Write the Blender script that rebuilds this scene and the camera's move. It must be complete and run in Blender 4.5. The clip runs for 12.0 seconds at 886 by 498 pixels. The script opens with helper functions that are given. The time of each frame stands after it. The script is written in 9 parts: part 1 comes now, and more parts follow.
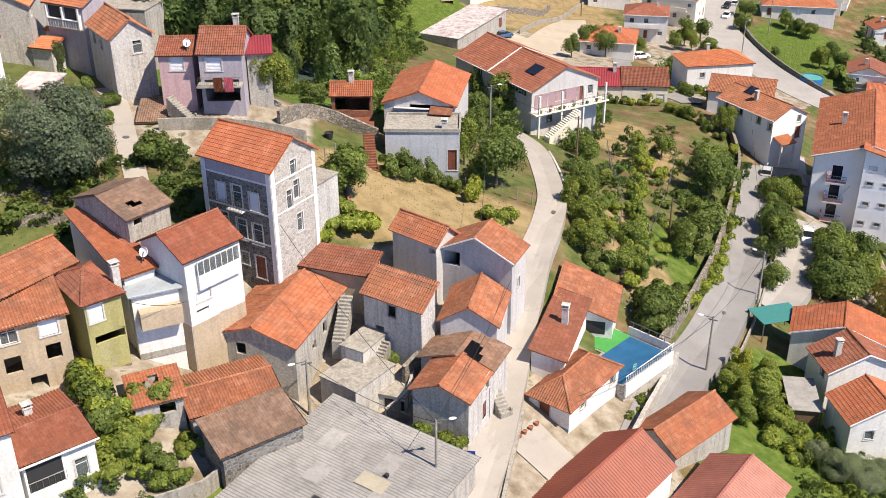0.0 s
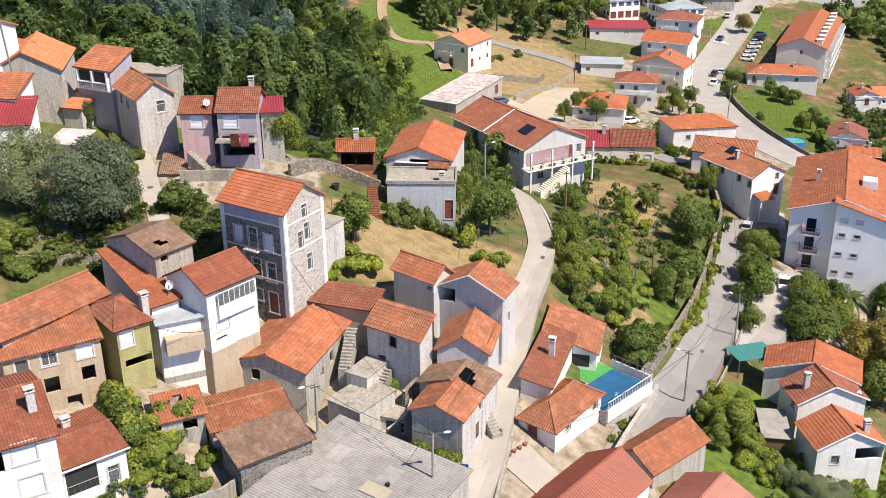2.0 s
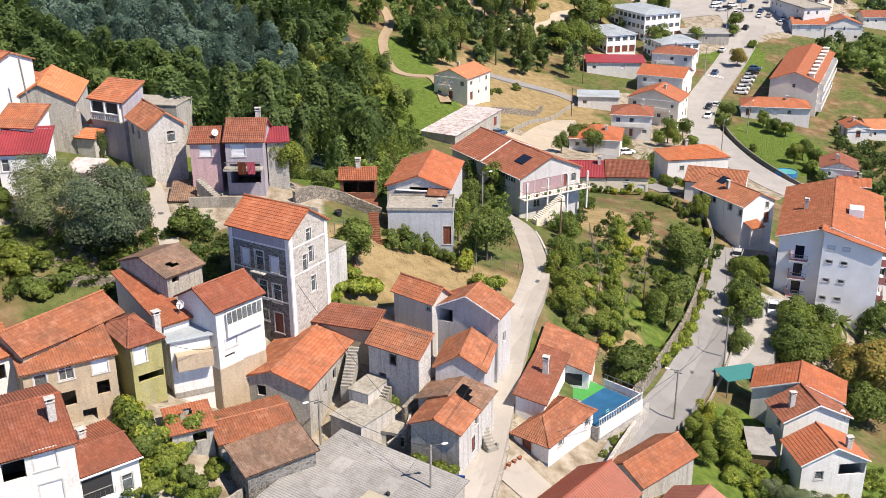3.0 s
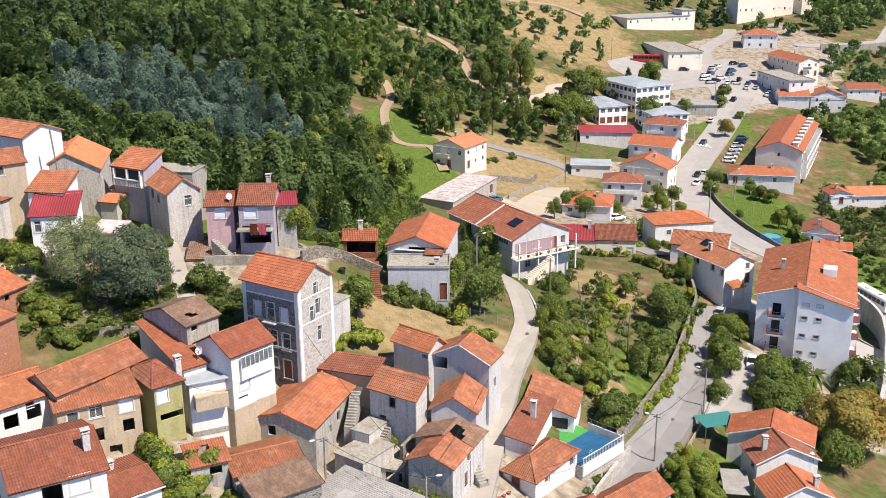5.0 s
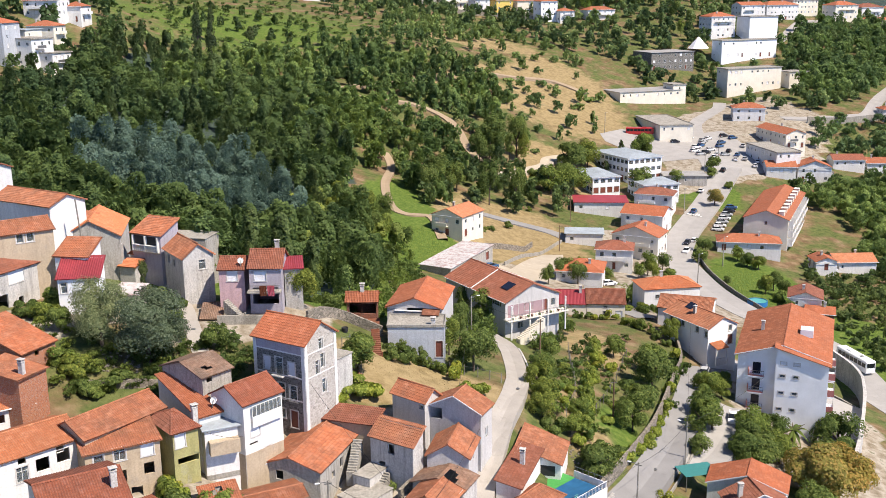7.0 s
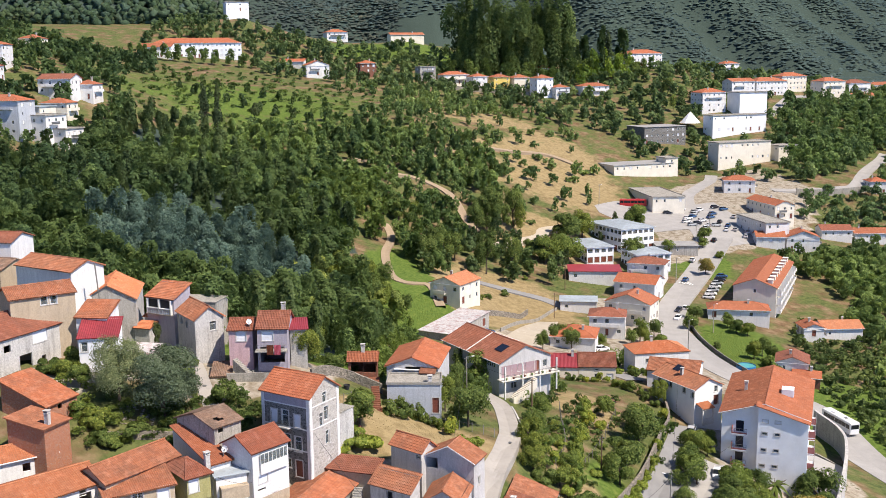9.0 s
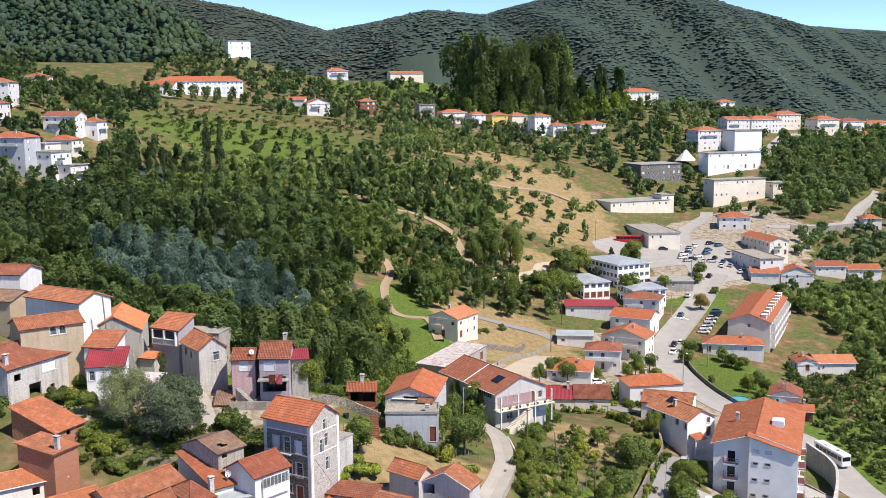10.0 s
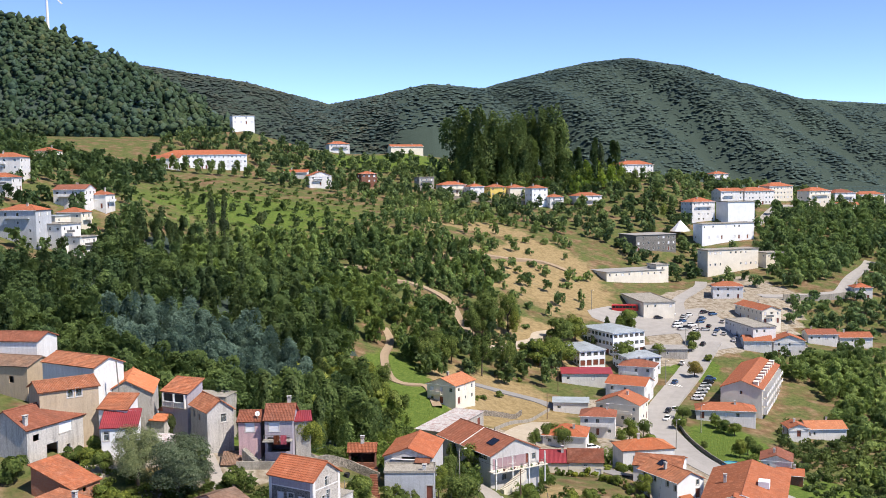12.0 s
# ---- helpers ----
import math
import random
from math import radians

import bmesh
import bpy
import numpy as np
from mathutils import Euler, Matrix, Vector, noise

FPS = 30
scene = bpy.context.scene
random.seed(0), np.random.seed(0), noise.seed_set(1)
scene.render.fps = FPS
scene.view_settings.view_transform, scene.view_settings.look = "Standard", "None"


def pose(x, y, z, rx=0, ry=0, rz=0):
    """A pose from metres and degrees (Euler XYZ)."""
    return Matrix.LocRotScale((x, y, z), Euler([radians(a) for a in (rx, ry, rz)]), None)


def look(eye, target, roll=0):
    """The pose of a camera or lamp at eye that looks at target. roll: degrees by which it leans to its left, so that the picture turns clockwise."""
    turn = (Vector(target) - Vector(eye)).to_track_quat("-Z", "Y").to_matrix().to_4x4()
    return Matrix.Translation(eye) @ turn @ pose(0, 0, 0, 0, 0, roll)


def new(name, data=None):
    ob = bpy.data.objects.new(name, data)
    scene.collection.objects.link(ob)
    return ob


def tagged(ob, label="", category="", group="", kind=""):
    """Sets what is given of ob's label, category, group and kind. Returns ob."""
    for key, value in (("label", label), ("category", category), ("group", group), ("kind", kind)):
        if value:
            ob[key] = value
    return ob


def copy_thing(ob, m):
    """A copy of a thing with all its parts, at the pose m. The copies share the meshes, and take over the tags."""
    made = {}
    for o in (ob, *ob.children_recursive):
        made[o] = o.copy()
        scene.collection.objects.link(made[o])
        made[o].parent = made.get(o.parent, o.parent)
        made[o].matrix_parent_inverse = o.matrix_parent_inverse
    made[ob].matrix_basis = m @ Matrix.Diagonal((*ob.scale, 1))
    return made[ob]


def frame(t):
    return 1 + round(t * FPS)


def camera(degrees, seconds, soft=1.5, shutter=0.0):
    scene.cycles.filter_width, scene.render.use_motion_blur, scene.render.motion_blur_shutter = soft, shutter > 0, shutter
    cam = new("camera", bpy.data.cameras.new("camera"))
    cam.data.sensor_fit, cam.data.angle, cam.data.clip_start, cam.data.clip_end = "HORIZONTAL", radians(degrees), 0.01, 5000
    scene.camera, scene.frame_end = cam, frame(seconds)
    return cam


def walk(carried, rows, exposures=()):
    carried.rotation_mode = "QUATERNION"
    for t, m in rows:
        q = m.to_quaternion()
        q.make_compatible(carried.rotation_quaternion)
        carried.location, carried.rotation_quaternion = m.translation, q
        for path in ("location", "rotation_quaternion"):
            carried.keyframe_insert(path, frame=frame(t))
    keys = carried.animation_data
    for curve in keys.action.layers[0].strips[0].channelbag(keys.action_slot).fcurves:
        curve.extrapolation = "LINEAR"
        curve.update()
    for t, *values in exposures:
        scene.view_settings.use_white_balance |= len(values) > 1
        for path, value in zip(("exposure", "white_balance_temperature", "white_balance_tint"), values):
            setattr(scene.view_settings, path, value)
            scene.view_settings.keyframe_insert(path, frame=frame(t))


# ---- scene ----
cam = camera(45.8, 12.0, soft=0.85)
PATH = [
    (0, (-0.054, 0.574, 40.188), (0.038, 2.348, 39.269), -0.3),
    (0.5, (-0.041, -1.821, 40.442), (0.051, -0.032, 39.553), -0.3),
    (1, (-0.083, -4.134, 40.703), (0.01, -2.33, 39.843), -0.4),
    (1.5, (-0.108, -6.585, 41.03), (-0.015, -4.767, 40.201), -0.4),
    (2, (-0.101, -9.107, 41.545), (-0.008, -7.276, 40.746), -0.4),
    (2.5, (-0.045, -11.579, 42.029), (0.048, -9.735, 41.26), -0.4),
    (3, (-0.067, -13.937, 42.44), (0.026, -12.081, 41.699), -0.4),
    (5, (0.075, -24.066, 44.384), (0.169, -22.166, 43.768), -0.5),
    (5.5, (0.175, -26.769, 44.849), (0.268, -24.858, 44.266), -0.5),
    (6, (0.263, -29.377, 45.378), (0.357, -27.456, 44.828), -0.6),
    (6.5, (0.178, -31.926, 45.865), (0.273, -29.997, 45.347), -0.6),
    (7, (0.288, -34.461, 46.204), (0.383, -32.524, 45.717), -0.6),
    (9, (0.459, -44.768, 46.989), (0.556, -42.802, 46.638), -0.7),
    (9.5, (0.518, -47.281, 47.072), (0.615, -45.308, 46.755), -0.7),
    (10, (0.487, -49.88, 47.232), (0.587, -47.902, 46.95), -0.6),
    (10.5, (0.498, -52.323, 47.431), (0.598, -50.341, 47.183), -0.6),
    (11, (0.575, -54.755, 47.555), (0.675, -52.77, 47.34), -0.6),
    (11.5, (0.698, -57.469, 47.723), (0.798, -55.48, 47.543), -0.6),
    (12, (0.733, -59.745, 47.919), (0.834, -57.753, 47.771), -0.7),
]
walk(cam, [(t, look(eye, target, roll)) for t, eye, target, roll in PATH], [(0, 0.86, 7050, 14), (6, 0.84, 6850, 14), (12, 0.67, 6650, 13.5)])

# ---- light ----
SUN = Vector((0.74, -0.56, 1.3)).normalized()
world = bpy.data.worlds.new("sky")
scene.world = world
world.use_nodes = True
wn = world.node_tree
sky = wn.nodes.new("ShaderNodeTexSky")
sky.sky_type, sky.sun_disc = "NISHITA", False
sky.sun_elevation, sky.sun_rotation = math.asin(SUN.z), math.atan2(SUN.x, SUN.y)
sky.air_density, sky.dust_density, sky.ozone_density, sky.altitude = 0.42, 0.0, 3.4, 4200
wn.links.new(sky.outputs[0], wn.nodes["Background"].inputs[0])
wn.nodes["Background"].inputs[1].default_value = 0.235
sun = new("sun", bpy.data.lights.new("sun", "SUN"))
sun.data.energy, sun.data.angle, sun.data.color = 4.3, radians(0.53), (1.0, 0.93, 0.82)
sun.matrix_world = look(SUN * 500, (0, 0, 0))


# ---- materials ----
def material(name, rough=0.85, spec=0.3):
    m = bpy.data.materials.new(name)
    m.use_nodes = True
    b = m.node_tree.nodes["Principled BSDF"]
    b.inputs["Roughness"].default_value = rough
    b.inputs["Specular IOR Level"].default_value = spec
    return m, m.node_tree, b


def node(nt, kind, **values):
    n = nt.nodes.new(kind)
    for key, v in values.items():
        n.inputs[key.replace("_", " ")].default_value = v
    return n


def noise_tex(nt, scale, detail=4.0, vec=None, rough=0.6):
    n = node(nt, "ShaderNodeTexNoise", Scale=scale, Detail=detail, Roughness=rough)
    if vec is None:
        vec = nt.nodes.new("ShaderNodeNewGeometry").outputs["Position"]
    nt.links.new(vec, n.inputs["Vector"])
    return n.outputs["Fac"]


def ramp(nt, fac, stops):
    r = nt.nodes.new("ShaderNodeValToRGB")
    e = r.color_ramp.elements
    while len(e) < len(stops):
        e.new(0.5)
    for k, (p, c) in enumerate(stops):
        e[k].position, e[k].color = p, (*c, 1) if len(c) == 3 else c
    nt.links.new(fac, r.inputs[0])
    return r.outputs[0]


def mixed(nt, fac, a, b, mode="MIX"):
    n = nt.nodes.new("ShaderNodeMix")
    n.data_type, n.blend_type = "RGBA", mode
    for k, v in ((0, fac), (6, a), (7, b)):
        if isinstance(v, (int, float)):
            n.inputs[k].default_value = v
        elif isinstance(v, tuple):
            n.inputs[k].default_value = (*v, 1)
        else:
            nt.links.new(v, n.inputs[k])
    return n.outputs[2]


def bump(nt, b, height, strength, distance=0.05):
    n = node(nt, "ShaderNodeBump", Strength=strength, Distance=distance)
    nt.links.new(height, n.inputs["Height"])
    nt.links.new(n.outputs[0], b.inputs["Normal"])


def math_node(nt, op, a, b=0.0):
    n = nt.nodes.new("ShaderNodeMath")
    n.operation = op
    for k, v in ((0, a), (1, b)):
        if isinstance(v, (int, float)):
            n.inputs[k].default_value = v
        else:
            nt.links.new(v, n.inputs[k])
    return n.outputs[0]


def streak_vec(nt, sx=1.0, sz=0.15):
    g = nt.nodes.new("ShaderNodeNewGeometry")
    m = nt.nodes.new("ShaderNodeMapping")
    m.inputs["Scale"].default_value = (sx, sx, sz)
    nt.links.new(g.outputs["Position"], m.inputs["Vector"])
    return m.outputs[0]


def dim(c, k):
    return tuple(v * k for v in c)


def plaster(name, colour, stain=0.5, patch=0.0, under=(0.30, 0.25, 0.2)):
    m, nt, b = material(name, 0.9, 0.2)
    big = ramp(nt, noise_tex(nt, 0.35, 6), [(0.3, dim(colour, 0.86)), (0.7, colour)])
    streak = ramp(nt, noise_tex(nt, 1.3, 5, streak_vec(nt, 1.6, 0.14)), [(0.48, (0, 0, 0)), (0.78, (1, 1, 1))])
    col = mixed(nt, math_node(nt, "MULTIPLY", streak, stain), big, dim(colour, 0.42))
    if patch:
        mask = ramp(nt, noise_tex(nt, 0.55, 11, streak_vec(nt, 1.0, 0.6), 0.72), [(0.60 - patch * 0.3, (0, 0, 0)), (0.74 - patch * 0.3, (0.8, 0.8, 0.8))])
        col = mixed(nt, mask, col, under)
    fine = ramp(nt, noise_tex(nt, 5, 8, None, 0.75), [(0.34, dim((1, 1, 1), 1 - 0.45 * min(1, stain * 1.5))), (0.62, (1, 1, 1))])
    nt.links.new(mixed(nt, 1.0, col, fine, "MULTIPLY"), b.inputs["Base Color"])
    bump(nt, b, noise_tex(nt, 9, 6), 0.35, 0.03)
    return m


def masonry(name, a, c, mortar, size=2.2, course=0.55):
    m, nt, b = material(name, 0.9, 0.2)
    vor = node(nt, "ShaderNodeTexVoronoi", Scale=size)
    vor.feature = "DISTANCE_TO_EDGE"
    cell = node(nt, "ShaderNodeTexVoronoi", Scale=size)
    vec = streak_vec(nt, 1.0, 1.5)
    nt.links.new(vec, vor.inputs["Vector"])
    nt.links.new(vec, cell.inputs["Vector"])
    tone = nt.nodes.new("ShaderNodeSeparateColor")
    nt.links.new(cell.outputs["Color"], tone.inputs[0])
    stone = ramp(nt, tone.outputs[0], [(0.0, a), (1.0, c)])
    joint = ramp(nt, vor.outputs["Distance"], [(0.02, (1, 1, 1)), (0.07, (0, 0, 0))])
    col = mixed(nt, joint, stone, mortar)
    fine = ramp(nt, noise_tex(nt, 5, 6), [(0.3, (0.7, 0.7, 0.7)), (0.7, (1, 1, 1))])
    nt.links.new(mixed(nt, 1.0, col, fine, "MULTIPLY"), b.inputs["Base Color"])
    bump(nt, b, vor.outputs["Distance"], 0.6, 0.08)
    return m


def tiles(name, stops, lichen_and_shade, lichen_amount=0.5, relief=0.0):
    """Roof tiles: a tone for each tile by its column and course, weather stains and painted groove shade over them."""
    m, nt, b = material(name, 0.85, 0.25)
    uv = nt.nodes.new("ShaderNodeUVMap")
    sep = nt.nodes.new("ShaderNodeSeparateXYZ")
    nt.links.new(uv.outputs[0], sep.inputs[0])
    comb = nt.nodes.new("ShaderNodeCombineXYZ")
    nt.links.new(math_node(nt, "FLOOR", math_node(nt, "DIVIDE", sep.outputs[0], 0.24)), comb.inputs[0])
    nt.links.new(math_node(nt, "FLOOR", math_node(nt, "DIVIDE", sep.outputs[1], 0.4)), comb.inputs[1])
    info = nt.nodes.new("ShaderNodeObjectInfo")
    nt.links.new(info.outputs["Random"], comb.inputs[2])
    white = nt.nodes.new("ShaderNodeTexWhiteNoise")
    white.noise_dimensions = "3D"
    nt.links.new(comb.outputs[0], white.inputs["Vector"])
    speckle = math_node(nt, "ADD", math_node(nt, "MULTIPLY", white.outputs["Value"], 0.6), math_node(nt, "MULTIPLY", noise_tex(nt, 1.1, 8, None, 0.7), 0.45))
    col = ramp(nt, speckle, stops)
    tint = ramp(nt, info.outputs["Random"], [(0.0, (0.82, 0.80, 0.80)), (0.5, (1, 1, 1)), (1.0, (1.05, 0.92, 0.85))])
    col = mixed(nt, 1.0, col, tint, "MULTIPLY")
    stain = ramp(nt, noise_tex(nt, 0.45, 11, None, 0.72), [(0.40, (0, 0, 0)), (0.74, (1, 1, 1))])
    col = mixed(nt, math_node(nt, "MULTIPLY", stain, lichen_amount), col, lichen_and_shade)
    speck = ramp(nt, noise_tex(nt, 4.5, 5), [(0.52, (0, 0, 0)), (0.7, (1, 1, 1))])
    col = mixed(nt, math_node(nt, "MULTIPLY", speck, 0.35 * lichen_amount), col, dim(lichen_and_shade, 0.6))
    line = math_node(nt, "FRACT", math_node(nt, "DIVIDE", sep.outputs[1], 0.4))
    col = mixed(nt, math_node(nt, "MULTIPLY", ramp(nt, line, [(0.0, (1, 1, 1)), (0.16, (0, 0, 0))]), 0.35), col, dim(lichen_and_shade, 0.5))
    # shadow of the cover tiles painted into the colour between the columns
    groove_shade = math_node(nt, "FRACT", math_node(nt, "DIVIDE", sep.outputs[0], 0.24))
    col = mixed(nt, math_node(nt, "MULTIPLY", ramp(nt, groove_shade, [(0.0, (1, 1, 1)), (0.22, (0, 0, 0)), (0.8, (0, 0, 0)), (1.0, (1, 1, 1))]), 0.42), col, dim(lichen_and_shade, 0.45))
    run_ = ramp(nt, noise_tex(nt, 1.0, 6, None, 0.7), [(0.5, (0, 0, 0)), (0.72, (1, 1, 1))])
    pale = tuple(min(0.7, v * 1.25 + 0.08) for v in stops[-1][1])
    col = mixed(nt, math_node(nt, "MULTIPLY", run_, 0.35), col, pale)
    nt.links.new(col, b.inputs["Base Color"])
    if relief:
        wave = math_node(nt, "SINE", math_node(nt, "MULTIPLY", sep.outputs[0], 24.17))
        bump(nt, b, math_node(nt, "ADD", math_node(nt, "MULTIPLY", wave, 0.5), line), relief, 0.05)
    return m


def sheet(name, colour, rust, amount=0.3, rough=0.55, rib_shade=0.72):
    m, nt, b = material(name, rough, 0.4)
    stain = ramp(nt, noise_tex(nt, 0.9, 7, None, 0.7), [(0.47, (0, 0, 0)), (0.6, (1, 1, 1))])
    col = mixed(nt, math_node(nt, "MULTIPLY", stain, amount), colour, rust)
    broad = ramp(nt, noise_tex(nt, 0.25, 5), [(0.35, (0.78, 0.78, 0.78)), (0.65, (1, 1, 1))])
    fine = ramp(nt, noise_tex(nt, 5, 5), [(0.35, (0.85, 0.85, 0.85)), (0.65, (1, 1, 1))])
    uv = nt.nodes.new("ShaderNodeUVMap")
    sep = nt.nodes.new("ShaderNodeSeparateXYZ")
    nt.links.new(uv.outputs[0], sep.inputs[0])
    # 0.3 m stripes paint the ribs' shade into the colour; 2.1 m lines are sheet joints
    rib_and_seam_tones = []
    for k, run, low in ((0, 0.3, rib_shade), (1, 2.1, 0.8)):
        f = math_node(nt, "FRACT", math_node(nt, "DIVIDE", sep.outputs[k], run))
        rib_and_seam_tones.append(ramp(nt, f, [(0.0, (1, 1, 1)), (0.4 if k else 0.2, (1, 1, 1)), (0.42 if k else 0.5, dim((1, 1, 1), low)), (0.45 if k else 0.8, (1, 1, 1))]))
    col = mixed(nt, 1.0, mixed(nt, 1.0, col, rib_and_seam_tones[0], "MULTIPLY"), rib_and_seam_tones[1], "MULTIPLY")
    nt.links.new(mixed(nt, 1.0, mixed(nt, 1.0, col, broad, "MULTIPLY"), fine, "MULTIPLY"), b.inputs["Base Color"])
    return m


def plain(name, colour, rough=0.7, vary=0.15, scale=3.0, metal=0.0):
    m, nt, b = material(name, rough, 0.35)
    b.inputs["Metallic"].default_value = metal
    nt.links.new(ramp(nt, noise_tex(nt, scale, 5), [(0.3, dim(colour, 1 - vary)), (0.7, colour)]), b.inputs["Base Color"])
    return m


ORANGE = [(0, (0.308, 0.114, 0.060)), (0.35, (0.374, 0.138, 0.070)), (0.7, (0.428, 0.162, 0.081)), (1, (0.470, 0.212, 0.117))]
MAT = dict(
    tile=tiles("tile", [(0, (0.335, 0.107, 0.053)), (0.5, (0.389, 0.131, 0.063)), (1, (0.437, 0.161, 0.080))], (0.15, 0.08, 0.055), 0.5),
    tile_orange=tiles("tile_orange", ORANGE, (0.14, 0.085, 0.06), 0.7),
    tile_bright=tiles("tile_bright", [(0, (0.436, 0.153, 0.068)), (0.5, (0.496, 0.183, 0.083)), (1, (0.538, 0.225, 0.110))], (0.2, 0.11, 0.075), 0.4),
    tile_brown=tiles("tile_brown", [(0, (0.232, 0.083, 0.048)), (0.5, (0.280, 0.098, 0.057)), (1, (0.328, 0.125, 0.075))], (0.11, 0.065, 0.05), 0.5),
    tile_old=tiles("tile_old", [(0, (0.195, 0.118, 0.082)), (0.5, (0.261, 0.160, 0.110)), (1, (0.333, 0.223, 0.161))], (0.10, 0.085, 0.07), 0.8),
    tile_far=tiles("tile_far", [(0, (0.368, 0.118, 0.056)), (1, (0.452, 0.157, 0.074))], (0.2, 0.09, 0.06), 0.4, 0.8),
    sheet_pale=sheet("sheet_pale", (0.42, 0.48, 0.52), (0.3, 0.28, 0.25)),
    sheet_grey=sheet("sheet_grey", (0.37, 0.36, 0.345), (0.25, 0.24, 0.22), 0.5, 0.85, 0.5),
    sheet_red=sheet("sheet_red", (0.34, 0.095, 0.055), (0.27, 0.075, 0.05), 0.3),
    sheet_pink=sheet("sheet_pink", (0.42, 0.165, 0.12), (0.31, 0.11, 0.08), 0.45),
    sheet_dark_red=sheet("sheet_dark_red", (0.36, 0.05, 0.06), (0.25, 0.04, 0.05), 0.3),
    concrete=plaster("concrete", (0.43, 0.405, 0.355), 0.8, 0.3, (0.22, 0.2, 0.165)),
    plaster_white=plaster("plaster_white", (0.80, 0.79, 0.77), 0.32, 0.03, (0.6, 0.57, 0.52)),
    plaster_bright=plaster("plaster_bright", (0.86, 0.88, 0.90), 0.06),
    plaster_old=plaster("plaster_old", (0.64, 0.62, 0.59), 0.85, 0.16, (0.38, 0.35, 0.32)),
    plaster_grey=plaster("plaster_grey", (0.50, 0.475, 0.43), 0.9, 0.12, (0.22, 0.2, 0.18)),
    plaster_pale=plaster("plaster_pale", (0.60, 0.585, 0.575), 0.4, 0.05, (0.42, 0.4, 0.37)),
    plaster_blue=plaster("plaster_blue", (0.54, 0.57, 0.61), 0.45, 0.08, (0.55, 0.56, 0.58)),
    plaster_beige=plaster("plaster_beige", (0.52, 0.42, 0.30), 0.4, 0.14, (0.36, 0.32, 0.27)),
    plaster_olive=plaster("plaster_olive", (0.42, 0.39, 0.17), 0.45, 0.12, (0.40, 0.39, 0.33)),
    plaster_cream=plaster("plaster_cream", (0.80, 0.745, 0.63), 0.15),
    plaster_pink=plaster("plaster_pink", (0.64, 0.44, 0.46), 0.4, 0.1, (0.55, 0.48, 0.46)),
    plaster_lilac=plaster("plaster_lilac", (0.45, 0.41, 0.46), 0.4),
    plaster_yellow=plaster("plaster_yellow", (0.72, 0.55, 0.16), 0.1),
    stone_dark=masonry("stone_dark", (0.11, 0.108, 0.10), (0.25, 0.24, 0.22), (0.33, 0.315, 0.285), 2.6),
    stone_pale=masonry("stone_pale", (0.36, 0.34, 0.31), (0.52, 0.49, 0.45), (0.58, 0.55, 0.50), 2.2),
    stone_wall=masonry("stone_wall", (0.19, 0.17, 0.14), (0.38, 0.33, 0.27), (0.13, 0.12, 0.1), 2.0),
    brick_orange=masonry("brick_orange", (0.36, 0.13, 0.07), (0.46, 0.19, 0.10), (0.4, 0.3, 0.24), 4.0),
    brick_dark=masonry("brick_dark", (0.20, 0.08, 0.05), (0.3, 0.12, 0.08), (0.2, 0.15, 0.12), 4.0),
    trim=plaster("trim", (0.62, 0.60, 0.57), 0.3),
    frame=plain("frame", (0.72, 0.72, 0.70), 0.5),
    shutter=plain("shutter", (0.70, 0.71, 0.74), 0.6, 0.08),
    door=plain("door", (0.22, 0.07, 0.045), 0.55, 0.3),
    metal=plain("metal", (0.22, 0.22, 0.21), 0.5, 0.2, 3, 0.6),
    rail=plain("rail", (0.32, 0.12, 0.11), 0.6),
    # near-black, also for panels that stand for shade in openings
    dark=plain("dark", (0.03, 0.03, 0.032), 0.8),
    wood=plain("wood", (0.20, 0.13, 0.08), 0.8, 0.4),
    wood_grey=plain("wood_grey", (0.26, 0.24, 0.21), 0.85, 0.3),
    white=plain("white", (0.78, 0.78, 0.77), 0.5, 0.08),
)
glass, gnt, gb = material("glass", 0.08, 0.5)
gb.inputs["Base Color"].default_value = (0.35, 0.4, 0.42, 1)
gb.inputs["Transmission Weight"].default_value = 0.75
MAT["glass"] = glass


# ---- mesh helpers ----
def part(name, data, mat, parent=None, label="", m=None):
    """Links mesh data, a bmesh or (verts, faces) as one object."""
    if isinstance(data, bmesh.types.BMesh):
        me = bpy.data.meshes.new(name)
        data.to_mesh(me)
        data.free()
    elif isinstance(data, tuple):
        me = bpy.data.meshes.new(name)
        me.from_pydata(*[list(map(tuple, d)) for d in (data[0],)], [], data[1])
    else:
        me = data
    if mat and not me.materials:
        me.materials.append(mat)
    ob = new(name, me)
    if parent:
        ob.parent = parent
    if m is not None:
        ob.matrix_local = m
    if label:
        ob["label"] = label
    return ob


def empty(name, m, label, category, group="", kind=""):
    ob = new(name)
    ob.empty_display_size = 0.3
    ob.matrix_world = m
    return tagged(ob, label, category, group, kind)


def box_bm(boxes, bevel=0.0):
    """A bmesh of boxes (x0, y0, z0, x1, y1, z1)."""
    bm = bmesh.new()
    for x0, y0, z0, x1, y1, z1 in boxes:
        m = Matrix.LocRotScale(((x0 + x1) / 2, (y0 + y1) / 2, (z0 + z1) / 2), None, (abs(x1 - x0), abs(y1 - y0), abs(z1 - z0)))
        bmesh.ops.create_cube(bm, size=1, matrix=m)
    if bevel:
        bmesh.ops.bevel(bm, geom=bm.edges[:], offset=bevel, segments=1, affect="EDGES")
    return bm


SHARED = {}


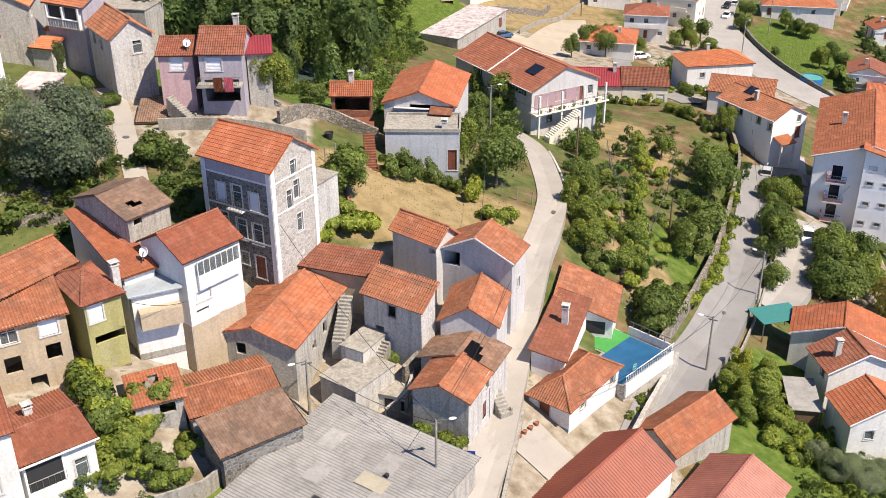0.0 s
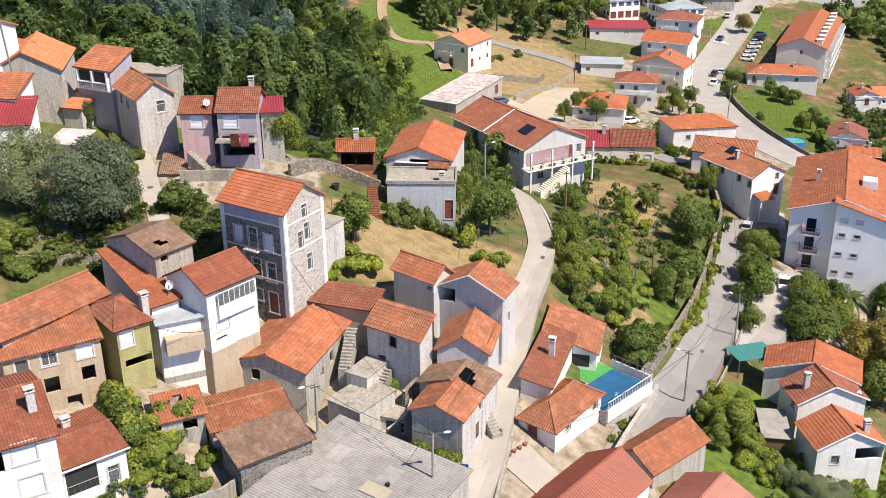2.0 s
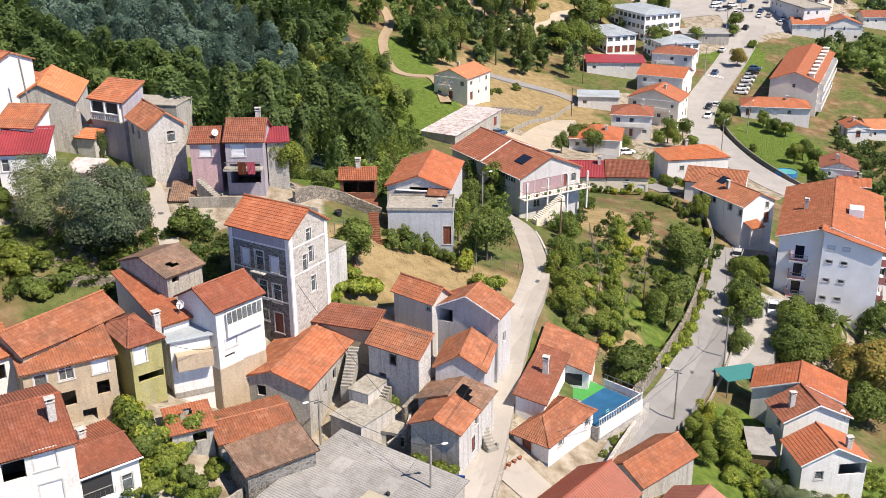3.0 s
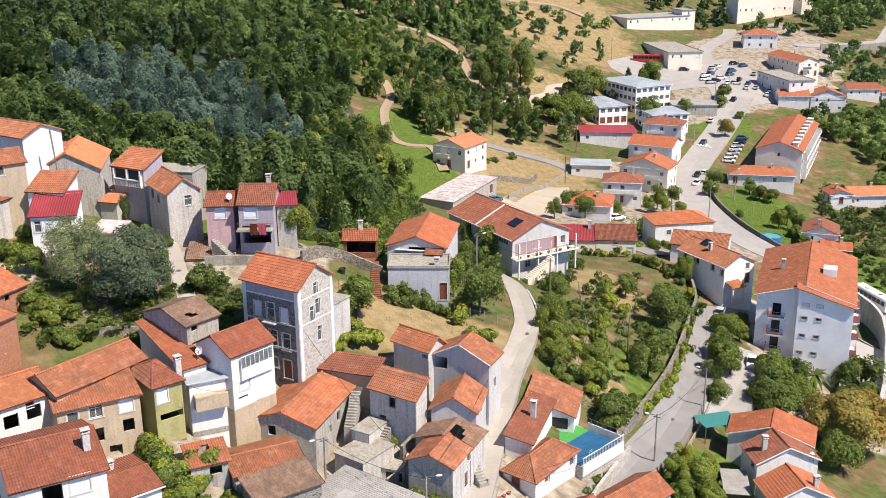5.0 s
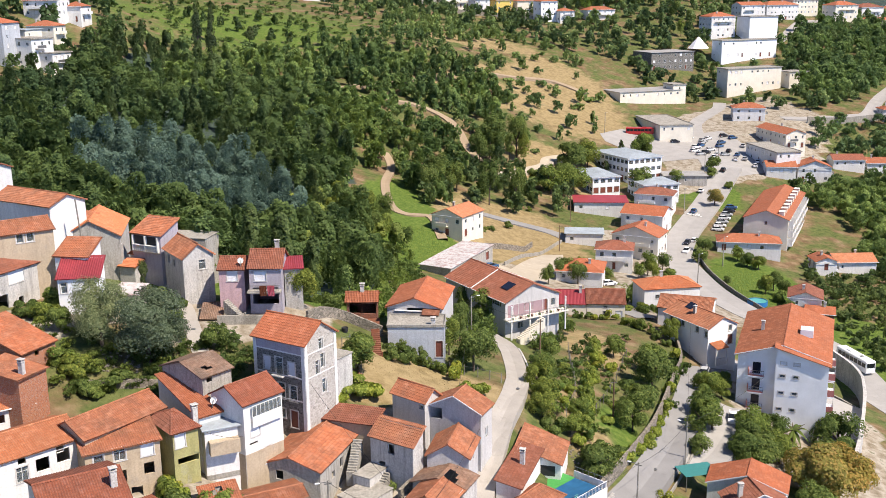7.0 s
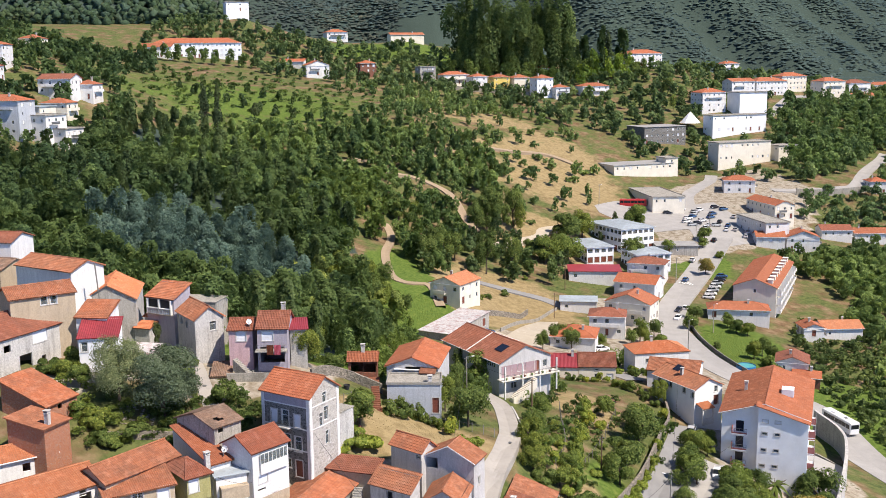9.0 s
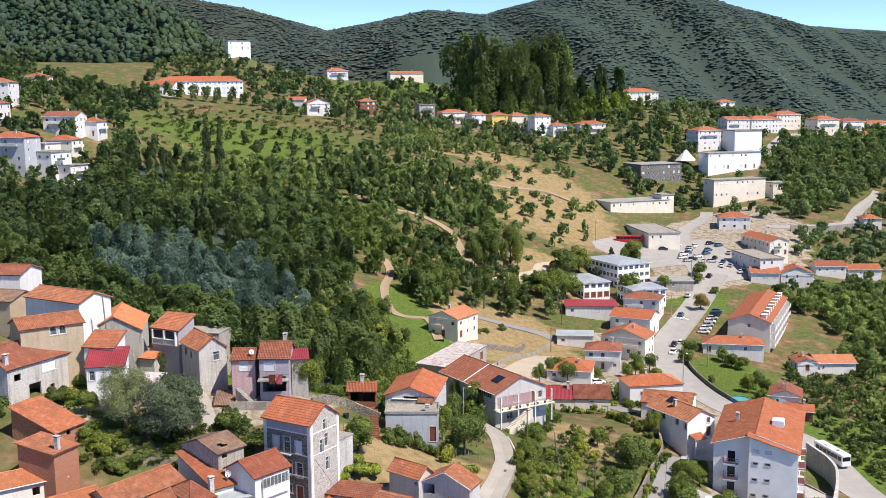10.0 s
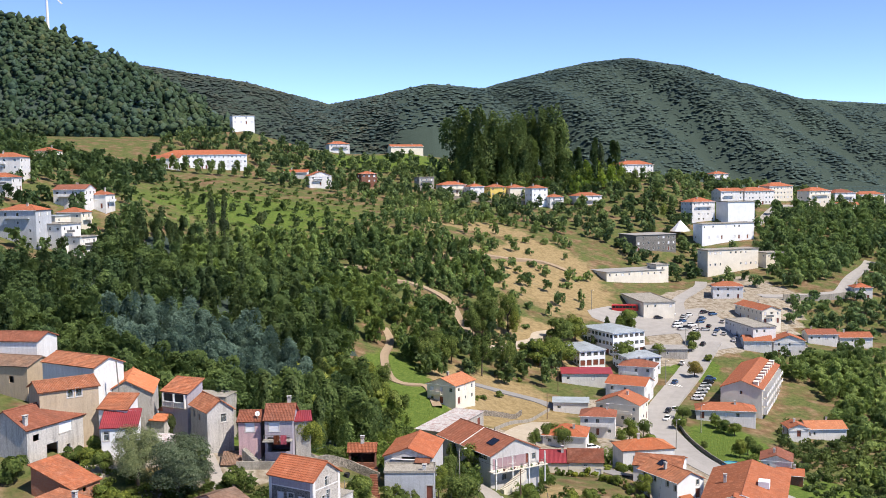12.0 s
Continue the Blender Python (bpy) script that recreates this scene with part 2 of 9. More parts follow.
def shared(key, maker, mat):
    """Mesh data made once and used by all alike pieces."""
    if key not in SHARED:
        me = bpy.data.meshes.new(key[0])
        made = maker()
        if isinstance(made, tuple):
            me.from_pydata([tuple(v) for v in made[0]], [], made[1])
        else:
            made.to_mesh(me)
            made.free()
        me.materials.append(mat)
        SHARED[key] = me
    return SHARED[key]


def wall_data(length, z0, z1, thick, holes, top):
    """A wall in the plane y = 0, facing -y, with openings cut through; top: extra outline points above z1."""
    us = sorted({0.0, length, *[h[0] - h[2] / 2 for h in holes], *[h[0] + h[2] / 2 for h in holes]})
    vs = sorted({z0, z1, *[h[1] - h[3] / 2 for h in holes], *[h[1] + h[3] / 2 for h in holes]})
    us, vs = [u for u in us if 0 <= u <= length], [v for v in vs if z0 <= v <= z1]
    verts, faces = [], []

    def quad(*p):
        n = len(verts)
        verts.extend(p)
        faces.append(tuple(range(n, n + len(p))))

    for a, b in zip(us, us[1:]):
        for c, d in zip(vs, vs[1:]):
            u, v = (a + b) / 2, (c + d) / 2
            if b - a < 1e-4 or d - c < 1e-4 or any(abs(u - h[0]) < h[2] / 2 and abs(v - h[1]) < h[3] / 2 for h in holes):
                continue
            quad((a, 0, c), (b, 0, c), (b, 0, d), (a, 0, d))
            quad((a, thick, d), (b, thick, d), (b, thick, c), (a, thick, c))
    for u, v, w, h, *_ in holes:
        a, b, c, d = max(u - w / 2, 0), min(u + w / 2, length), max(v - h / 2, z0), min(v + h / 2, z1)
        quad((a, 0, c), (a, thick, c), (b, thick, c), (b, 0, c))
        quad((a, 0, d), (b, 0, d), (b, thick, d), (a, thick, d))
        quad((a, 0, c), (a, 0, d), (a, thick, d), (a, thick, c))
        quad((b, 0, c), (b, thick, c), (b, thick, d), (b, 0, d))
    if top:
        ring = [(0, z1), (length, z1)] + top
        quad(*[(u, 0, v) for u, v in ring])
        quad(*[(u, thick, v) for u, v in reversed(ring)])
    return verts, faces


def window_at(home, m, u, v, w, h, kind, wall_mat):
    """What sits in one opening: frame, panes, shutter or door, with its surround and sill."""
    at = m @ Matrix.Translation((u, 0, v))
    a, b = w / 2, h / 2
    if kind == "h":
        return
    if kind == "f":
        ob = part("window", shared(("far_window", w, h), lambda: box_bm([(-a, 0.05, -b, a, 0.12, -b + 0.1), (-a, 0.05, b - 0.1, a, 0.12, b), (-a, 0.05, -b, -a + 0.1, 0.12, b), (a - 0.1, 0.05, -b, a, 0.12, b)]), MAT["frame"]), None, home, "", at)
        part("pane", shared(("far_pane", w, h), lambda: box_bm([(-a + 0.1, 0.08, -b + 0.1, a - 0.1, 0.1, b - 0.1)]), MAT["glass"]), None, ob)
        return
    if kind == "d":
        ob = part("door", shared(("door", w, h), lambda: box_bm([(-a, 0.12, -b, a, 0.17, b), (-a + 0.12, 0.1, -b + 0.15, -0.05, 0.13, b * 0.1),
                  (0.05, 0.1, -b + 0.15, a - 0.12, 0.13, b * 0.1), (-a + 0.12, 0.1, b * 0.2, -0.05, 0.13, b - 0.12), (0.05, 0.1, b * 0.2, a - 0.12, 0.13, b - 0.12)]), MAT["door"]), None, home, "", at)
        part("door_surround", shared(("surround", w, h), lambda: surround(w, h), MAT["trim"]), None, ob)
        return
    if kind == "s":
        def blind():
            n = max(4, int(h / 0.14))
            v, f = [], []
            for k in range(n):
                for z, y in ((-b + k * h / n, 0.06), (-b + (k + 0.9) * h / n, 0.085)):
                    v += [(-a, y, z), (a, y, z)]
            v += [(-a, 0.07, b), (a, 0.07, b)]
            return v, [(2 * k, 2 * k + 1, 2 * k + 3, 2 * k + 2) for k in range(2 * n)]
        ob = part("shutter", shared(("shutter", w, h), blind, MAT["shutter"]), None, home, "closed white roller shutter", at)
        part("window_surround", shared(("surround", w, h), lambda: surround(w, h), MAT["trim"]), None, ob)
        return
    n = max(1, round(w / 0.75))
    f = 0.06
    bars = [(-a, 0.1, -b, a, 0.16, -b + f), (-a, 0.1, b - f, a, 0.16, b), (-a, 0.1, -b + f, -a + f, 0.16, b - f), (a - f, 0.1, -b + f, a, 0.16, b - f)]
    bars += [(-a + w * k / n - f / 2, 0.1, -b + f, -a + w * k / n + f / 2, 0.16, b - f) for k in range(1, n)]
    if h > 1.3:
        bars.append((-a + f, 0.11, b * 0.35, a - f, 0.15, b * 0.35 + 0.05))
    ob = part("window", shared(("window", w, h), lambda: box_bm(bars), MAT["frame"]), None, home, "", at)
    part("pane", shared(("pane", w, h), lambda: box_bm([(-a + f, 0.125, -b + f, a - f, 0.135, b - f)]), MAT["glass"]), None, ob)
    if kind != "g":
        part("window_surround", shared(("surround", w, h), lambda: surround(w, h), MAT["trim"]), None, ob)
    if kind == "p":
        part("balcony_slab", shared(("slab", w, h), lambda: box_bm([(-a - 0.35, -0.6, -b - 0.14, a + 0.35, 0.0, -b)], 0.02), MAT["trim"]), None, ob)
        part("railing", shared(("rails", w, h), lambda: box_bm([(-a - 0.33, -0.58, -b + 0.9, a + 0.33, -0.54, -b + 0.95)], 0.008), MAT["metal"]), None, ob)
        me = shared(("baluster",), lambda: box_bm([(-0.012, -0.012, 0, 0.012, 0.012, 0.9)]), MAT["metal"])
        for k in range(int(w / 0.15) + 4):
            part("baluster", me, None, ob, "", Matrix.Translation((-a - 0.32 + k * (w + 0.64) / (int(w / 0.15) + 3), -0.56, -b)))



def surround(w, h):
    a, b, k = w / 2, h / 2, 0.13
    return box_bm([(-a - k, -0.03, b, a + k, 0.05, b + k), (-a - k, -0.03, -b, -a, 0.05, b), (a, -0.03, -b, a + k, 0.05, b), (-a - k - 0.05, -0.07, -b - 0.1, a + k + 0.05, 0.1, -b)])


def slope_mesh(name, length, depth, left, right, mat, style, holes=()):
    """One roof slope: u along the eave, v up the slope, w out of it. left and right: how far the ends lean in over the depth."""
    rnd = random.Random(int(length * 1000 + depth * 77))
    if style == "flat":
        us, vs = np.linspace(0, length, 2), np.linspace(0, depth, 2)
    else:
        step = 0.24 / 2 if style == "tile" else 0.30 / 4
        us = np.arange(0, length + step * 0.5, step)
        if style == "tile":
            k = np.arange(0, depth, 0.4)
            vs = np.sort(np.concatenate([k, np.minimum(k + 0.385, depth)]))
        else:
            vs = np.linspace(0, depth, max(2, int(depth / 1.5)))
    nu, nv = len(us), len(vs)
    sag = 0.05 if style == "tile" else 0.0
    ph = rnd.random() * 6
    verts, uvs = [], []
    for j, v in enumerate(vs):
        for i, u in enumerate(us):
            lo, hi = left * v / depth, length - right * v / depth
            uu = min(max(u, lo), max(hi, lo))
            w = 0.0
            if style == "tile":
                w = (0.0, 0.085)[i % 2] + (0.035 if j % 2 == 0 else 0.0) + sag * math.sin(uu * 0.55 + ph) * math.sin(v * 0.8 + ph)
            elif style == "sheet":
                w = (0.0, 0.035, 0.08, 0.035)[i % 4]
            verts.append((uu, v, w))
            uvs.append((uu + 50, v))
    faces = []
    for j in range(nv - 1):
        for i in range(nu - 1):
            a, b, c, d = j * nu + i, j * nu + i + 1, (j + 1) * nu + i + 1, (j + 1) * nu + i
            if verts[b][0] - verts[a][0] < 1e-5 and verts[c][0] - verts[d][0] < 1e-5:
                continue
            if any((verts[a][0] - h[0]) ** 2 + (verts[a][1] - h[1]) ** 2 < h[2] ** 2 * (0.7 + 0.6 * rnd.random()) for h in holes):
                continue
            faces.append((a, b, c, d))
    n = len(verts)
    t = -0.09
    verts += [(0, 0, t), (length, 0, t), (length - right, depth, t), (left, depth, t), (0, 0, 0.03), (length, 0, 0.03), (length - right, depth, 0.03), (left, depth, 0.03)]
    uvs += [(p[0] + 50, p[1]) for p in verts[n:]]
    if not holes:
        faces.append((n + 3, n + 2, n + 1, n))
    for a, b in ((0, 1), (1, 2), (2, 3), (3, 0)):
        faces.append((n + a, n + b, n + 4 + b, n + 4 + a))
    me = bpy.data.meshes.new(name)
    me.from_pydata(verts, [], faces)
    layer = me.uv_layers.new(name="UVMap")
    idx = np.empty(len(me.loops), np.int32)
    me.loops.foreach_get("vertex_index", idx)
    layer.data.foreach_set("uv", np.array(uvs, np.float32)[idx].ravel())
    me.materials.append(mat)
    return me


def slope_pose(p, u, up):
    """From slope coordinates into the house: origin p, eave along u, rising along up."""
    u, up = Vector(u).normalized(), Vector(up).normalized()
    w = u.cross(up)
    return Matrix((( u.x, up.x, w.x, p[0]), (u.y, up.y, w.y, p[1]), (u.z, up.z, w.z, p[2]), (0, 0, 0, 1)))


def caps(home, a, b, mat):
    """A row of half-round ridge tiles from a to b."""
    a, b = Vector(a), Vector(b)
    run = (b - a).length
    n = max(1, int(run / 0.42))
    verts, faces = [], []
    for k in range(n):
        for e, r in ((k * run / n, 0.13), ((k + 1) * run / n + 0.03, 0.105)):
            for s in range(5):
                g = math.pi * s / 4
                verts.append((e, r * math.cos(g), r * math.sin(g) + 0.02))
        o = k * 10
        faces += [(o + s, o + s + 1, o + 6 + s, o + 5 + s) for s in range(4)] + [tuple(range(o, o + 5))]
    d = (b - a).normalized()
    side = Vector((0, 0, 1)).cross(d).normalized()
    up = d.cross(side)
    m = Matrix(((d.x, side.x, up.x, a.x), (d.y, side.y, up.y, a.y), (d.z, side.z, up.z, a.z), (0, 0, 0, 1)))
    me = bpy.data.meshes.new("ridge_tiles")
    me.from_pydata(verts, [], faces)
    lay = me.uv_layers.new(name="UVMap")
    idx = np.empty(len(me.loops), np.int32)
    me.loops.foreach_get("vertex_index", idx)
    lay.data.foreach_set("uv", np.array([(v[0], v[1]) for v in verts], np.float32)[idx].ravel())
    me.materials.append(mat)
    part("ridge_tiles", me, None, home, "", m)


def chimney(home, x, y, z, tall):
    ob = part("chimney", shared(("chimney", tall), lambda: box_bm([(-0.3, -0.25, -1.2, 0.3, 0.25, tall), (-0.36, -0.31, tall, 0.36, 0.31, tall + 0.08),
              (-0.3, -0.25, tall + 0.08, -0.2, 0.25, tall + 0.3), (0.2, -0.25, tall + 0.08, 0.3, 0.25, tall + 0.3)], 0.012), MAT["plaster_old"]), None, home, "", Matrix.Translation((x, y, z)))
    part("chimney_cap", shared(("cap",), lambda: box_bm([(-0.4, -0.34, 0, 0.4, 0.34, 0.09)], 0.02), MAT["plaster_old"]), None, ob, "", Matrix.Translation((0, 0, tall + 0.3)))


FORM = {}


def house(name, label, x, y, ze, turn, length, width, roof="gable", ridge="x", rise=1.4, wall="plaster_white", tile="tile", wins=None, over=0.3, near=1, chim=(), holes=(), foot=None, category="house", group="", skins=None):
    """A building: (x, y) its front corner, ze the eaves' height, the front runs along turn degrees and the back lies on its left hand.
    wins: for the faces F, R, K, L openings (along, height from the eaves, width, height, kind)."""
    wins = wins or {}
    c, s = math.cos(radians(turn)), math.sin(radians(turn))
    spots = [(x + c * u - s * v, y + s * u + c * v) for u in (0, length) for v in (0, width)]
    low = float(ground([p[0] for p in spots], [p[1] for p in spots]).min())
    z0 = min(low - 0.6, ze - 2.2) if foot is None else foot
    home = empty(name, pose(x, y, z0, 0, 0, turn), label, category, group)
    FORM[name] = (home, length, width, ze - z0, rise, ridge, over)
    top = ze - z0
    wm = MAT[wall]
    sides = {"F": (length, Matrix.Identity(4)), "R": (width, pose(length, 0, 0, 0, 0, 90)), "K": (length, pose(length, width, 0, 0, 0, 180)), "L": (width, pose(0, width, 0, 0, 0, -90))}
    for face, (run, m) in sides.items():
        extra = []
        if roof == "gable" and ((ridge == "x") == (face in "RL")):
            extra = [(run / 2, top + rise)]
        if roof == "mono":
            if ridge == "x":
                extra = {"F": [], "R": [(run, top + rise)], "K": [(run, top + rise), (0, top + rise)], "L": [(0, top + rise)]}[face]
            else:
                extra = {"F": [(0, top + rise)], "R": [], "K": [(run, top + rise)], "L": [(run, top + rise), (0, top + rise)]}[face]
        cut = [(u, top + v, w, h, k) for u, v, w, h, k in wins.get(face, ()) if 0.05 < u - w / 2 and u + w / 2 < run - 0.05 and top + v - h / 2 > 0.1]
        cut = [(u, min(v, top - 0.06 - h / 2), w, h, k) for u, v, w, h, k in cut]
        part("wall", wall_data(run, 0.0, top, 0.25, cut, extra), MAT[(skins or {}).get(face, wall)], home, "", m)
        for u, v, w, h, k in cut:
            window_at(home, m, u, v, w, h, k, wm)
    tm = MAT[tile]
    style = ("sheet" if tile.startswith("sheet") else "tile") if near else "flat"
    o = over

    def add(run, depth, lean_l, lean_r, m, hs=()):
        part("roof", slope_mesh("roof", run, depth, lean_l, lean_r, tm, style, hs), None, home, "", m)

    if roof == "flat":
        part("roof", box_bm([(-o, -o, top, length + o, width + o, top + 0.18)], 0.03), tm, home)
        if not tile.startswith("sheet"):
            k = 0.2
            part("parapet", box_bm([(-o, -o, top + 0.18, length + o, -o + k, top + 0.42), (-o, width + o - k, top + 0.18, length + o, width + o, top + 0.42),
                                    (-o, -o + k, top + 0.18, -o + k, width + o - k, top + 0.42), (length + o - k, -o + k, top + 0.18, length + o, width + o - k, top + 0.42)], 0.02), tm, home)
    elif roof == "mono":
        run, deep = (length, width) if ridge == "x" else (width, length)
        pitch = rise / deep
        d = (deep + 2 * o) * math.hypot(1, pitch)
        zz = top - o * pitch + 0.04
        if ridge == "x":
            m = slope_pose((-o, -o, zz), (1, 0, 0), (0, 1, pitch))
        else:
            m = slope_pose((length + o, -o, zz), (0, 1, 0), (-1, 0, pitch))
        add(run + 2 * o, d, 0, 0, m, holes)
    else:
        run, deep = (length, width) if ridge == "x" else (width, length)
        pitch = rise / (deep / 2)
        d = (deep / 2 + o) * math.hypot(1, pitch)
        zz = top - o * pitch + 0.04
        lean = (deep / 2 + o) if roof == "hip" else 0.0
        lean = min(lean, run / 2 + o - 0.05)
        if ridge == "x":
            ms = [slope_pose((-o, -o, zz), (1, 0, 0), (0, 1, pitch)), slope_pose((length + o, width + o, zz), (-1, 0, 0), (0, -1, pitch))]
        else:
            ms = [slope_pose((length + o, -o, zz), (0, 1, 0), (-1, 0, pitch)), slope_pose((-o, width + o, zz), (0, -1, 0), (1, 0, pitch))]
        add(run + 2 * o, d, lean, lean, ms[0], holes)
        add(run + 2 * o, d, lean, lean, ms[1])
        peak = top + rise + 0.06
        if ridge == "x":
            ends = ((-o + lean, width / 2, peak), (length + o - lean, width / 2, peak))
        else:
            ends = ((length / 2, -o + lean, peak), (length / 2, width + o - lean, peak))
        if near and not holes:
            caps(home, ends[0], ends[1], tm)
        if roof == "hip":
            p2 = (rise + o * pitch) / lean
            d2 = lean * math.hypot(1, p2)
            half = deep / 2 + o
            if ridge == "x":
                m1, m2 = slope_pose((-o, width + o, zz), (0, -1, 0), (1, 0, p2)), slope_pose((length + o, -o, zz), (0, 1, 0), (-1, 0, p2))
            else:
                m1, m2 = slope_pose((-o, -o, zz), (1, 0, 0), (0, 1, p2)), slope_pose((length + o, width + o, zz), (-1, 0, 0), (0, -1, p2))
            add(2 * half, d2, half, half, m1)
            add(2 * half, d2, half, half, m2)
            if near:
                for e in ends:
                    for cx in (-o, length + o):
                        for cy in (-o, width + o):
                            near_x = (ridge == "x" and abs(cx - e[0]) < lean + 0.1) or (ridge != "x" and abs(cy - e[1]) < lean + 0.1)
                            if near_x:
                                caps(home, (cx, cy, zz + 0.02), e, tm)
    for fu, fv, tall in chim:
        cu, cv = fu * length, fv * width
        if roof == "mono":
            zc = top + rise * (cv / width if ridge == "x" else 1 - cu / length)
        elif roof == "flat":
            zc = top + 0.2
        else:
            across, half = (cv, width / 2) if ridge == "x" else (cu, length / 2)
            zc = top + rise * (1 - abs(across - half) / half)
        chimney(home, cu, cv, zc, tall)
    return home


# ---- lie of the land ----
def knots():
    """Ground heights of the place, region by region."""
    village = [(0, 40, -16), (-45, 45, -6), (40, 50, -23), (5, 67, -12.9), (12, 84, -11.1), (14.4, 91.5, -10.2), (17.3, 105, -9.2), (19, 126, -11.3),
               (-10, 81, -9.4), (-6, 84, -8.6), (-16, 75, -9.3), (-6, 68, -13.5), (-25, 70, -5.9), (-20.7, 69.5, -5.8), (-21, 59, -10), (-35, 66, -4.5), (-44, 93, 5),
               (-29, 108, 1.5), (-15, 112, 2.2), (-20, 95, -0.5), (-5, 97, -3), (7, 106, -7.5), (0, 118, -4.5), (-8, 120, -2.5), (-4, 75, -12.6), (-1, 72.5, -13.2), (-3, 80, -9.8), (-9, 71.5, -12), (-47, 72, -2.6), (-41, 79, 0)]
    slope = [(25, 132, -14.5), (14.5, 72, -15.6), (23, 90, -17), (30, 82, -20), (37.9, 98.4, -21.4), (43, 114, -21.9), (59, 155, -25.8),
             (55, 123, -24.8), (64, 127, -27.5), (74, 118, -34), (97, 172, -39.5), (43, 90, -24.5), (52, 82, -27), (62, 100, -31),
             (30, 115, -16), (36, 142, -17.5), (48, 135, -21)]
    valley = [(42, 163, -21), (51, 164, -21.6), (54, 176, -23), (42, 178, -23), (60, 186, -25.6), (53, 200, -27.6), (11, 175, -17), (10, 226, -24), (37, 266, -30), (20, 262, -20), (104, 310, -31),
              (100, 236, -36.5), (132, 258, -41), (114, 280, -35), (180, 300, -40), (260, 300, -42), (170, 200, -45), (118, 420, -16.5),
              (124, 366, -21.5), (75, 345, -25), (150, 490, -7), (170, 522, 3), (210, 400, -28)]
    woods = [(-10, 150, -8), (-35, 150, -2), (-70, 150, 10), (-15, 200, -16), (-60, 200, 2), (-15, 262, -14), (-70, 270, 8),
             (-120, 250, 16), (-115, 330, 20), (-120, 382, 34), (-163, 420, 53), (-60, 380, 12), (0, 310, -14), (40, 330, -20), (-6, 370, 4),
             (46, 345, -18), (78, 400, -12.5), (9, 460, 21.7), (-63, 440, 23)]
    upland = [(-115, 500, 39), (-159, 560, 51.5), (-118, 600, 51.6), (-14, 680, 50), (-37, 740, 62), (58, 600, 30), (71, 660, 38),
              (169, 660, 42), (190, 560, 16.7), (266, 620, 25), (304, 620, 19), (178, 480, -6), (144, 510, 7), (222, 470, -6), (267, 500, -8),
              (219, 440, -11.5), (175, 420, -14), (208, 380, -30), (320, 420, -18)]
    around = [(-250, 500, 75), (-200, 120, 30), (200, 80, -50), (0, -200, -25), (-300, -150, 20), (350, -150, -45), (60, 830, 58), (14, 704, 61.5), (-102, 706, 79), (-60, 800, 66), (170, 760, 46), (400, 900, 20), (-300, 900, 70)]
    return np.array(village + slope + valley + woods + upland + around, float)


KNOTS = knots()


def dist2(p, q):
    return np.sqrt(((p[:, None, :] - q[None, :, :]) ** 2).sum(-1))


WEIGHT = np.linalg.solve(dist2(KNOTS[:, :2], KNOTS[:, :2]) + 0.8 * np.eye(len(KNOTS)), KNOTS[:, 2] - KNOTS[:, 2].mean())


def crest(x, line):
    xs, zs = zip(*line)
    return np.interp(x, xs, zs)


def ground(x, y):
    """Height of the ground at arrays x, y."""
    x, y = np.atleast_1d(np.asarray(x, float)), np.atleast_1d(np.asarray(y, float))
    xc, yc = np.clip(x, -420, 480), np.clip(y, -250, 950)
    base = dist2(np.stack([xc, yc], -1), KNOTS[:, :2]) @ WEIGHT + KNOTS[:, 2].mean()
    fade = np.clip((y - 790) / 260, 0, 1)
    base = base * (1 - fade) + 15 * fade
    left = crest(x, [(-900, 330), (-357, 192), (-306, 175), (-264, 156), (-241, 147), (-220, 135), (-189, 119), (-163, 104), (-147, 88), (-120, 66), (-60, -20), (900, -90)])
    middle = crest(x, [(-1400, 300), (-492, 246), (-377, 228), (-242, 204), (-101, 165), (-27, 178), (69, 199), (170, 190), (290, 60), (900, -90)])
    right = crest(x, [(-500, -90), (-100, 120), (110, 190), (240, 237), (368, 268), (448, 285), (533, 293), (638, 276), (768, 240), (900, 200), (1118, 186), (1600, 230), (2600, 200)])
    out = base + 0 * x
    for c, at, w in ((left, 900, 260), (middle, 1800, 420), (right, 2300, 620)):
        bell = np.exp(-(((y - at) / w) ** 2))
        spur = np.sin(x / 47 + 1.3 * np.sin(y / 150)) + 0.6 * np.sin(x / 21 + y / 90 + 2) + 0.5 * np.sin(x / 110 - y / 70)
        out = np.maximum(out, c * bell - 90 * (1 - bell) + 0.055 * np.maximum(c, 0) * spur * bell * (1 - bell) * 4)
    return out

# ---- ground ----
def axis(near0, near1, step, far0, far1, grow):
    a = list(np.arange(near0, near1 + 0.1, step))
    s, v = step, near1
    while v < far1:
        s *= grow
        v += s
        a.append(v)
    s, v = step, near0
    while v > far0:
        s *= grow
        v -= s
        a.insert(0, v)
    return np.array(a)


def inside(poly, x, y):
    """Which of the points x, y lie in a polygon."""
    x, y = np.asarray(x, float), np.asarray(y, float)
    hit = np.zeros(x.shape, bool)
    for (x0, y0), (x1, y1) in zip(poly, poly[1:] + poly[:1]):
        cross = (y0 > y) != (y1 > y)
        with np.errstate(divide="ignore", invalid="ignore"):
            hit ^= cross & (x < (x1 - x0) * (y - y0) / ((y1 - y0) or 1e-9) + x0)
    return hit


def spot(x, y, cx, cy, rx, ry, edge=0.35):
    d = np.hypot((x - cx) / rx, (y - cy) / ry)
    return np.clip((1 - d) / edge, 0, 1)


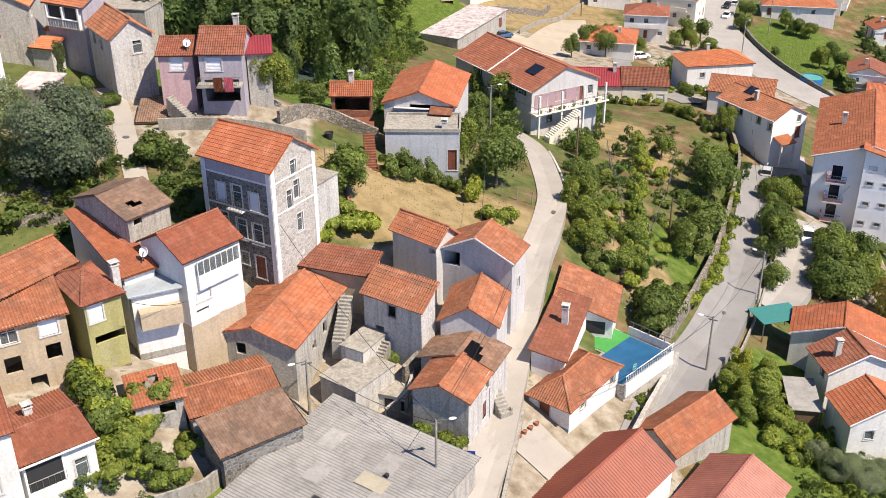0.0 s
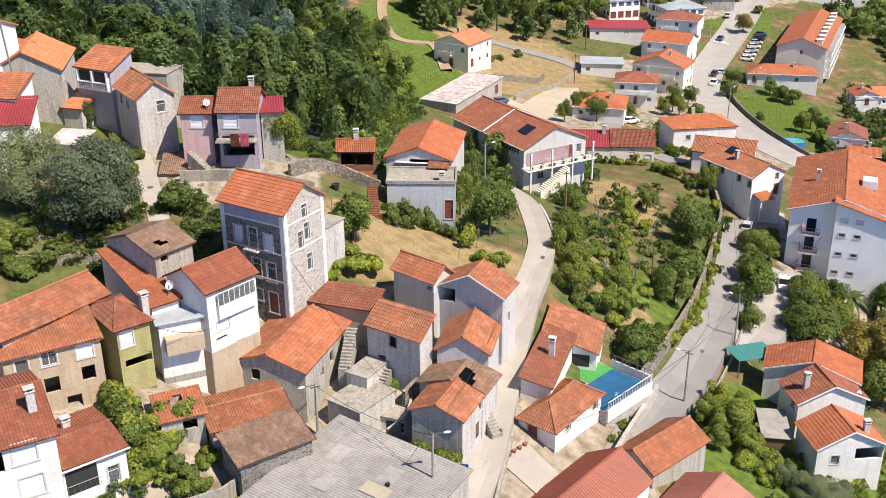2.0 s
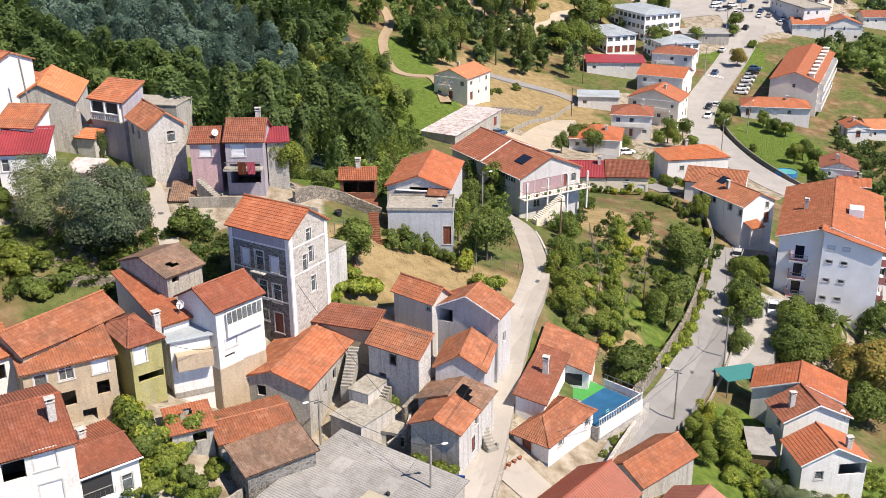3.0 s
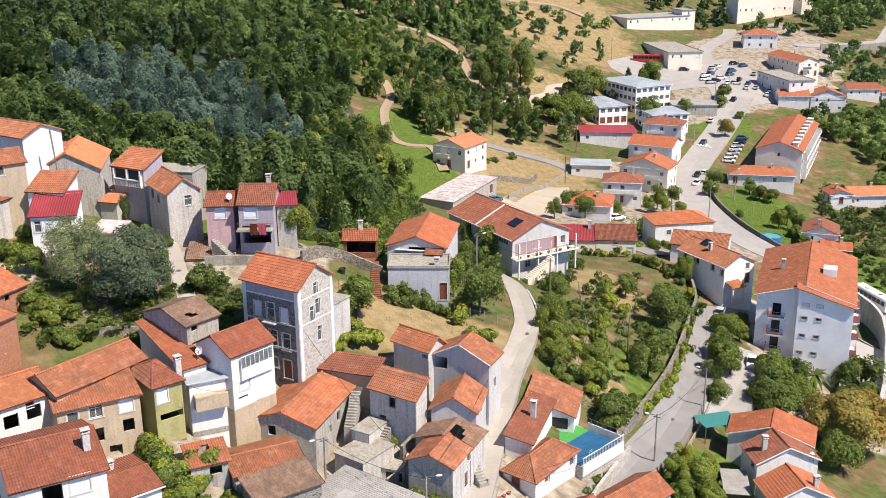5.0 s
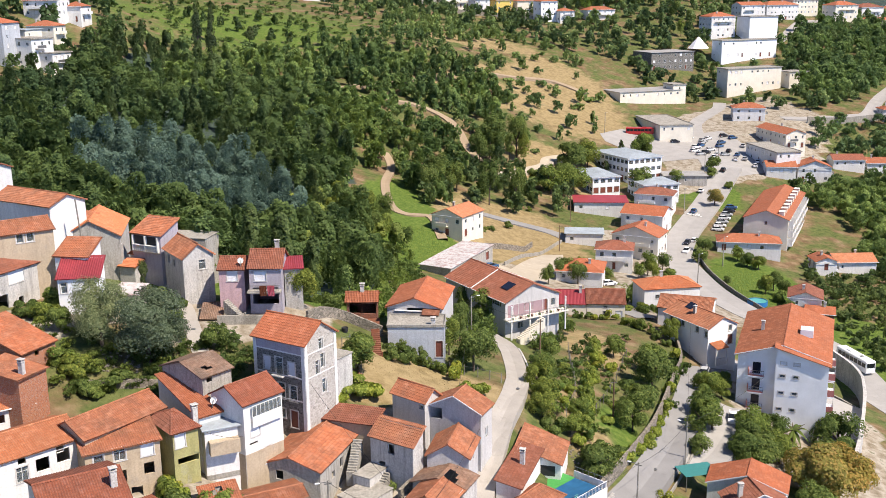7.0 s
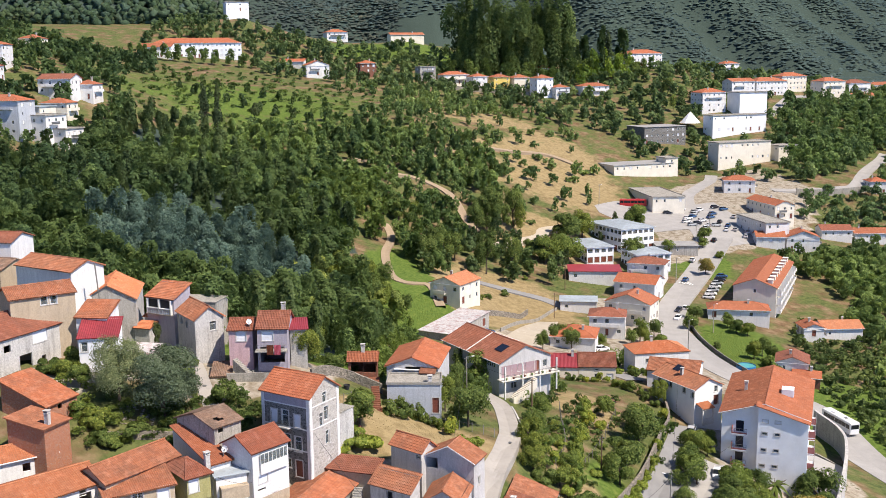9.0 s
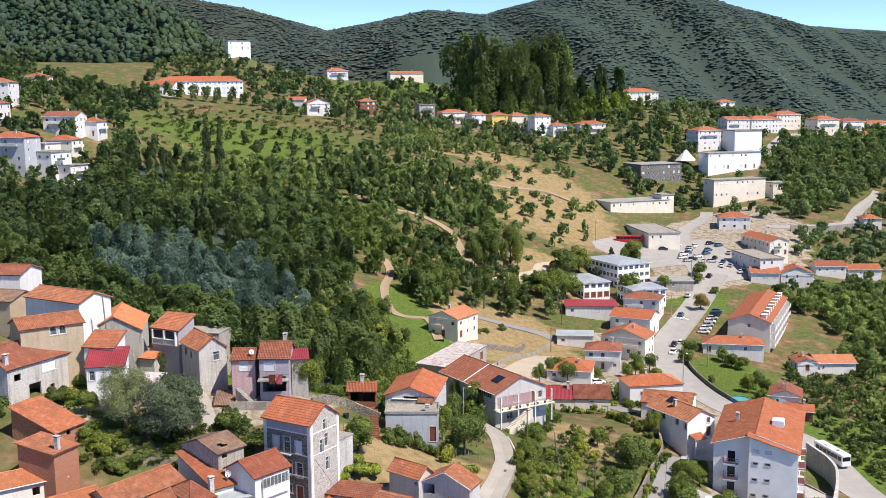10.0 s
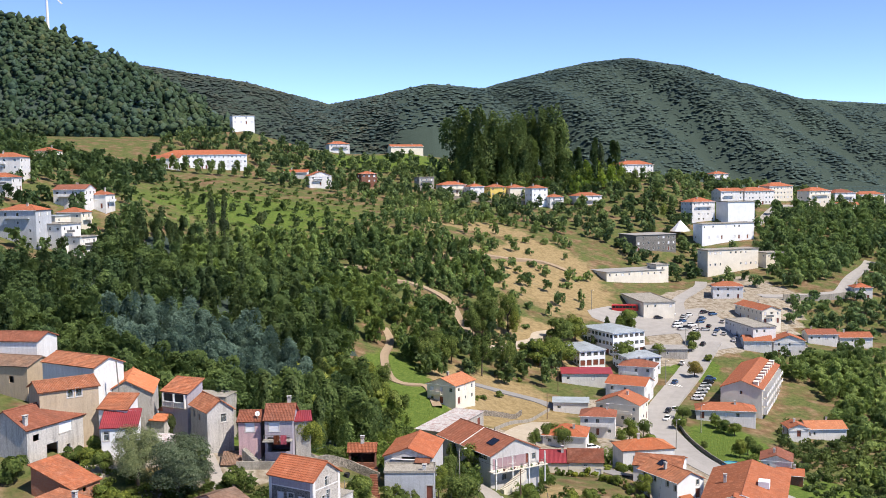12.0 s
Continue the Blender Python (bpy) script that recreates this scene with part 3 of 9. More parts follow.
WOOD = [(-15, 128), (-6, 150), (-3, 175), (-8, 205), (-6, 235), (-14, 262), (-12, 290), (-22, 315), (-35, 345), (-60, 372), (-92, 380), (-105, 345), (-104, 300), (-150, 230), (-120, 160), (-78, 138), (-50, 130)]
GX, GY = axis(-70, 130, 2.5, -2600, 3000, 1.05), axis(35, 420, 2.5, -600, 3600, 1.035)
gx, gy = np.meshgrid(GX, GY)
px, py = gx.ravel(), gy.ravel()
gz = np.concatenate([ground(px[k:k + 4000], py[k:k + 4000]) for k in range(0, len(px), 4000)])
nx, ny = len(GX), len(GY)
ii = (np.arange(ny - 1)[:, None] * nx + np.arange(nx - 1)[None, :]).ravel()
gme = bpy.data.meshes.new("ground")
gme.from_pydata(np.column_stack([px, py, gz]).tolist(), [], np.stack([ii, ii + 1, ii + nx + 1, ii + nx], -1).tolist())
gme.polygons.foreach_set("use_smooth", np.ones(len(gme.polygons), bool))
# cover: red is dry grass, green is fresh grass, blue is the floor of the woods
dry = np.maximum.reduce([spot(px, py, 36, 146, 8, 18) * 0.8, spot(px, py, 27, 106, 5, 14) * 0.7, spot(px, py, 5, 101, 14, 6), spot(px, py, -4, 98, 8, 9), spot(px, py, 30, 270, 34, 40), spot(px, py, 60, 345, 26, 34), spot(px, py, 40, 420, 30, 26) * 0.6, spot(px, py, 62, 590, 30, 10), spot(px, py, 66, 450, 40, 14) * 0.5])
dry = np.maximum(dry, np.maximum(spot(px, py, 78, 440, 34, 70) * 0.75, spot(px, py, 40, 505, 50, 22) * 0.6))
fresh = np.maximum.reduce([spot(px, py, 33, 108, 4, 9) * 0.8, spot(px, py, 30, 132, 4, 10) * 0.4, spot(px, py, 104, 248, 16, 28), spot(px, py, 8, 240, 14, 26), spot(px, py, -70, 470, 110, 90, 0.8) * 0.72, spot(px, py, 2, 275, 13, 34), spot(px, py, -5, 240, 22, 30) * 0.8, spot(px, py, 46, 80, 20, 20), spot(px, py, 120, 190, 30, 40), spot(px, py, -20, 60, 14, 12) * 0.7, spot(px, py, 0, 690, 70, 30), spot(px, py, 115, 335, 14, 20), spot(px, py, -22, 128, 40, 14) * 0.7])
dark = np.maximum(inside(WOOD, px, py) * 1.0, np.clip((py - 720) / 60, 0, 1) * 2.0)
trodden = np.maximum.reduce([inside(q, px, py) * 1.0 for q in (
    [(-30, 63), (-22, 57), (-12, 64), (-4, 58), (4.5, 58), (9, 74), (12, 88), (4, 92), (-2, 92), (-6, 84), (-14, 88), (-20, 82), (-30, 80)],
    [(-52, 96), (-34, 110), (-26, 114), (-10, 113), (-8, 106), (-18, 100), (-26, 96), (-36, 102), (-44, 90)],
    [(4, 56), (22, 56), (26, 80), (16, 84), (8, 72)], [(56, 112), (84, 112), (92, 150), (64, 158)], [(52, 178), (70, 186), (100, 220), (84, 236), (80, 290), (66, 292), (60, 230)], [(30, 180), (52, 190), (50, 236), (30, 240)],
    [(100, 330), (170, 370), (200, 430), (180, 470), (120, 430)])])
cover = gme.color_attributes.new("cover", "FLOAT_COLOR", "POINT")
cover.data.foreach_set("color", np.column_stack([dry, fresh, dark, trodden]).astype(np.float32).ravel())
gm, gn, gs = material("soil", 0.95, 0.1)
att = gn.nodes.new("ShaderNodeAttribute")
att.attribute_name = "cover"
rgb = gn.nodes.new("ShaderNodeSeparateColor")
gn.links.new(att.outputs["Color"], rgb.inputs[0])
wob = math_node(gn, "MULTIPLY", math_node(gn, "SUBTRACT", noise_tex(gn, 0.16, 8), 0.5), 1.6)


def cover_mask(out):
    return ramp(gn, math_node(gn, "ADD", out, wob), [(0.3, (0, 0, 0)), (0.6, (1, 1, 1))])


earth = ramp(gn, noise_tex(gn, 0.3, 8), [(0.32, (0.11, 0.07, 0.038)), (0.5, (0.175, 0.115, 0.066)), (0.66, (0.26, 0.185, 0.115))])
weeds = ramp(gn, noise_tex(gn, 0.7, 8), [(0.3, (0.05, 0.075, 0.022)), (0.6, (0.115, 0.13, 0.045))])
col = mixed(gn, ramp(gn, noise_tex(gn, 0.11, 7), [(0.45, (0, 0, 0)), (0.62, (1, 1, 1))]), weeds, earth)
hay = ramp(gn, noise_tex(gn, 0.6, 8), [(0.3, (0.19, 0.14, 0.068)), (0.6, (0.30, 0.23, 0.12))])
lush = ramp(gn, noise_tex(gn, 0.9, 8), [(0.3, (0.055, 0.095, 0.018)), (0.55, (0.10, 0.15, 0.03)), (0.75, (0.18, 0.20, 0.055))])
# floor of the woods, with the far hills' haze tinted into its blue-green
litter_hazed = ramp(gn, noise_tex(gn, 0.8, 6), [(0.3, (0.03, 0.047, 0.037)), (0.7, (0.06, 0.084, 0.068))])
col = mixed(gn, cover_mask(rgb.outputs[0]), col, hay)
col = mixed(gn, cover_mask(rgb.outputs[1]), col, lush)
col = mixed(gn, cover_mask(rgb.outputs[2]), col, litter_hazed)
bare = ramp(gn, noise_tex(gn, 0.5, 9), [(0.3, (0.15, 0.12, 0.08)), (0.46, (0.26, 0.22, 0.165)), (0.6, (0.36, 0.325, 0.27)), (0.7, (0.10, 0.10, 0.045))])
col = mixed(gn, cover_mask(att.outputs["Alpha"]), col, bare)
gn.links.new(col, gs.inputs["Base Color"])
bump(gn, gs, noise_tex(gn, 1.6, 9), 0.9, 0.25)
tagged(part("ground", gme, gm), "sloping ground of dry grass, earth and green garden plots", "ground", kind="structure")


# ---- roads, yards and field walls ----
def paving(name, colour, crack):
    m, nt, b = material(name, 0.88, 0.25)
    base = ramp(nt, noise_tex(nt, 0.25, 7), [(0.3, dim(colour, 0.82)), (0.7, colour)])
    patch_ = ramp(nt, noise_tex(nt, 0.7, 3), [(0.6, (0, 0, 0)), (0.64, (1, 1, 1))])
    c = mixed(nt, math_node(nt, "MULTIPLY", patch_, 0.35), base, crack)
    grain = ramp(nt, noise_tex(nt, 11, 5), [(0.3, (0.86, 0.86, 0.86)), (0.7, (1, 1, 1))])
    nt.links.new(mixed(nt, 1.0, c, grain, "MULTIPLY"), b.inputs["Base Color"])
    bump(nt, b, noise_tex(nt, 8, 5), 0.3, 0.03)
    return m


MAT["concrete_road"] = paving("concrete_road", (0.40, 0.37, 0.33), (0.28, 0.26, 0.23))
MAT["asphalt"] = paving("asphalt", (0.27, 0.265, 0.26), (0.20, 0.195, 0.19))
MAT["asphalt_pale"] = paving("asphalt_pale", (0.37, 0.355, 0.335), (0.29, 0.275, 0.26))
MAT["sand"] = paving("sand", (0.46, 0.40, 0.31), (0.54, 0.49, 0.41))
MAT["earth_path"] = paving("earth_path", (0.36, 0.275, 0.185), (0.42, 0.34, 0.25))
MAT["paint"] = plain("paint", (0.74, 0.74, 0.72), 0.7)


def course(points, step=1.5):
    """A smooth line through points, as rows of x, y and heading."""
    p = [Vector((*a, 0)) for a in points]
    p = [2 * p[0] - p[1]] + p + [2 * p[-1] - p[-2]]
    out = []
    for a, b, c, d in zip(p, p[1:], p[2:], p[3:]):
        n = max(2, int((c - b).length / step))
        for k in range(n):
            t = k / n
            out.append(0.5 * ((2 * b) + (c - a) * t + (2 * a - 5 * b + 4 * c - d) * t * t + (3 * b - a - 3 * c + d) * t ** 3))
    out.append(p[-2])
    rows = []
    for k, q in enumerate(out):
        h = (out[min(k + 1, len(out) - 1)] - out[max(k - 1, 0)]).normalized()
        rows.append((q.x, q.y, h.x, h.y))
    return np.array(rows)


ROADS = []


def level(rows):
    """Ground along a line, evened out."""
    z = ground(rows[:, 0], rows[:, 1])
    k = min(7, len(z))
    pad = np.concatenate([np.full(k, z[0]), z, np.full(k, z[-1])])
    return np.convolve(pad, np.ones(k) / k, "same")[k:-k]


def road(name, label, points, width, mat, lift=0.14):
    rows = course(points)
    z = level(rows)
    ROADS.append((rows[::3, :2], width / 2))
    across = np.linspace(-0.5, 0.5, 7)
    v, f = [], []
    for (x, y, hx, hy), zz in zip(rows, z):
        for a in across:
            X, Y = x - hy * a * width, y + hx * a * width
            v.append((X, Y, max(zz, float(ground(X, Y)[0])) + lift - 0.04 * abs(a)))
        v.append((x - hy * width * 0.52, y + hx * width * 0.52, zz - 1.2))
        v.append((x + hy * width * 0.52, y - hx * width * 0.52, zz - 1.2))
    n = 9
    for k in range(len(rows) - 1):
        o = k * n
        f += [(o + i, o + n + i, o + n + i + 1, o + i + 1)[::-1] for i in range(6)]
        f += [(o + 6, o + n + 6, o + n + 7, o + 7)[::-1], (o + 8, o + n + 8, o + n, o)[::-1]]
    return tagged(part(name, (v, f), MAT[mat]), label, "road", kind="structure")


def yard(name, label, poly, mat, step=1.0, lift=0.12):
    xs, ys = [p[0] for p in poly], [p[1] for p in poly]
    ax, ay = np.arange(min(xs), max(xs) + step, step), np.arange(min(ys), max(ys) + step, step)
    X, Y = np.meshgrid(ax, ay)
    Z = ground(X.ravel(), Y.ravel()).reshape(X.shape) + lift
    ring = [Vector(p) for p in poly]
    wet = inside(poly, X, Y)
    for j, k in np.argwhere(~wet):
        near_ = None
        for a, b in zip(ring, ring[1:] + ring[:1]):
            q = Vector((X[j, k], Y[j, k]))
            f_ = min(1, max(0, (q - a).dot(b - a) / (b - a).length_squared))
            c = a + (b - a) * f_
            if near_ is None or (c - q).length < near_[0]:
                near_ = ((c - q).length, c)
        if near_[0] < step * 1.5:
            X[j, k], Y[j, k] = near_[1]
    Z = ground(X.ravel(), Y.ravel()).reshape(X.shape) + lift
    keep = wet[:-1, :-1] | wet[1:, :-1] | wet[:-1, 1:] | wet[1:, 1:]
    n = X.shape[1]
    jj, kk = np.nonzero(keep)
    f = [(a, a + 1, a + n + 1, a + n) for a in (jj * n + kk).tolist()]
    me = bpy.data.meshes.new(name)
    me.from_pydata(np.column_stack([X.ravel(), Y.ravel(), Z.ravel()]).tolist(), [], f)
    bm = bmesh.new()
    bm.from_mesh(me)
    bmesh.ops.delete(bm, geom=[v for v in bm.verts if not v.link_faces], context="VERTS")
    bm.to_mesh(me)
    bm.free()
    return tagged(part(name, me, MAT[mat]), label, "ground", kind="structure")


def field_wall(label, points, height, thick=0.35, mat="stone_wall", drop=1.5, name="garden_wall", rough=0.06):
    """A wall that follows the ground, with an uneven top."""
    rows = course(points, 1.0)
    z = ground(rows[:, 0], rows[:, 1])
    rnd = random.Random(len(rows))
    v, f = [], []
    for (x, y, hx, hy), zz in zip(rows, z):
        j = rnd.uniform(-rough, rough)
        for s, dz in ((-0.5, -drop), (-0.5, height + j), (0.5, height + j), (0.5, -drop)):
            v.append((x - hy * s * thick, y + hx * s * thick, zz + dz))
    for k in range(len(rows) - 1):
        o = 4 * k
        f += [(o + i, o + i + 1, o + i + 5, o + i + 4)[::-1] for i in range(3)]
    f += [(0, 1, 2, 3), tuple(len(v) - 4 + i for i in (3, 2, 1, 0))]
    return tagged(part(name, (v, f), MAT[mat]), label, "wall", kind="structure")


LANE = [(4.5, 58), (5.7, 63.7), (6.5, 66), (7.6, 69.5), (8.7, 73.9), (9.7, 77.6), (10.9, 82.2), (12.6, 88.4), (14.5, 95.6), (16.7, 102.4), (18, 108.6), (18.6, 118.4), (18.3, 127.2), (16, 134)]
SIDE = [(18, 66), (25, 80.3), (29.3, 87.8), (33.9, 95), (39.5, 105.7), (44.8, 117), (48.4, 125.6), (52.4, 135.6), (57, 148), (63, 153), (70, 153)]
ALLEY = [(53.5, 176), (52, 184), (51.5, 192), (50, 205), (51, 222), (55, 235)]
HIGH = [(112, 120), (107, 145), (104, 165), (104, 185), (103, 197), (97, 206), (90, 216), (86, 232), (85.4, 253), (86.3, 270), (92.9, 288), (102.5, 307), (112.6, 326), (122.3, 344.5), (131.5, 362)]
road("lane", "narrow pale concrete lane between the old houses", LANE, 3.3, "concrete_road")
road("side_road", "grey asphalt side road beside stone garden walls", SIDE, 5.0, "asphalt")
road("alley", "grey asphalt alley behind the low house", ALLEY, 4.0, "asphalt")
road("driveway", "concrete driveway beside the apartment house", [(43.5, 105), (48.8, 112.6), (53.5, 121.2), (58, 131)], 6.0, "asphalt_pale", 0.2)
road("highway", "wide pale asphalt road through the valley", HIGH, 9.5, "asphalt_pale")
road("town_road", "asphalt road climbing into the town", [(131, 400), (136, 426), (146, 440), (154, 451), (158, 462)], 6, "asphalt_pale")
road("back_road", "narrow asphalt road past the dry meadows", [(22, 288), (38, 287), (49, 284.5), (56, 279), (70, 276)], 4, "asphalt")
road("far_road", "asphalt road on the far slope", [(176, 428), (186, 429), (209, 433), (219, 436), (232, 456), (268, 510)], 6, "asphalt_pale")
road("hill_road", "steep street of the upper town", [(208, 545), (224, 564), (240, 589), (253, 605), (275, 612)], 5, "asphalt_pale")
road("upper_lane", "narrow cobbled lane climbing between the gardens", [(-22.6, 88), (-23.8, 92), (-25.4, 97), (-26.9, 101.7), (-28.3, 106.6), (-29.8, 111.2), (-32, 115)], 2.2, "concrete_road")
road("footpath", "bare earth footpath along the wood", [(14, 246), (11.4, 262), (4.5, 262), (0, 268.2), (-1.8, 293.4), (0.2, 314.7), (-1.8, 326.4)], 2.8, "earth_path", 0.3)
road("hillside_path", "bare earth path curving over the hillside", [(-14, 370), (-5.6, 371.4), (10.2, 377.8), (21.6, 372.8), (25.9, 363.2), (28.2, 350.7), (32, 338)], 3.4, "earth_path", 0.6)
road("terrace_path", "brown earth terrace track below the row houses", [(-40, 362), (-27.3, 371.3), (-16.6, 382.3), (0.6, 399.5), (20.7, 420.6), (38.9, 439.5), (57, 447.7), (76.4, 457.1), (92, 450)], 3.6, "earth_path", 0.6)
road("field_track", "pale sandy track into the dry meadow", [(35.6, 327.7), (45.2, 336.8), (56.9, 348.8), (60.5, 357.5), (72, 366)], 5.0, "sand", 0.4)
yard("car_park", "wide pale asphalt car park of the town", [(128.7, 350.9), (120, 356), (121, 370), (104, 366), (88, 389), (87.7, 398.6), (100, 411), (126, 405), (133, 413), (145, 415.5), (152, 378), (148, 362)], "asphalt_pale")
yard("dirt_lot", "pale bare sandy lot", [(22, 200), (31, 232), (44, 262), (50.4, 263.8), (48.6, 247.6), (38.1, 219.7), (31, 198)], "sand")
yard("house_apron", "concrete forecourt before the white houses", [(58, 150), (66, 150), (71, 165), (62, 164)], "asphalt_pale", 0.7, 0.18)
field_wall("rough stone wall retaining the gardens above the road", [(26.6, 89.5), (31, 96.6), (36.6, 107.3), (41.8, 118.5), (45.4, 127), (49.4, 137), (54.5, 151.3), (57, 165)], 1.7, 0.45)
field_wall("weathered stone retaining wall with plants below the pool terrace", [(17.2, 67.5), (21.2, 75), (24.3, 80.8), (28, 88)], 1.5, 0.4, "stone_pale", 3.0)
field_wall("low concrete parapet along the side road", [(32, 86.8), (36.6, 93.4), (42.2, 104), (47.4, 115.2), (51, 124)], 0.5, 0.2, "concrete", 2.5)
field_wall("low plastered wall beside the lane", [(20.2, 108), (20.7, 118.4), (20.4, 127)], 0.7, 0.25, "plaster_old")
field_wall("dark wall along the highway verge", [(97, 214), (92.5, 233), (91.5, 252), (92.5, 268)], 1.2, 0.3, "stone_dark")
field_wall("dry stone wall below the cream house", [(24, 246), (34, 256), (42, 270)], 1.6, 0.4)
field_wall("concrete wall beside the sandy lot", [(30, 236), (38, 252), (48, 270), (52, 276)], 1.0, 0.25, "concrete")
field_wall("stone wall below the veranda terrace", [(-12, 107), (-8, 112.5), (-1.5, 112)], 1.6, 0.4)
field_wall("low concrete wall of the upper yard", [(-24, 104), (-17, 104.5), (-9, 105)], 1.3, 0.25, "concrete")
field_wall("stone wall between the yards", [(-8, 92), (-6.5, 98), (-4, 104)], 1.0, 0.4)
field_wall("crumbling dry stone garden wall", [(-36, 84), (-31, 86), (-27, 88)], 0.9, 0.5, rough=0.2)
field_wall("concrete block wall of the ruined plot", [(-17.5, 59.2), (-14.5, 61.2), (-12.8, 64)], 1.6, 0.2, "concrete")
field_wall("long grey retaining wall of the far road", [(186, 424), (209, 428), (222, 431)], 3.0, 0.5, "concrete")
field_wall("pale terrace wall below the row of houses", [(40, 588), (60, 588), (84, 584)], 2.5, 0.5, "concrete", 4)


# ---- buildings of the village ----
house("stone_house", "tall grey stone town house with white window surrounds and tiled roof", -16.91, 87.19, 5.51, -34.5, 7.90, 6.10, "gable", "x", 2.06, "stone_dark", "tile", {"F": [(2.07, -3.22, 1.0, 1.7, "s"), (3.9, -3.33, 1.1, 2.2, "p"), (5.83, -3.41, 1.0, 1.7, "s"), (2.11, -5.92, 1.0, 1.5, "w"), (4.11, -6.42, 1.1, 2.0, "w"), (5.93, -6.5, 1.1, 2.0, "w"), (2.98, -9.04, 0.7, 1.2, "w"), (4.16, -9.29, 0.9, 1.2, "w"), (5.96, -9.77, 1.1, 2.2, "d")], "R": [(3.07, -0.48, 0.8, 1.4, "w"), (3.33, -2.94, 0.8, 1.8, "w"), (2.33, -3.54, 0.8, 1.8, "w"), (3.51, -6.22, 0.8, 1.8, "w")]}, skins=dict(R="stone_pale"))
house("old_house", "low old house with weathered brown holed roof", -27.03, 82.91, 3.43, -40.2, 7.08, 4.28, "gable", "y", 1.2, "plaster_grey", "tile_old", {"R": [(1.01, -0.15, 0.8, 0.8, "h")]}, holes=[(1.8,1.5,.36),(2.3,1.2,.26)])
house("balcony_house", "tall white house with glazed balcony and brown tiled roof", -20.59, 77.53, 1.9, -43.3, 5.59, 5.54, "gable", "y", 1.5, "plaster_white", "tile_brown", {"F": [(5.5, -0.87, 0.7, 0.8, "w")], "R": [(2.99, -0.96, 5.0, 1.7, "g"), (1.51, -3.7, 1.3, 0.9, "s"), (3.47, -2.61, 1.3, 0.9, "s"), (1.23, -4.95, 1.2, 0.3, "h"), (3.26, -6.96, 0.9, 2.0, "d"), (-0.09, -5.47, 0.6, 0.9, "h")]})
house("dish_house", "white house with long red tiled slope and a satellite dish", -27.39, 81.83, 0.4, -52.1, 9.67, 2.63, "mono", "y", 2.2, "plaster_white", "tile")
house("porch_house", "small house with pale sheet awning over a concrete balcony", -20.70, 72.66, -0.6, 21.7, 3.66, 3.03, "flat", "x", 1.4, "plaster_white", "sheet_pale", {"F": [(2.2, -2.8, 3.2, 1.8, "h"), (0.4, -4.87, 0.9, 2.1, "d"), (-0.06, -2.89, 0.6, 0.6, "w")]})
house("terrace_house", "long row house with orange tiled roof", -31.91, 67.39, 1.2, 51.9, 10.42, 5.40, "gable", "x", 1.4, "plaster_beige", "tile_orange")
house("beige_house", "two-storey beige plastered row house with small dark windows", -31.67, 65.97, 0.1, 27.1, 7.71, 4.71, "mono", "x", 0.9, "plaster_beige", "tile_orange", {"F": [(3.51, -0.42, 1.2, 1.4, "w"), (6.38, -0.31, 1.3, 1.5, "s"), (6.43, -3.01, 1.1, 1.3, "h"), (3.45, -3.31, 1.2, 1.4, "h"), (5.0, -5.46, 1.2, 1.4, "h"), (1.37, -1.07, 1.0, 1.3, "w"), (1.41, -3.64, 1.2, 1.3, "h")]})
house("olive_house", "olive-green plastered house with hipped tile roof", -23.51, 69.86, 0.5, 36.5, 2.94, 6.04, "hip", "x", 1.3, "plaster_olive", "tile_brown", {"F": [(0.84, -1.06, 1.1, 1.6, "s"), (1.64, -3.46, 2.4, 0.7, "h")]}, chim=[(1.1,.2,1.2)])
house("hip_house", "long grey farmhouse with wide orange tiled roof", -15.41, 76.35, -6.32, -21.1, 7.44, 10.80, "gable", "y", 1.3, "plaster_grey", "tile_orange", {"F": [(2.44, -1.1, 0.9, 1.1, "h")], "R": [(3.65, -2.03, 0.8, 0.9, "h"), (5.93, -1.56, 0.8, 1.2, "h"), (8.75, -1.61, 0.8, 1.2, "h")]})
house("link_house", "narrow tiled link building with small white dish", -9.61, 85.43, -4.74, -21.5, 7.67, 2.84, "mono", "x", 0.73, "plaster_beige", "tile_brown")
house("stair_house", "white plastered house above a stair court", -2.89, 80.10, -4.88, -36.6, 6.11, 2.10, "mono", "x", 1.44, "plaster_old", "tile_orange", {"F": [(2.97, -1.16, 0.9, 1.2, "h"), (1.68, -3.9, 0.9, 1.8, "h")]})
house("grey_house", "pale grey house with orange tiled roof", -0.21, 88.17, -2.78, -43.2, 5.37, 2.94, "gable", "x", 1.22, "plaster_pale", "tile_orange", {"F": [(4.85, -0.86, 0.8, 0.5, "w")]})
house("gable_house", "pale grey gabled house beside the lane", 3.99, 85.27, -3.59, -26.8, 7.09, 3.71, "gable", "y", 1.79, "plaster_pale", "tile_orange", {"F": [(1.24, -0.07, 1.6, 1.4, "h")], "R": [(1.81, -2.93, 0.7, 1.2, "w")]})
house("lane_house", "small house with orange tiled gable roof", 3.70, 77.68, -6.46, -15.8, 4.91, 5.70, "gable", "y", 1.49, "plaster_pale", "tile_orange", {"R": [(2.9, -0.82, 0.7, 1.1, "w")]})
house("derelict_house", "derelict house with blank grey gable and orange tiles", 1.04, 70.27, -8.35, -26.9, 4.89, 4.50, "gable", "y", 1.0, "plaster_grey", "tile_orange", {"R": [(4.04, -0.25, 0.7, 1.3, "w"), (3.38, -3.02, 0.8, 1.6, "d"), (5.85, -1.36, 0.7, 1.1, "w")]}, skins=dict(R="plaster_old"))
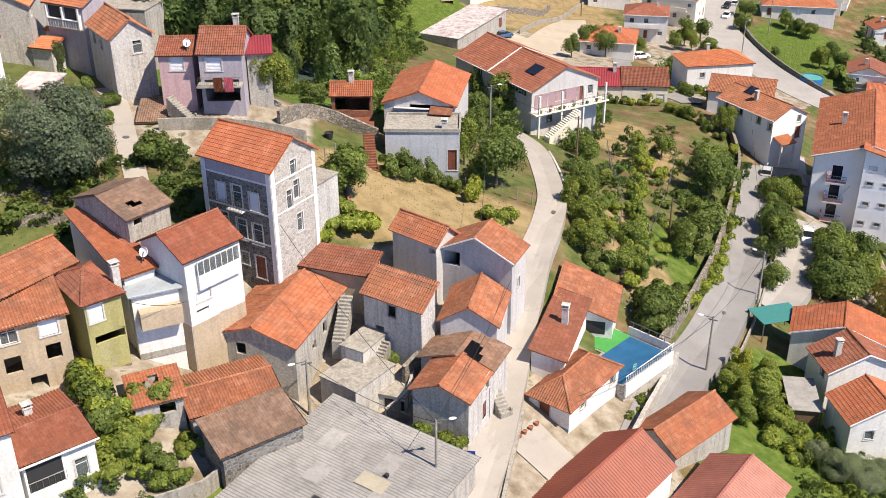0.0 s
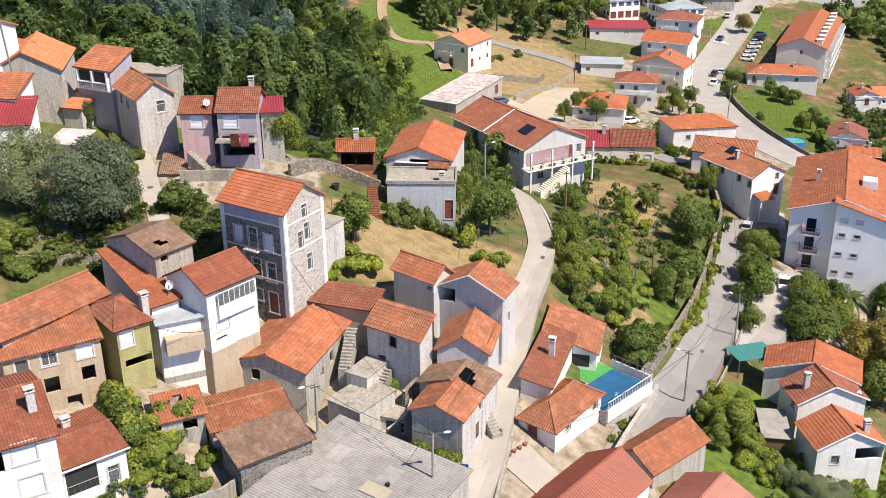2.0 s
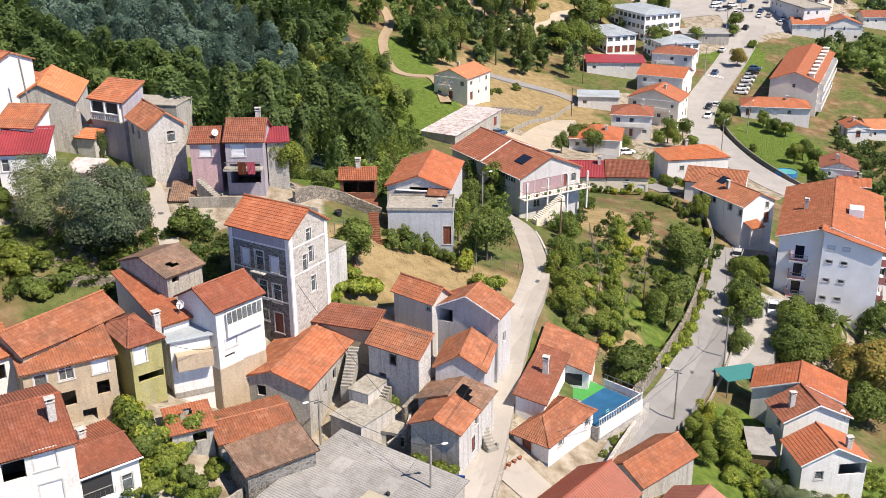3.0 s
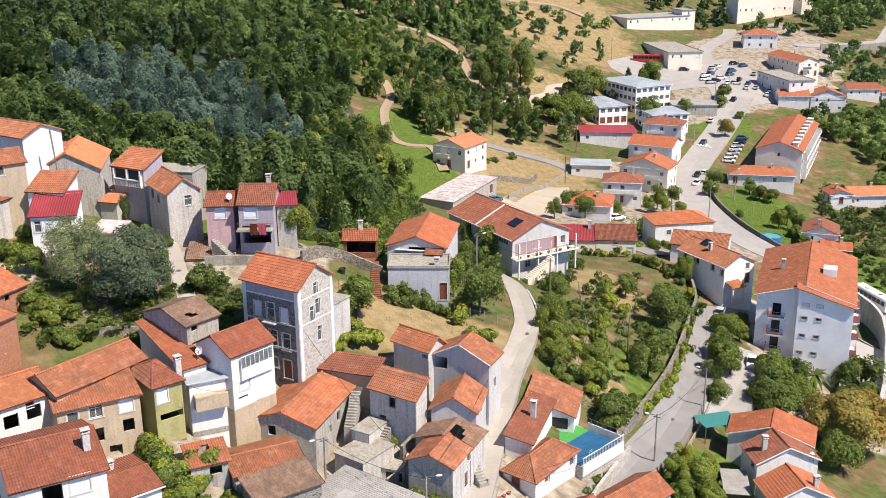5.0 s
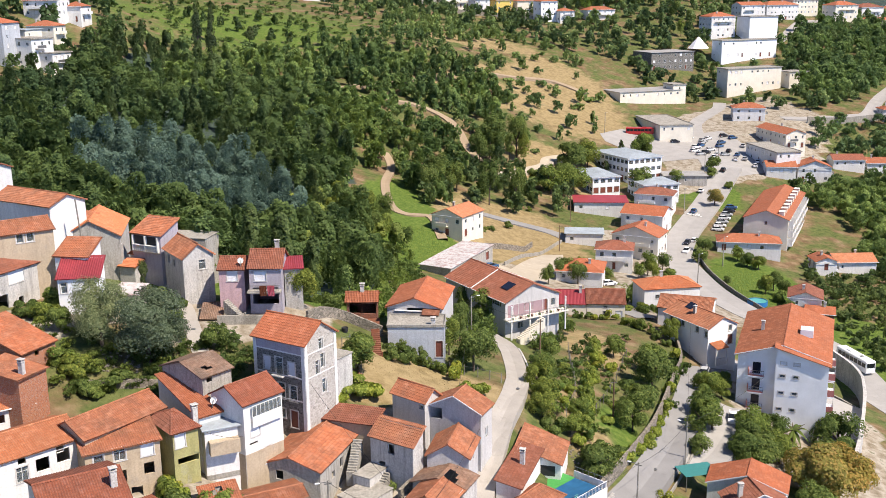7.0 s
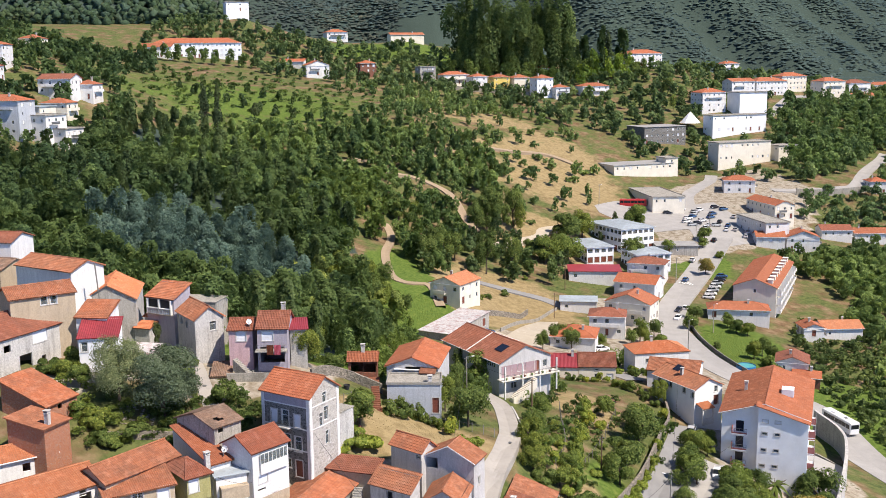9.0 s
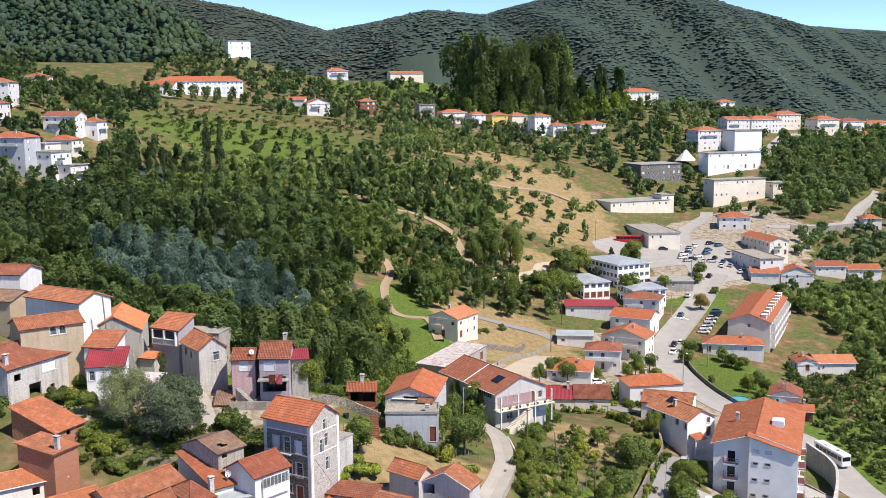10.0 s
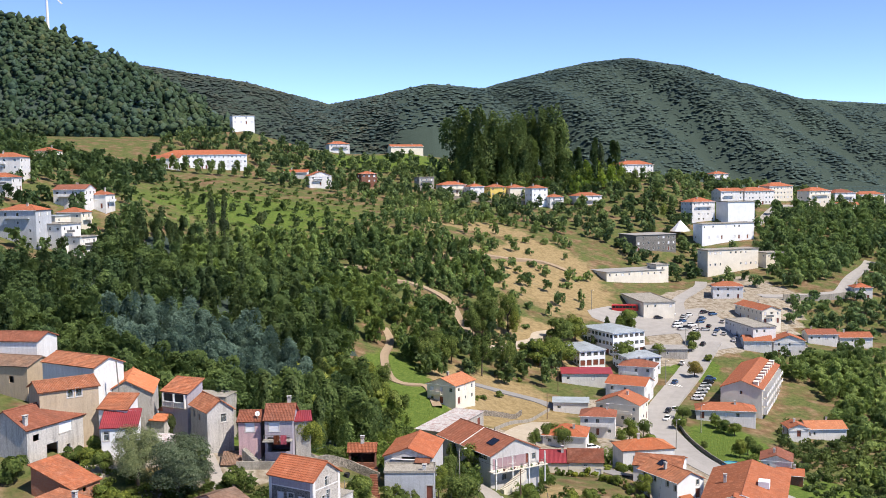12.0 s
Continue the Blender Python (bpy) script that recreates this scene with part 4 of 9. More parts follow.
house("ruined_house", "ruined house with sagging old tiles and collapsed roof hole", 1.90, 75.00, -8.45, -26.9, 6.30, 4.00, "gable", "y", 1.05, "plaster_old", "tile_old", {"R": [(-10.14, 6.53, 0.7, 1.4, "w")]}, holes=[(1.3, 2.2, 0.75), (2.2, 2.5, 0.6), (0.7, 1.6, 0.4)])
house("white_house", "white hipped house with a blue painted base", 11.30, 75.40, -12.90, -40.8, 4.10, 8.50, "hip", "y", 1.5, "plaster_white", "tile_orange", {"F": [(1.58, -0.41, 1.1, 2.1, "d"), (3.46, -0.44, 1.3, 1.1, "w")], "R": [(2.26, -0.65, 1.0, 1.2, "w"), (7.39, -0.91, 1.0, 1.2, "w")]})
house("long_house", "white house with long brown-orange roof beside the lane", 11.84, 78.74, -11.18, -21.3, 3.00, 11.20, "mono", "y", 0.65, "plaster_white", "tile_brown", {"F": [(0.44, -2.06, 0.9, 1.0, "w")]}, chim=[(.6,.5,1.8)])
house("long_wing", "wing with orange tiled roof and a white gable", 15.47, 88.10, -12.58, -17.1, 5.60, 6.90, "mono", "y", 2.0, "plaster_white", "tile_orange", {"F": [(1.83, -0.71, 2.2, 1.2, "h")]})
house("porch_white_house", "white house with tiled roof over a dark porch", -25.45, 57.82, -4.88, 35.8, 4.97, 6.81, "gable", "x", 0.5, "plaster_white", "tile_brown", {"F": [(1.35, -1.38, 3.0, 1.6, "h"), (3.84, -2.11, 0.9, 1.6, "w")]}, chim=[(.45,.72,.7)])
house("corner_white_house", "white three-storey house with red-brown tiled roof", -30.72, 50.93, 0.6, 27.6, 7.40, 9.77, "gable", "x", 1.6, "plaster_white", "tile_brown", {"F": [(5.24, -0.48, 1.6, 1.6, "s"), (5.36, -3.66, 1.6, 1.6, "s"), (3.04, -1.13, 1.6, 1.6, "h")]}, chim=[(.88,.25,1.6)])
house("holed_house", "roofless-fronted outbuilding with holes in its orange tiles", -19.67, 65.45, -5.87, 22.2, 3.60, 2.73, "mono", "x", 0.86, "plaster_grey", "tile_orange", {"F": [(0.53, -0.88, 1.2, 1.4, "h"), (2.37, -0.85, 1.2, 0.9, "h")]}, holes=[(2.1,2.3,.42),(1.5,1.8,.35),(2.7,.8,.3)])
house("hip_barn", "barn with two broad orange tiled slopes", -15.62, 65.78, -7.20, 23.6, 6.90, 5.56, "gable", "x", 0.7, "plaster_grey", "tile_orange")
house("old_barn", "narrow barn with old brown tiles", -12.95, 61.99, -8, 33.6, 6.64, 3.46, "mono", "x", 1, "stone_dark", "tile_old")
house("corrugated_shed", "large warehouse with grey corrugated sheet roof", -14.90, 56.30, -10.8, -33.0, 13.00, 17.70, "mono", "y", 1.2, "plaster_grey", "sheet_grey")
house("metal_hall", "hall with bright red-orange metal sheet roof", 7.19, 61.25, -15, -43.7, 6.52, 14.79, "gable", "y", 2.0, "plaster_white", "sheet_red")
house("pink_hall", "low hall with faded pink-red sheet roof", 21.82, 65.82, -17.5, -41.0, 6.71, 7.70, "gable", "y", 1.5, "plaster_white", "sheet_pink")
house("farm_house", "old house with faded orange hipped tiles", 20.40, 74.40, -16.5, -52.0, 4.80, 8.20, "gable", "y", 1.4, "plaster_grey", "tile_orange")
house("villa_low", "white villa with orange roof and a balcony", 42.81, 79.23, -20.55, 3.8, 7.30, 4.90, "gable", "y", 1.80, "plaster_white", "tile", {"F": [(5.67, -1.02, 3.0, 1.4, "h"), (2.04, -1.52, 0.9, 1.0, "w")]}, chim=[(.75,.2,1.2)])
house("villa_mid", "white villa with brown-orange tiled gable roof", 43.60, 87.03, -19.98, 3.8, 7.80, 4.70, "gable", "y", 1.84, "plaster_white", "tile_brown", {"L": [(3.41, -0.37, 0.9, 1.2, "w")]}, chim=[(.2,.4,1.6)])
house("orange_villa", "villa wing with bright orange hipped tiles", 42.50, 94.90, -19.92, -24.5, 10.30, 5.30, "gable", "y", 1.75, "plaster_white", "tile")
house("apartment_house", "white three-storey apartment house with side balconies and orange roof", 60.23, 136.36, -16.70, -23.6, 14.90, 25.00, "gable", "y", 2.33, "plaster_bright", "tile", over=0.6)
house("apartment_wing", "white apartment wing with small square windows", 65.40, 132.00, -16.75, -23.6, 8.60, 2.00, "mono", "y", 2.4, "plaster_bright", "tile", {"F": [(1.19, -2.61, 0.9, 0.5, "w"), (3.37, -2.6, 0.9, 0.5, "w"), (1.11, -5.68, 0.9, 0.5, "w"), (3.3, -5.65, 0.9, 0.5, "w"), (1.26, 0.53, 0.9, 0.5, "s"), (3.43, 0.53, 0.9, 0.5, "s"), (0.94, -8.69, 0.9, 0.5, "w"), (3.14, -8.64, 0.9, 0.5, "w")]}, over=0.4)
house("cottage_white", "white two-storey house with solar heater on orange roof", 54.95, 165.88, -18.27, -64.6, 12.80, 7.30, "gable", "x", 1.83, "plaster_bright", "tile_orange", {"F": [(2.1, -0.75, 0.9, 1.2, "w"), (5.49, -0.8, 0.9, 1.2, "w"), (9.65, -0.97, 0.9, 1.2, "w"), (12.2, -1.32, 0.9, 1.2, "w")], "R": [(5.6, 0.5, 0.8, 1.2, "w"), (5.72, -2.99, 1.2, 2.0, "d")]}, chim=[(.5,.3,1.2)])
house("house_solar", "house wing with solar water heater and orange tiles", 55.48, 173.13, -19.5, -23.0, 10.77, 9.38, "gable", "x", 1.5, "plaster_bright", "tile_orange")
house("house_flame", "house with bright orange tiled roof", 58.40, 196.70, -22.70, 6.0, 13.60, 8.20, "hip", "x", 1.70, "plaster_white", "tile_bright", {"F": [(3.17, -1.95, 1.0, 1.0, "w")]}, chim=[(.4,.5,1.1)])
house("long_low_house", "low cream house with brown tiled roof", 41.33, 177.71, -19.80, -8.4, 8.02, 9.30, "gable", "x", 1.90, "plaster_cream", "tile_brown", {"F": [(3.9, -0.75, 0.8, 0.4, "w"), (4.2, -2.3, 1.6, 1.3, "w"), (6.8, -2.3, 1.3, 1.5, "s")]})
house("red_annex", "annex of the low house with red sheet roof", 33.1, 178.93, -19.95, -8.4, 8.2, 9.2, "gable", "x", 1.75, "plaster_cream", "sheet_dark_red", chim=[(.85,.4,1.3)])
house("solar_house", "large house with solar panels, arched gable and veranda", 10.07, 154.62, -6.68, -62.0, 19.75, 11.50, "gable", "x", 2.54, "plaster_pale", "tile_brown", {"F": [(6.65, 1.37, 1.2, 1.4, "w"), (12.09, 0.3, 1.2, 1.4, "w"), (10.77, -1.59, 1.0, 1.2, "w"), (15.93, -0.18, 5.0, 1.2, "g"), (13.74, 0.39, 1.0, 1.2, "w")], "R": [(2.2, -1.75, 1.0, 2.1, "d"), (4.9, -1.5, 1.6, 1.3, "w"), (8.4, -1.75, 1.0, 2.1, "d"), (10.2, -1.5, 0.9, 1.3, "w"), (3.2, -4.6, 1.2, 1.2, "w"), (7.6, -4.6, 1.2, 1.2, "w")]})
house("tile_roof_house", "house with broad orange roof and pale blue gable", -0.80, 115.00, 0.00, -12.0, 8.20, 11.50, "gable", "y", 1.5, "plaster_pale", "tile", {"F": [(4.51, 0.23, 3.0, 0.6, "h")]})
house("flat_house", "pale blue-grey concrete block house with flat roof", -0.75, 108.50, -1.1, -4.6, 8.12, 5.04, "flat", "x", 1.4, "plaster_blue", "concrete", {"F": [(7.36, -3.28, 1.0, 2.4, "d")]}, over=0.15)
house("barbecue_shelter", "open brick shelter with tiled roof and terracotta terrace", -6.91, 117.28, 0.2, -1.8, 4.57, 4.22, "gable", "x", 0.9, "brick_dark", "tile", {"F": [(1.4, -0.99, 2.0, 1.7, "h"), (3.31, -1.16, 2.2, 1.5, "h")]}, chim=[(.5,.5,1)])
house("white_gable_house", "weathered white gabled house with old orange roof", -33.59, 118.26, 8.97, -59.2, 7.62, 4.59, "gable", "x", 1.77, "plaster_old", "tile_orange", {"R": [(2.84, -1.36, 1.0, 1.4, "w")], "F": [(-0.66, -0.89, 0.8, 1.1, "h"), (1.78, -1.28, 0.9, 1.2, "h"), (4.03, -1.48, 0.8, 1.1, "h")]})
house("pink_house", "pink plastered house with outside stair", -24.19, 108.58, 8, -1.4, 3.57, 5.90, "gable", "x", 1.1, "plaster_pink", "tile_brown", {"F": [(1.86, -0.95, 1.4, 1.5, "s"), (0.22, -2.93, 0.5, 0.7, "h")]})
house("laundry_house", "grey-lilac house with veranda and laundry over the rail", -19.84, 107.53, 8.4, -1.9, 4.46, 6.90, "gable", "x", 1.8, "plaster_lilac", "tile_brown", {"F": [(0.14, -1.11, 1.0, 1.6, "d"), (1.54, -1.19, 1.6, 1.4, "s"), (2.2, -4.03, 3.6, 2.4, "h")]}, chim=[(.75,.75,1.5)])
house("red_lean_to", "lean-to with red sheet roof and window band", -15.16, 109.72, 7.6, 6.6, 2.50, 4.17, "mono", "x", 0.6, "plaster_grey", "sheet_dark_red", {"F": [(1.09, -1.2, 2.1, 1.3, "g")]})
house("stone_tile_shed", "low shed with old brown tiles", -26.46, 105.53, 1.8, 2.2, 2.67, 4.40, "mono", "x", 0.9, "stone_dark", "tile_old")
house("tall_gable_house", "tall grey house with stepped orange roof", -48.69, 118.45, 10.77, 7.4, 8.50, 11.50, "gable", "y", 2.35, "plaster_grey", "tile_bright", {"R": [(0.39, -1.24, 0.8, 1.3, "w"), (1.31, -0.97, 0.8, 1.3, "w")], "F": [(3.46, -2.09, 0.8, 1.0, "w"), (1.5, -3.04, 0.8, 1.2, "h")]}, skins=dict(R="plaster_old"))
house("veranda_house", "house with open veranda below an orange roof", -39.10, 121.90, 10.60, -30.0, 5.60, 4.00, "mono", "x", 1.7, "plaster_lilac", "tile_orange", {"F": [(2.21, -2.03, 2.8, 1.8, "h")]})
house("red_roof_house", "white house with red sheet roof and dormer", -43.60, 99.80, 9.60, 5.0, 5.20, 4.60, "mono", "x", 1.6, "plaster_bright", "sheet_dark_red", {"F": [(0.73, -1.35, 0.8, 1.4, "w"), (4.03, -0.8, 1.0, 1.0, "w")]})
house("behind_red_house", "house with orange roof behind", -45.20, 104.60, 11.50, -10.0, 4.60, 4.20, "mono", "x", 1.5, "plaster_white", "tile_orange")
house("big_white_house", "large weathered white house with brown roof and carport", -52.90, 94.56, 10.77, 62.0, 13.50, 8.80, "gable", "x", 2.4, "plaster_old", "tile_brown", {"F": [(1.77, -1.53, 1.2, 1.0, "h"), (7.59, -1.02, 2.6, 1.8, "s"), (4.84, -4.42, 2.2, 2.8, "h"), (8.04, -4.45, 0.8, 1.0, "h")]}, chim=[(.05,.1,1.2)])
house("upper_house", "house with orange tiled roof above the village", -53.00, 101.00, 15, 33.0, 9.00, 6.00, "gable", "x", 1.2, "plaster_beige", "tile_orange", {"F": [(4.62, -0.15, 0.9, 1.3, "w"), (5.94, 0.3, 0.9, 1.3, "w")]})
house("upper_far_house", "house with orange hipped roof at the wood edge", -59.59, 122.90, 16, -34.0, 12.95, 6.40, "gable", "x", 1.3, "plaster_white", "tile_orange")
house("upper_small_house", "small house with orange tiles and chimney", -51.94, 123.28, 13, -24.5, 5.77, 4.40, "hip", "x", 1, "plaster_beige", "tile_orange", chim=[(.75,.4,1)])
house("edge_house", "white house with red roof at the village edge", -73.39, 134.32, 18, -10.7, 9.95, 7.40, "gable", "x", 1.2, "plaster_white", "tile_brown")
house("edge_old_house", "old house with broken orange tiles", -72.88, 130.00, 14.5, -21.2, 10.17, 7.40, "gable", "x", 1.2, "plaster_beige", "tile_old", {"F": [(6.7, -2.46, 1.0, 1.2, "h")]})
house("brick_house", "unfinished red brick house with orange tiles", -49.78, 86.53, 5.11, -25.7, 7.35, 5.38, "mono", "y", 2.6, "brick_orange", "tile_orange", {"R": [(2.33, -0.58, 0.7, 0.8, "h")]})
house("brick_low_house", "brick outbuilding with sagging orange tiles", -45.87, 77.23, 5.06, -24.4, 5.60, 4.26, "mono", "y", 0.83, "brick_orange", "tile_orange", chim=[(.9,.3,1.5)])
house("row_white_house", "long white house with orange tiled roof", -41.34, 61.14, 0.9, 41.4, 11.56, 7.32, "gable", "x", 1.3, "plaster_white", "tile_bright", {"F": [(5.22, -0.19, 0.8, 0.9, "h"), (9.21, 0.16, 0.8, 0.9, "h"), (5.14, -2.02, 1.2, 1.6, "w"), (7.28, -1.64, 1.4, 1.4, "h"), (9.47, -1.38, 1.4, 1.4, "h")]})
house("row_orange_house", "low house with bright orange roof and white gutter", -49.15, 71.30, 1.6, 33.1, 10.64, 5.40, "gable", "x", 1, "plaster_white", "tile_bright", {"F": [(7.08, -1.19, 0.9, 1.0, "h")]})


HOMES = [(o.matrix_world.translation.x, o.matrix_world.translation.y, 5.0) for o in scene.objects if o.type == "EMPTY" and o.get("category") == "house"]
HOMES += [(o.matrix_world @ Vector((6, 4, 0))).to_tuple()[:2] + (6.5,) for o in scene.objects if o.type == "EMPTY" and o.get("category") == "house"]


def town_house(name, label, x, y, turn, length, width, floors, roof, ridge, wall, tile, base=None):
    """A house further off: storeys of equal windows, on the ground at (x, y)."""
    c, s = math.cos(radians(turn)), math.sin(radians(turn))
    z = float(ground(x + c * length / 2, y + s * length / 2)[0]) if base is None else base
    high = floors * 2.95
    wins = {}
    rnd = random.Random(int(abs(x) * 31 + abs(y) * 7))
    big = name in ("cream_complex", "market_hall", "tower_block", "depot")
    for face, run in (("F", length), ("R", width), ("L", width)):
        pitch_ = {"school_block": 2.5, "school": 2.6, "old_palace": 2.5, "manor": 2.6}.get(name, rnd.choice((2.9, 3.3, 3.8)))
        n = max(1, int(run / pitch_))
        rows = []
        for k in range(max(1, int(floors + 0.3))):
            for j in range(n):
                if (face != "F" and width > 16 and name not in ("terrace_block", "school", "school_block")) or name in ("white_block", "long_shed"):
                    continue
                if rnd.random() < (0.4 if big else 0.04 if name in ("school_block", "school", "old_palace", "manor") else 0.2) or (big and k % 2):
                    continue
                if name == "terrace_block" and face == "F" and (j not in (1, n - 2) or k > 2):
                    continue
                if name == "school_block":
                    wide, high_, kind = 1.9, 1.5, "f"
                else:
                    wide, high_, kind = rnd.choice((0.8, 1.0, 1.2)), rnd.choice((1.1, 1.3)), rnd.choice("fffs")
                low_ = k == int(floors + 0.3) - 1 and rnd.random() < 0.25
                rows.append((run * (j + 0.5) / n, -1.5 - 2.95 * k - (0.3 if low_ else 0), wide, 2.0 if low_ else high_, "d" if low_ else kind))
        wins[face] = rows
    if floors < 1.5:
        wins = {k: v[:max(1, len(v) // 2)] for k, v in wins.items()}
    HOMES.append((x + c * length / 2 - s * width / 2, y + s * length / 2 + c * width / 2, max(length, width) * 0.55))
    home = house(name, label, x, y, z + high, turn, length, width, roof, ridge, (0.07 if name == "school_block" else 0.19) * (width if ridge == "x" else length), wall, tile, wins, over=0.4, near=0, chim=[] if roof == "flat" or name in ("school_block", "terrace_block") else [(rnd.uniform(0.2, 0.8), rnd.uniform(0.3, 0.7), 0.9)])
    if name in ("house", "yellow_house") and floors >= 1.6:
        face_m, run = rnd.choice(((Matrix.Identity(4), length), (pose(length, 0, 0, 0, 0, 90), width)))
        top_ = FORM[name][3]
        u0, u1 = run * 0.15, run * rnd.choice((0.55, 0.85))
        slab = part("balcony", box_bm([(u0, -1.2, top_ - 3.1, u1, -0.004, top_ - 2.95)], 0.02), MAT[wall], home, "", face_m)
        part("balcony_front", box_bm([(u0, -1.2, top_ - 2.95, u1, -1.1, top_ - 2.05)], 0.02), MAT[wall if rnd.random() < 0.6 else "metal"], slab)
    if roof != "flat" and name != "terrace_block":
        part("gutter", box_bm([(-0.5, -0.52, FORM[name][3] - 0.22, length + 0.5, -0.41, FORM[name][3] - 0.1)]), MAT["white"], home)
    return home




# ---- buildings of the valley, the town and the ridge ----
town_house("yellow_house", "cream two-storey house with orange roof and balconies", 11.3, 252.7, -35, 10, 11.5, 2, "gable", "y", "plaster_cream", "tile_bright")
town_house("house", "white house with orange hipped roof", 42.6, 227.7, -16, 12.0, 11, 1.2, "hip", "x", "plaster_white", "tile_far")
town_house("house", "white house with red-brown hipped roof", 57.2, 249.1, -14, 10.3, 9, 2.2, "hip", "x", "plaster_white", "tile_brown")
town_house("house", "house with orange gabled roof", 65.8, 268.2, -30, 14.1, 10, 2.4, "gable", "y", "plaster_cream", "tile_far")
town_house("house", "white house with red-orange roof", 74.4, 294.8, -30, 13.7, 11, 2, "gable", "x", "plaster_white", "tile_far")
town_house("house", "white house with brown hipped roof", 82.9, 313.0, -25, 12.7, 9, 2.4, "hip", "x", "plaster_white", "tile_brown")
town_house("depot", "depot with dark red flat canopy roof", 61.2, 307.0, -8, 17.7, 12, 1.5, "flat", "x", "plaster_white", "sheet_dark_red")
town_house("school_block", "white school block with a shallow pale grey roof", 71.4, 328.1, 13.7, 10.6, 19.2, 2.3, "hip", "y", "plaster_bright", "sheet_pale")
town_house("school_block", "lower white school block with pale grey roof", 88.3, 322.2, 11.2, 13.4, 13.6, 2.3, "hip", "x", "plaster_bright", "sheet_pale")
town_house("school_block", "taller white school block with pale grey roof", 87.6, 344.3, 22.5, 15.1, 23.2, 3, "hip", "y", "plaster_bright", "sheet_pale")
town_house("pavilion", "low grey pavilion with flat roof", 101.0, 343.0, -5, 15.6, 10, 1.2, "flat", "x", "plaster_grey", "sheet_grey")
town_house("garage", "white garage with flat pale roof", 53.2, 276.2, -10, 11.4, 8, 1.2, "flat", "x", "plaster_white", "sheet_pale")
town_house("terrace_block", "long apartment terrace with orange roof and balconies", 112.4, 287.6, -27.2, 13.7, 48.0, 3, "gable", "y", "plaster_cream", "tile_far")
town_house("house", "white house with solar panels on orange roof", 100.5, 275.4, -14, 18.8, 9, 1.5, "hip", "x", "plaster_white", "tile_far")
town_house("house", "white house with bright orange roof", 134.9, 267.7, -2, 12.5, 9, 1.3, "gable", "x", "plaster_white", "tile_bright")
town_house("house", "small grey-white house with gable", 127.1, 263.8, -2, 6.3, 7, 1.6, "gable", "y", "plaster_white", "tile_far")
town_house("house", "white house with brown gabled roof", 103.3, 223.5, -22, 8.3, 9, 1.6, "gable", "y", "plaster_white", "tile_brown")
town_house("house", "open shed with red roof", 105.9, 218.0, -22, 6.9, 6, 0.9, "gable", "x", "brick_dark", "tile_far")
town_house("house", "white house with an orange tiled roof", 144.3, 356.7, -10, 11.0, 9, 1.6, "gable", "x", "plaster_white", "tile_far")
town_house("house", "white house with red roof", 156.0, 355.4, -10, 12.5, 9, 2.2, "gable", "y", "plaster_white", "tile_far")
town_house("house", "white house with dark roof", 178.2, 375.0, -5, 12.5, 9, 1.6, "gable", "x", "plaster_white", "tile_brown")
town_house("house", "white house with an orange tiled roof", 193.2, 377.1, -5, 13.7, 9, 1.5, "gable", "x", "plaster_white", "tile_far")
town_house("shop_row", "white shop row with flat roof", 145.2, 384.0, -83, 26, 10, 2.2, "flat", "x", "plaster_white", "concrete")
town_house("house", "tan house with red-orange roof", 157.4, 407.9, -80, 24, 9, 2.2, "gable", "x", "plaster_cream", "tile_far")
town_house("house", "white house with an orange tiled roof", 153.5, 427.9, -12, 13.9, 10, 2, "hip", "x", "plaster_white", "tile_far")
town_house("market_hall", "cream hall with flat roof", 112.7, 397.1, 4, 14.2, 34, 2.4, "flat", "x", "plaster_cream", "concrete")
town_house("market_hall", "long cream building with flat roof", 106.8, 448.4, 18, 32.8, 16, 2, "flat", "x", "plaster_cream", "sheet_grey")
town_house("tower_block", "plain cream stair tower of the hall", 134.0, 457.8, 16, 6.9, 9, 3, "flat", "x", "plaster_cream", "concrete")
town_house("cream_complex", "large cream modern building with flat roof", 164.4, 471.9, 18, 31.6, 9, 4, "flat", "x", "plaster_cream", "concrete")
town_house("cream_complex", "cream modern wing with flat roof", 197.9, 479.6, 18, 11.1, 9, 2.6, "flat", "x", "plaster_cream", "concrete")
town_house("cream_complex", "large white modern hall with flat roof", 177.1, 523.6, 18, 35.2, 9, 3.6, "flat", "x", "plaster_bright", "concrete")
town_house("modern_building", "dark grey modern building with overhanging roof", 133.8, 500.6, 18, 25.3, 18, 3, "flat", "x", "stone_dark", "sheet_grey")
town_house("house", "white terraced house with orange roof", 180.7, 555.8, 18, 15.9, 12, 4, "hip", "x", "plaster_white", "tile_far")
town_house("white_block", "tall white block with blind wall", 201.2, 552.2, 12, 17.6, 14, 5, "flat", "x", "plaster_bright", "concrete")
town_house("house", "white house with an orange tiled roof", 211.0, 596.8, 18, 16.9, 10, 3, "gable", "x", "plaster_white", "tile_far")
town_house("house", "white villa with orange roof", 238.6, 700.3, 18, 13.1, 9, 2.6, "hip", "x", "plaster_white", "tile_far", 35.9)
town_house("old_palace", "long white town house with many windows", 228.3, 602.3, 18, 23.2, 12, 3, "hip", "x", "plaster_white", "tile_far")
town_house("old_palace", "cream town house with many windows", 249.8, 616.9, 18, 19.0, 12, 3.4, "hip", "x", "plaster_cream", "tile_far")
town_house("house", "cream town house with orange roof", 272.6, 607.2, 18, 17.3, 12, 4, "hip", "x", "plaster_cream", "tile_far")
town_house("house", "white town house with purple-brown roof", 305.0, 643.0, 18, 17.9, 12, 3, "hip", "x", "plaster_white", "tile_brown")
town_house("house", "white house with a porch", 294.3, 610.0, 18, 17.4, 9, 1.6, "gable", "x", "plaster_white", "tile_far")
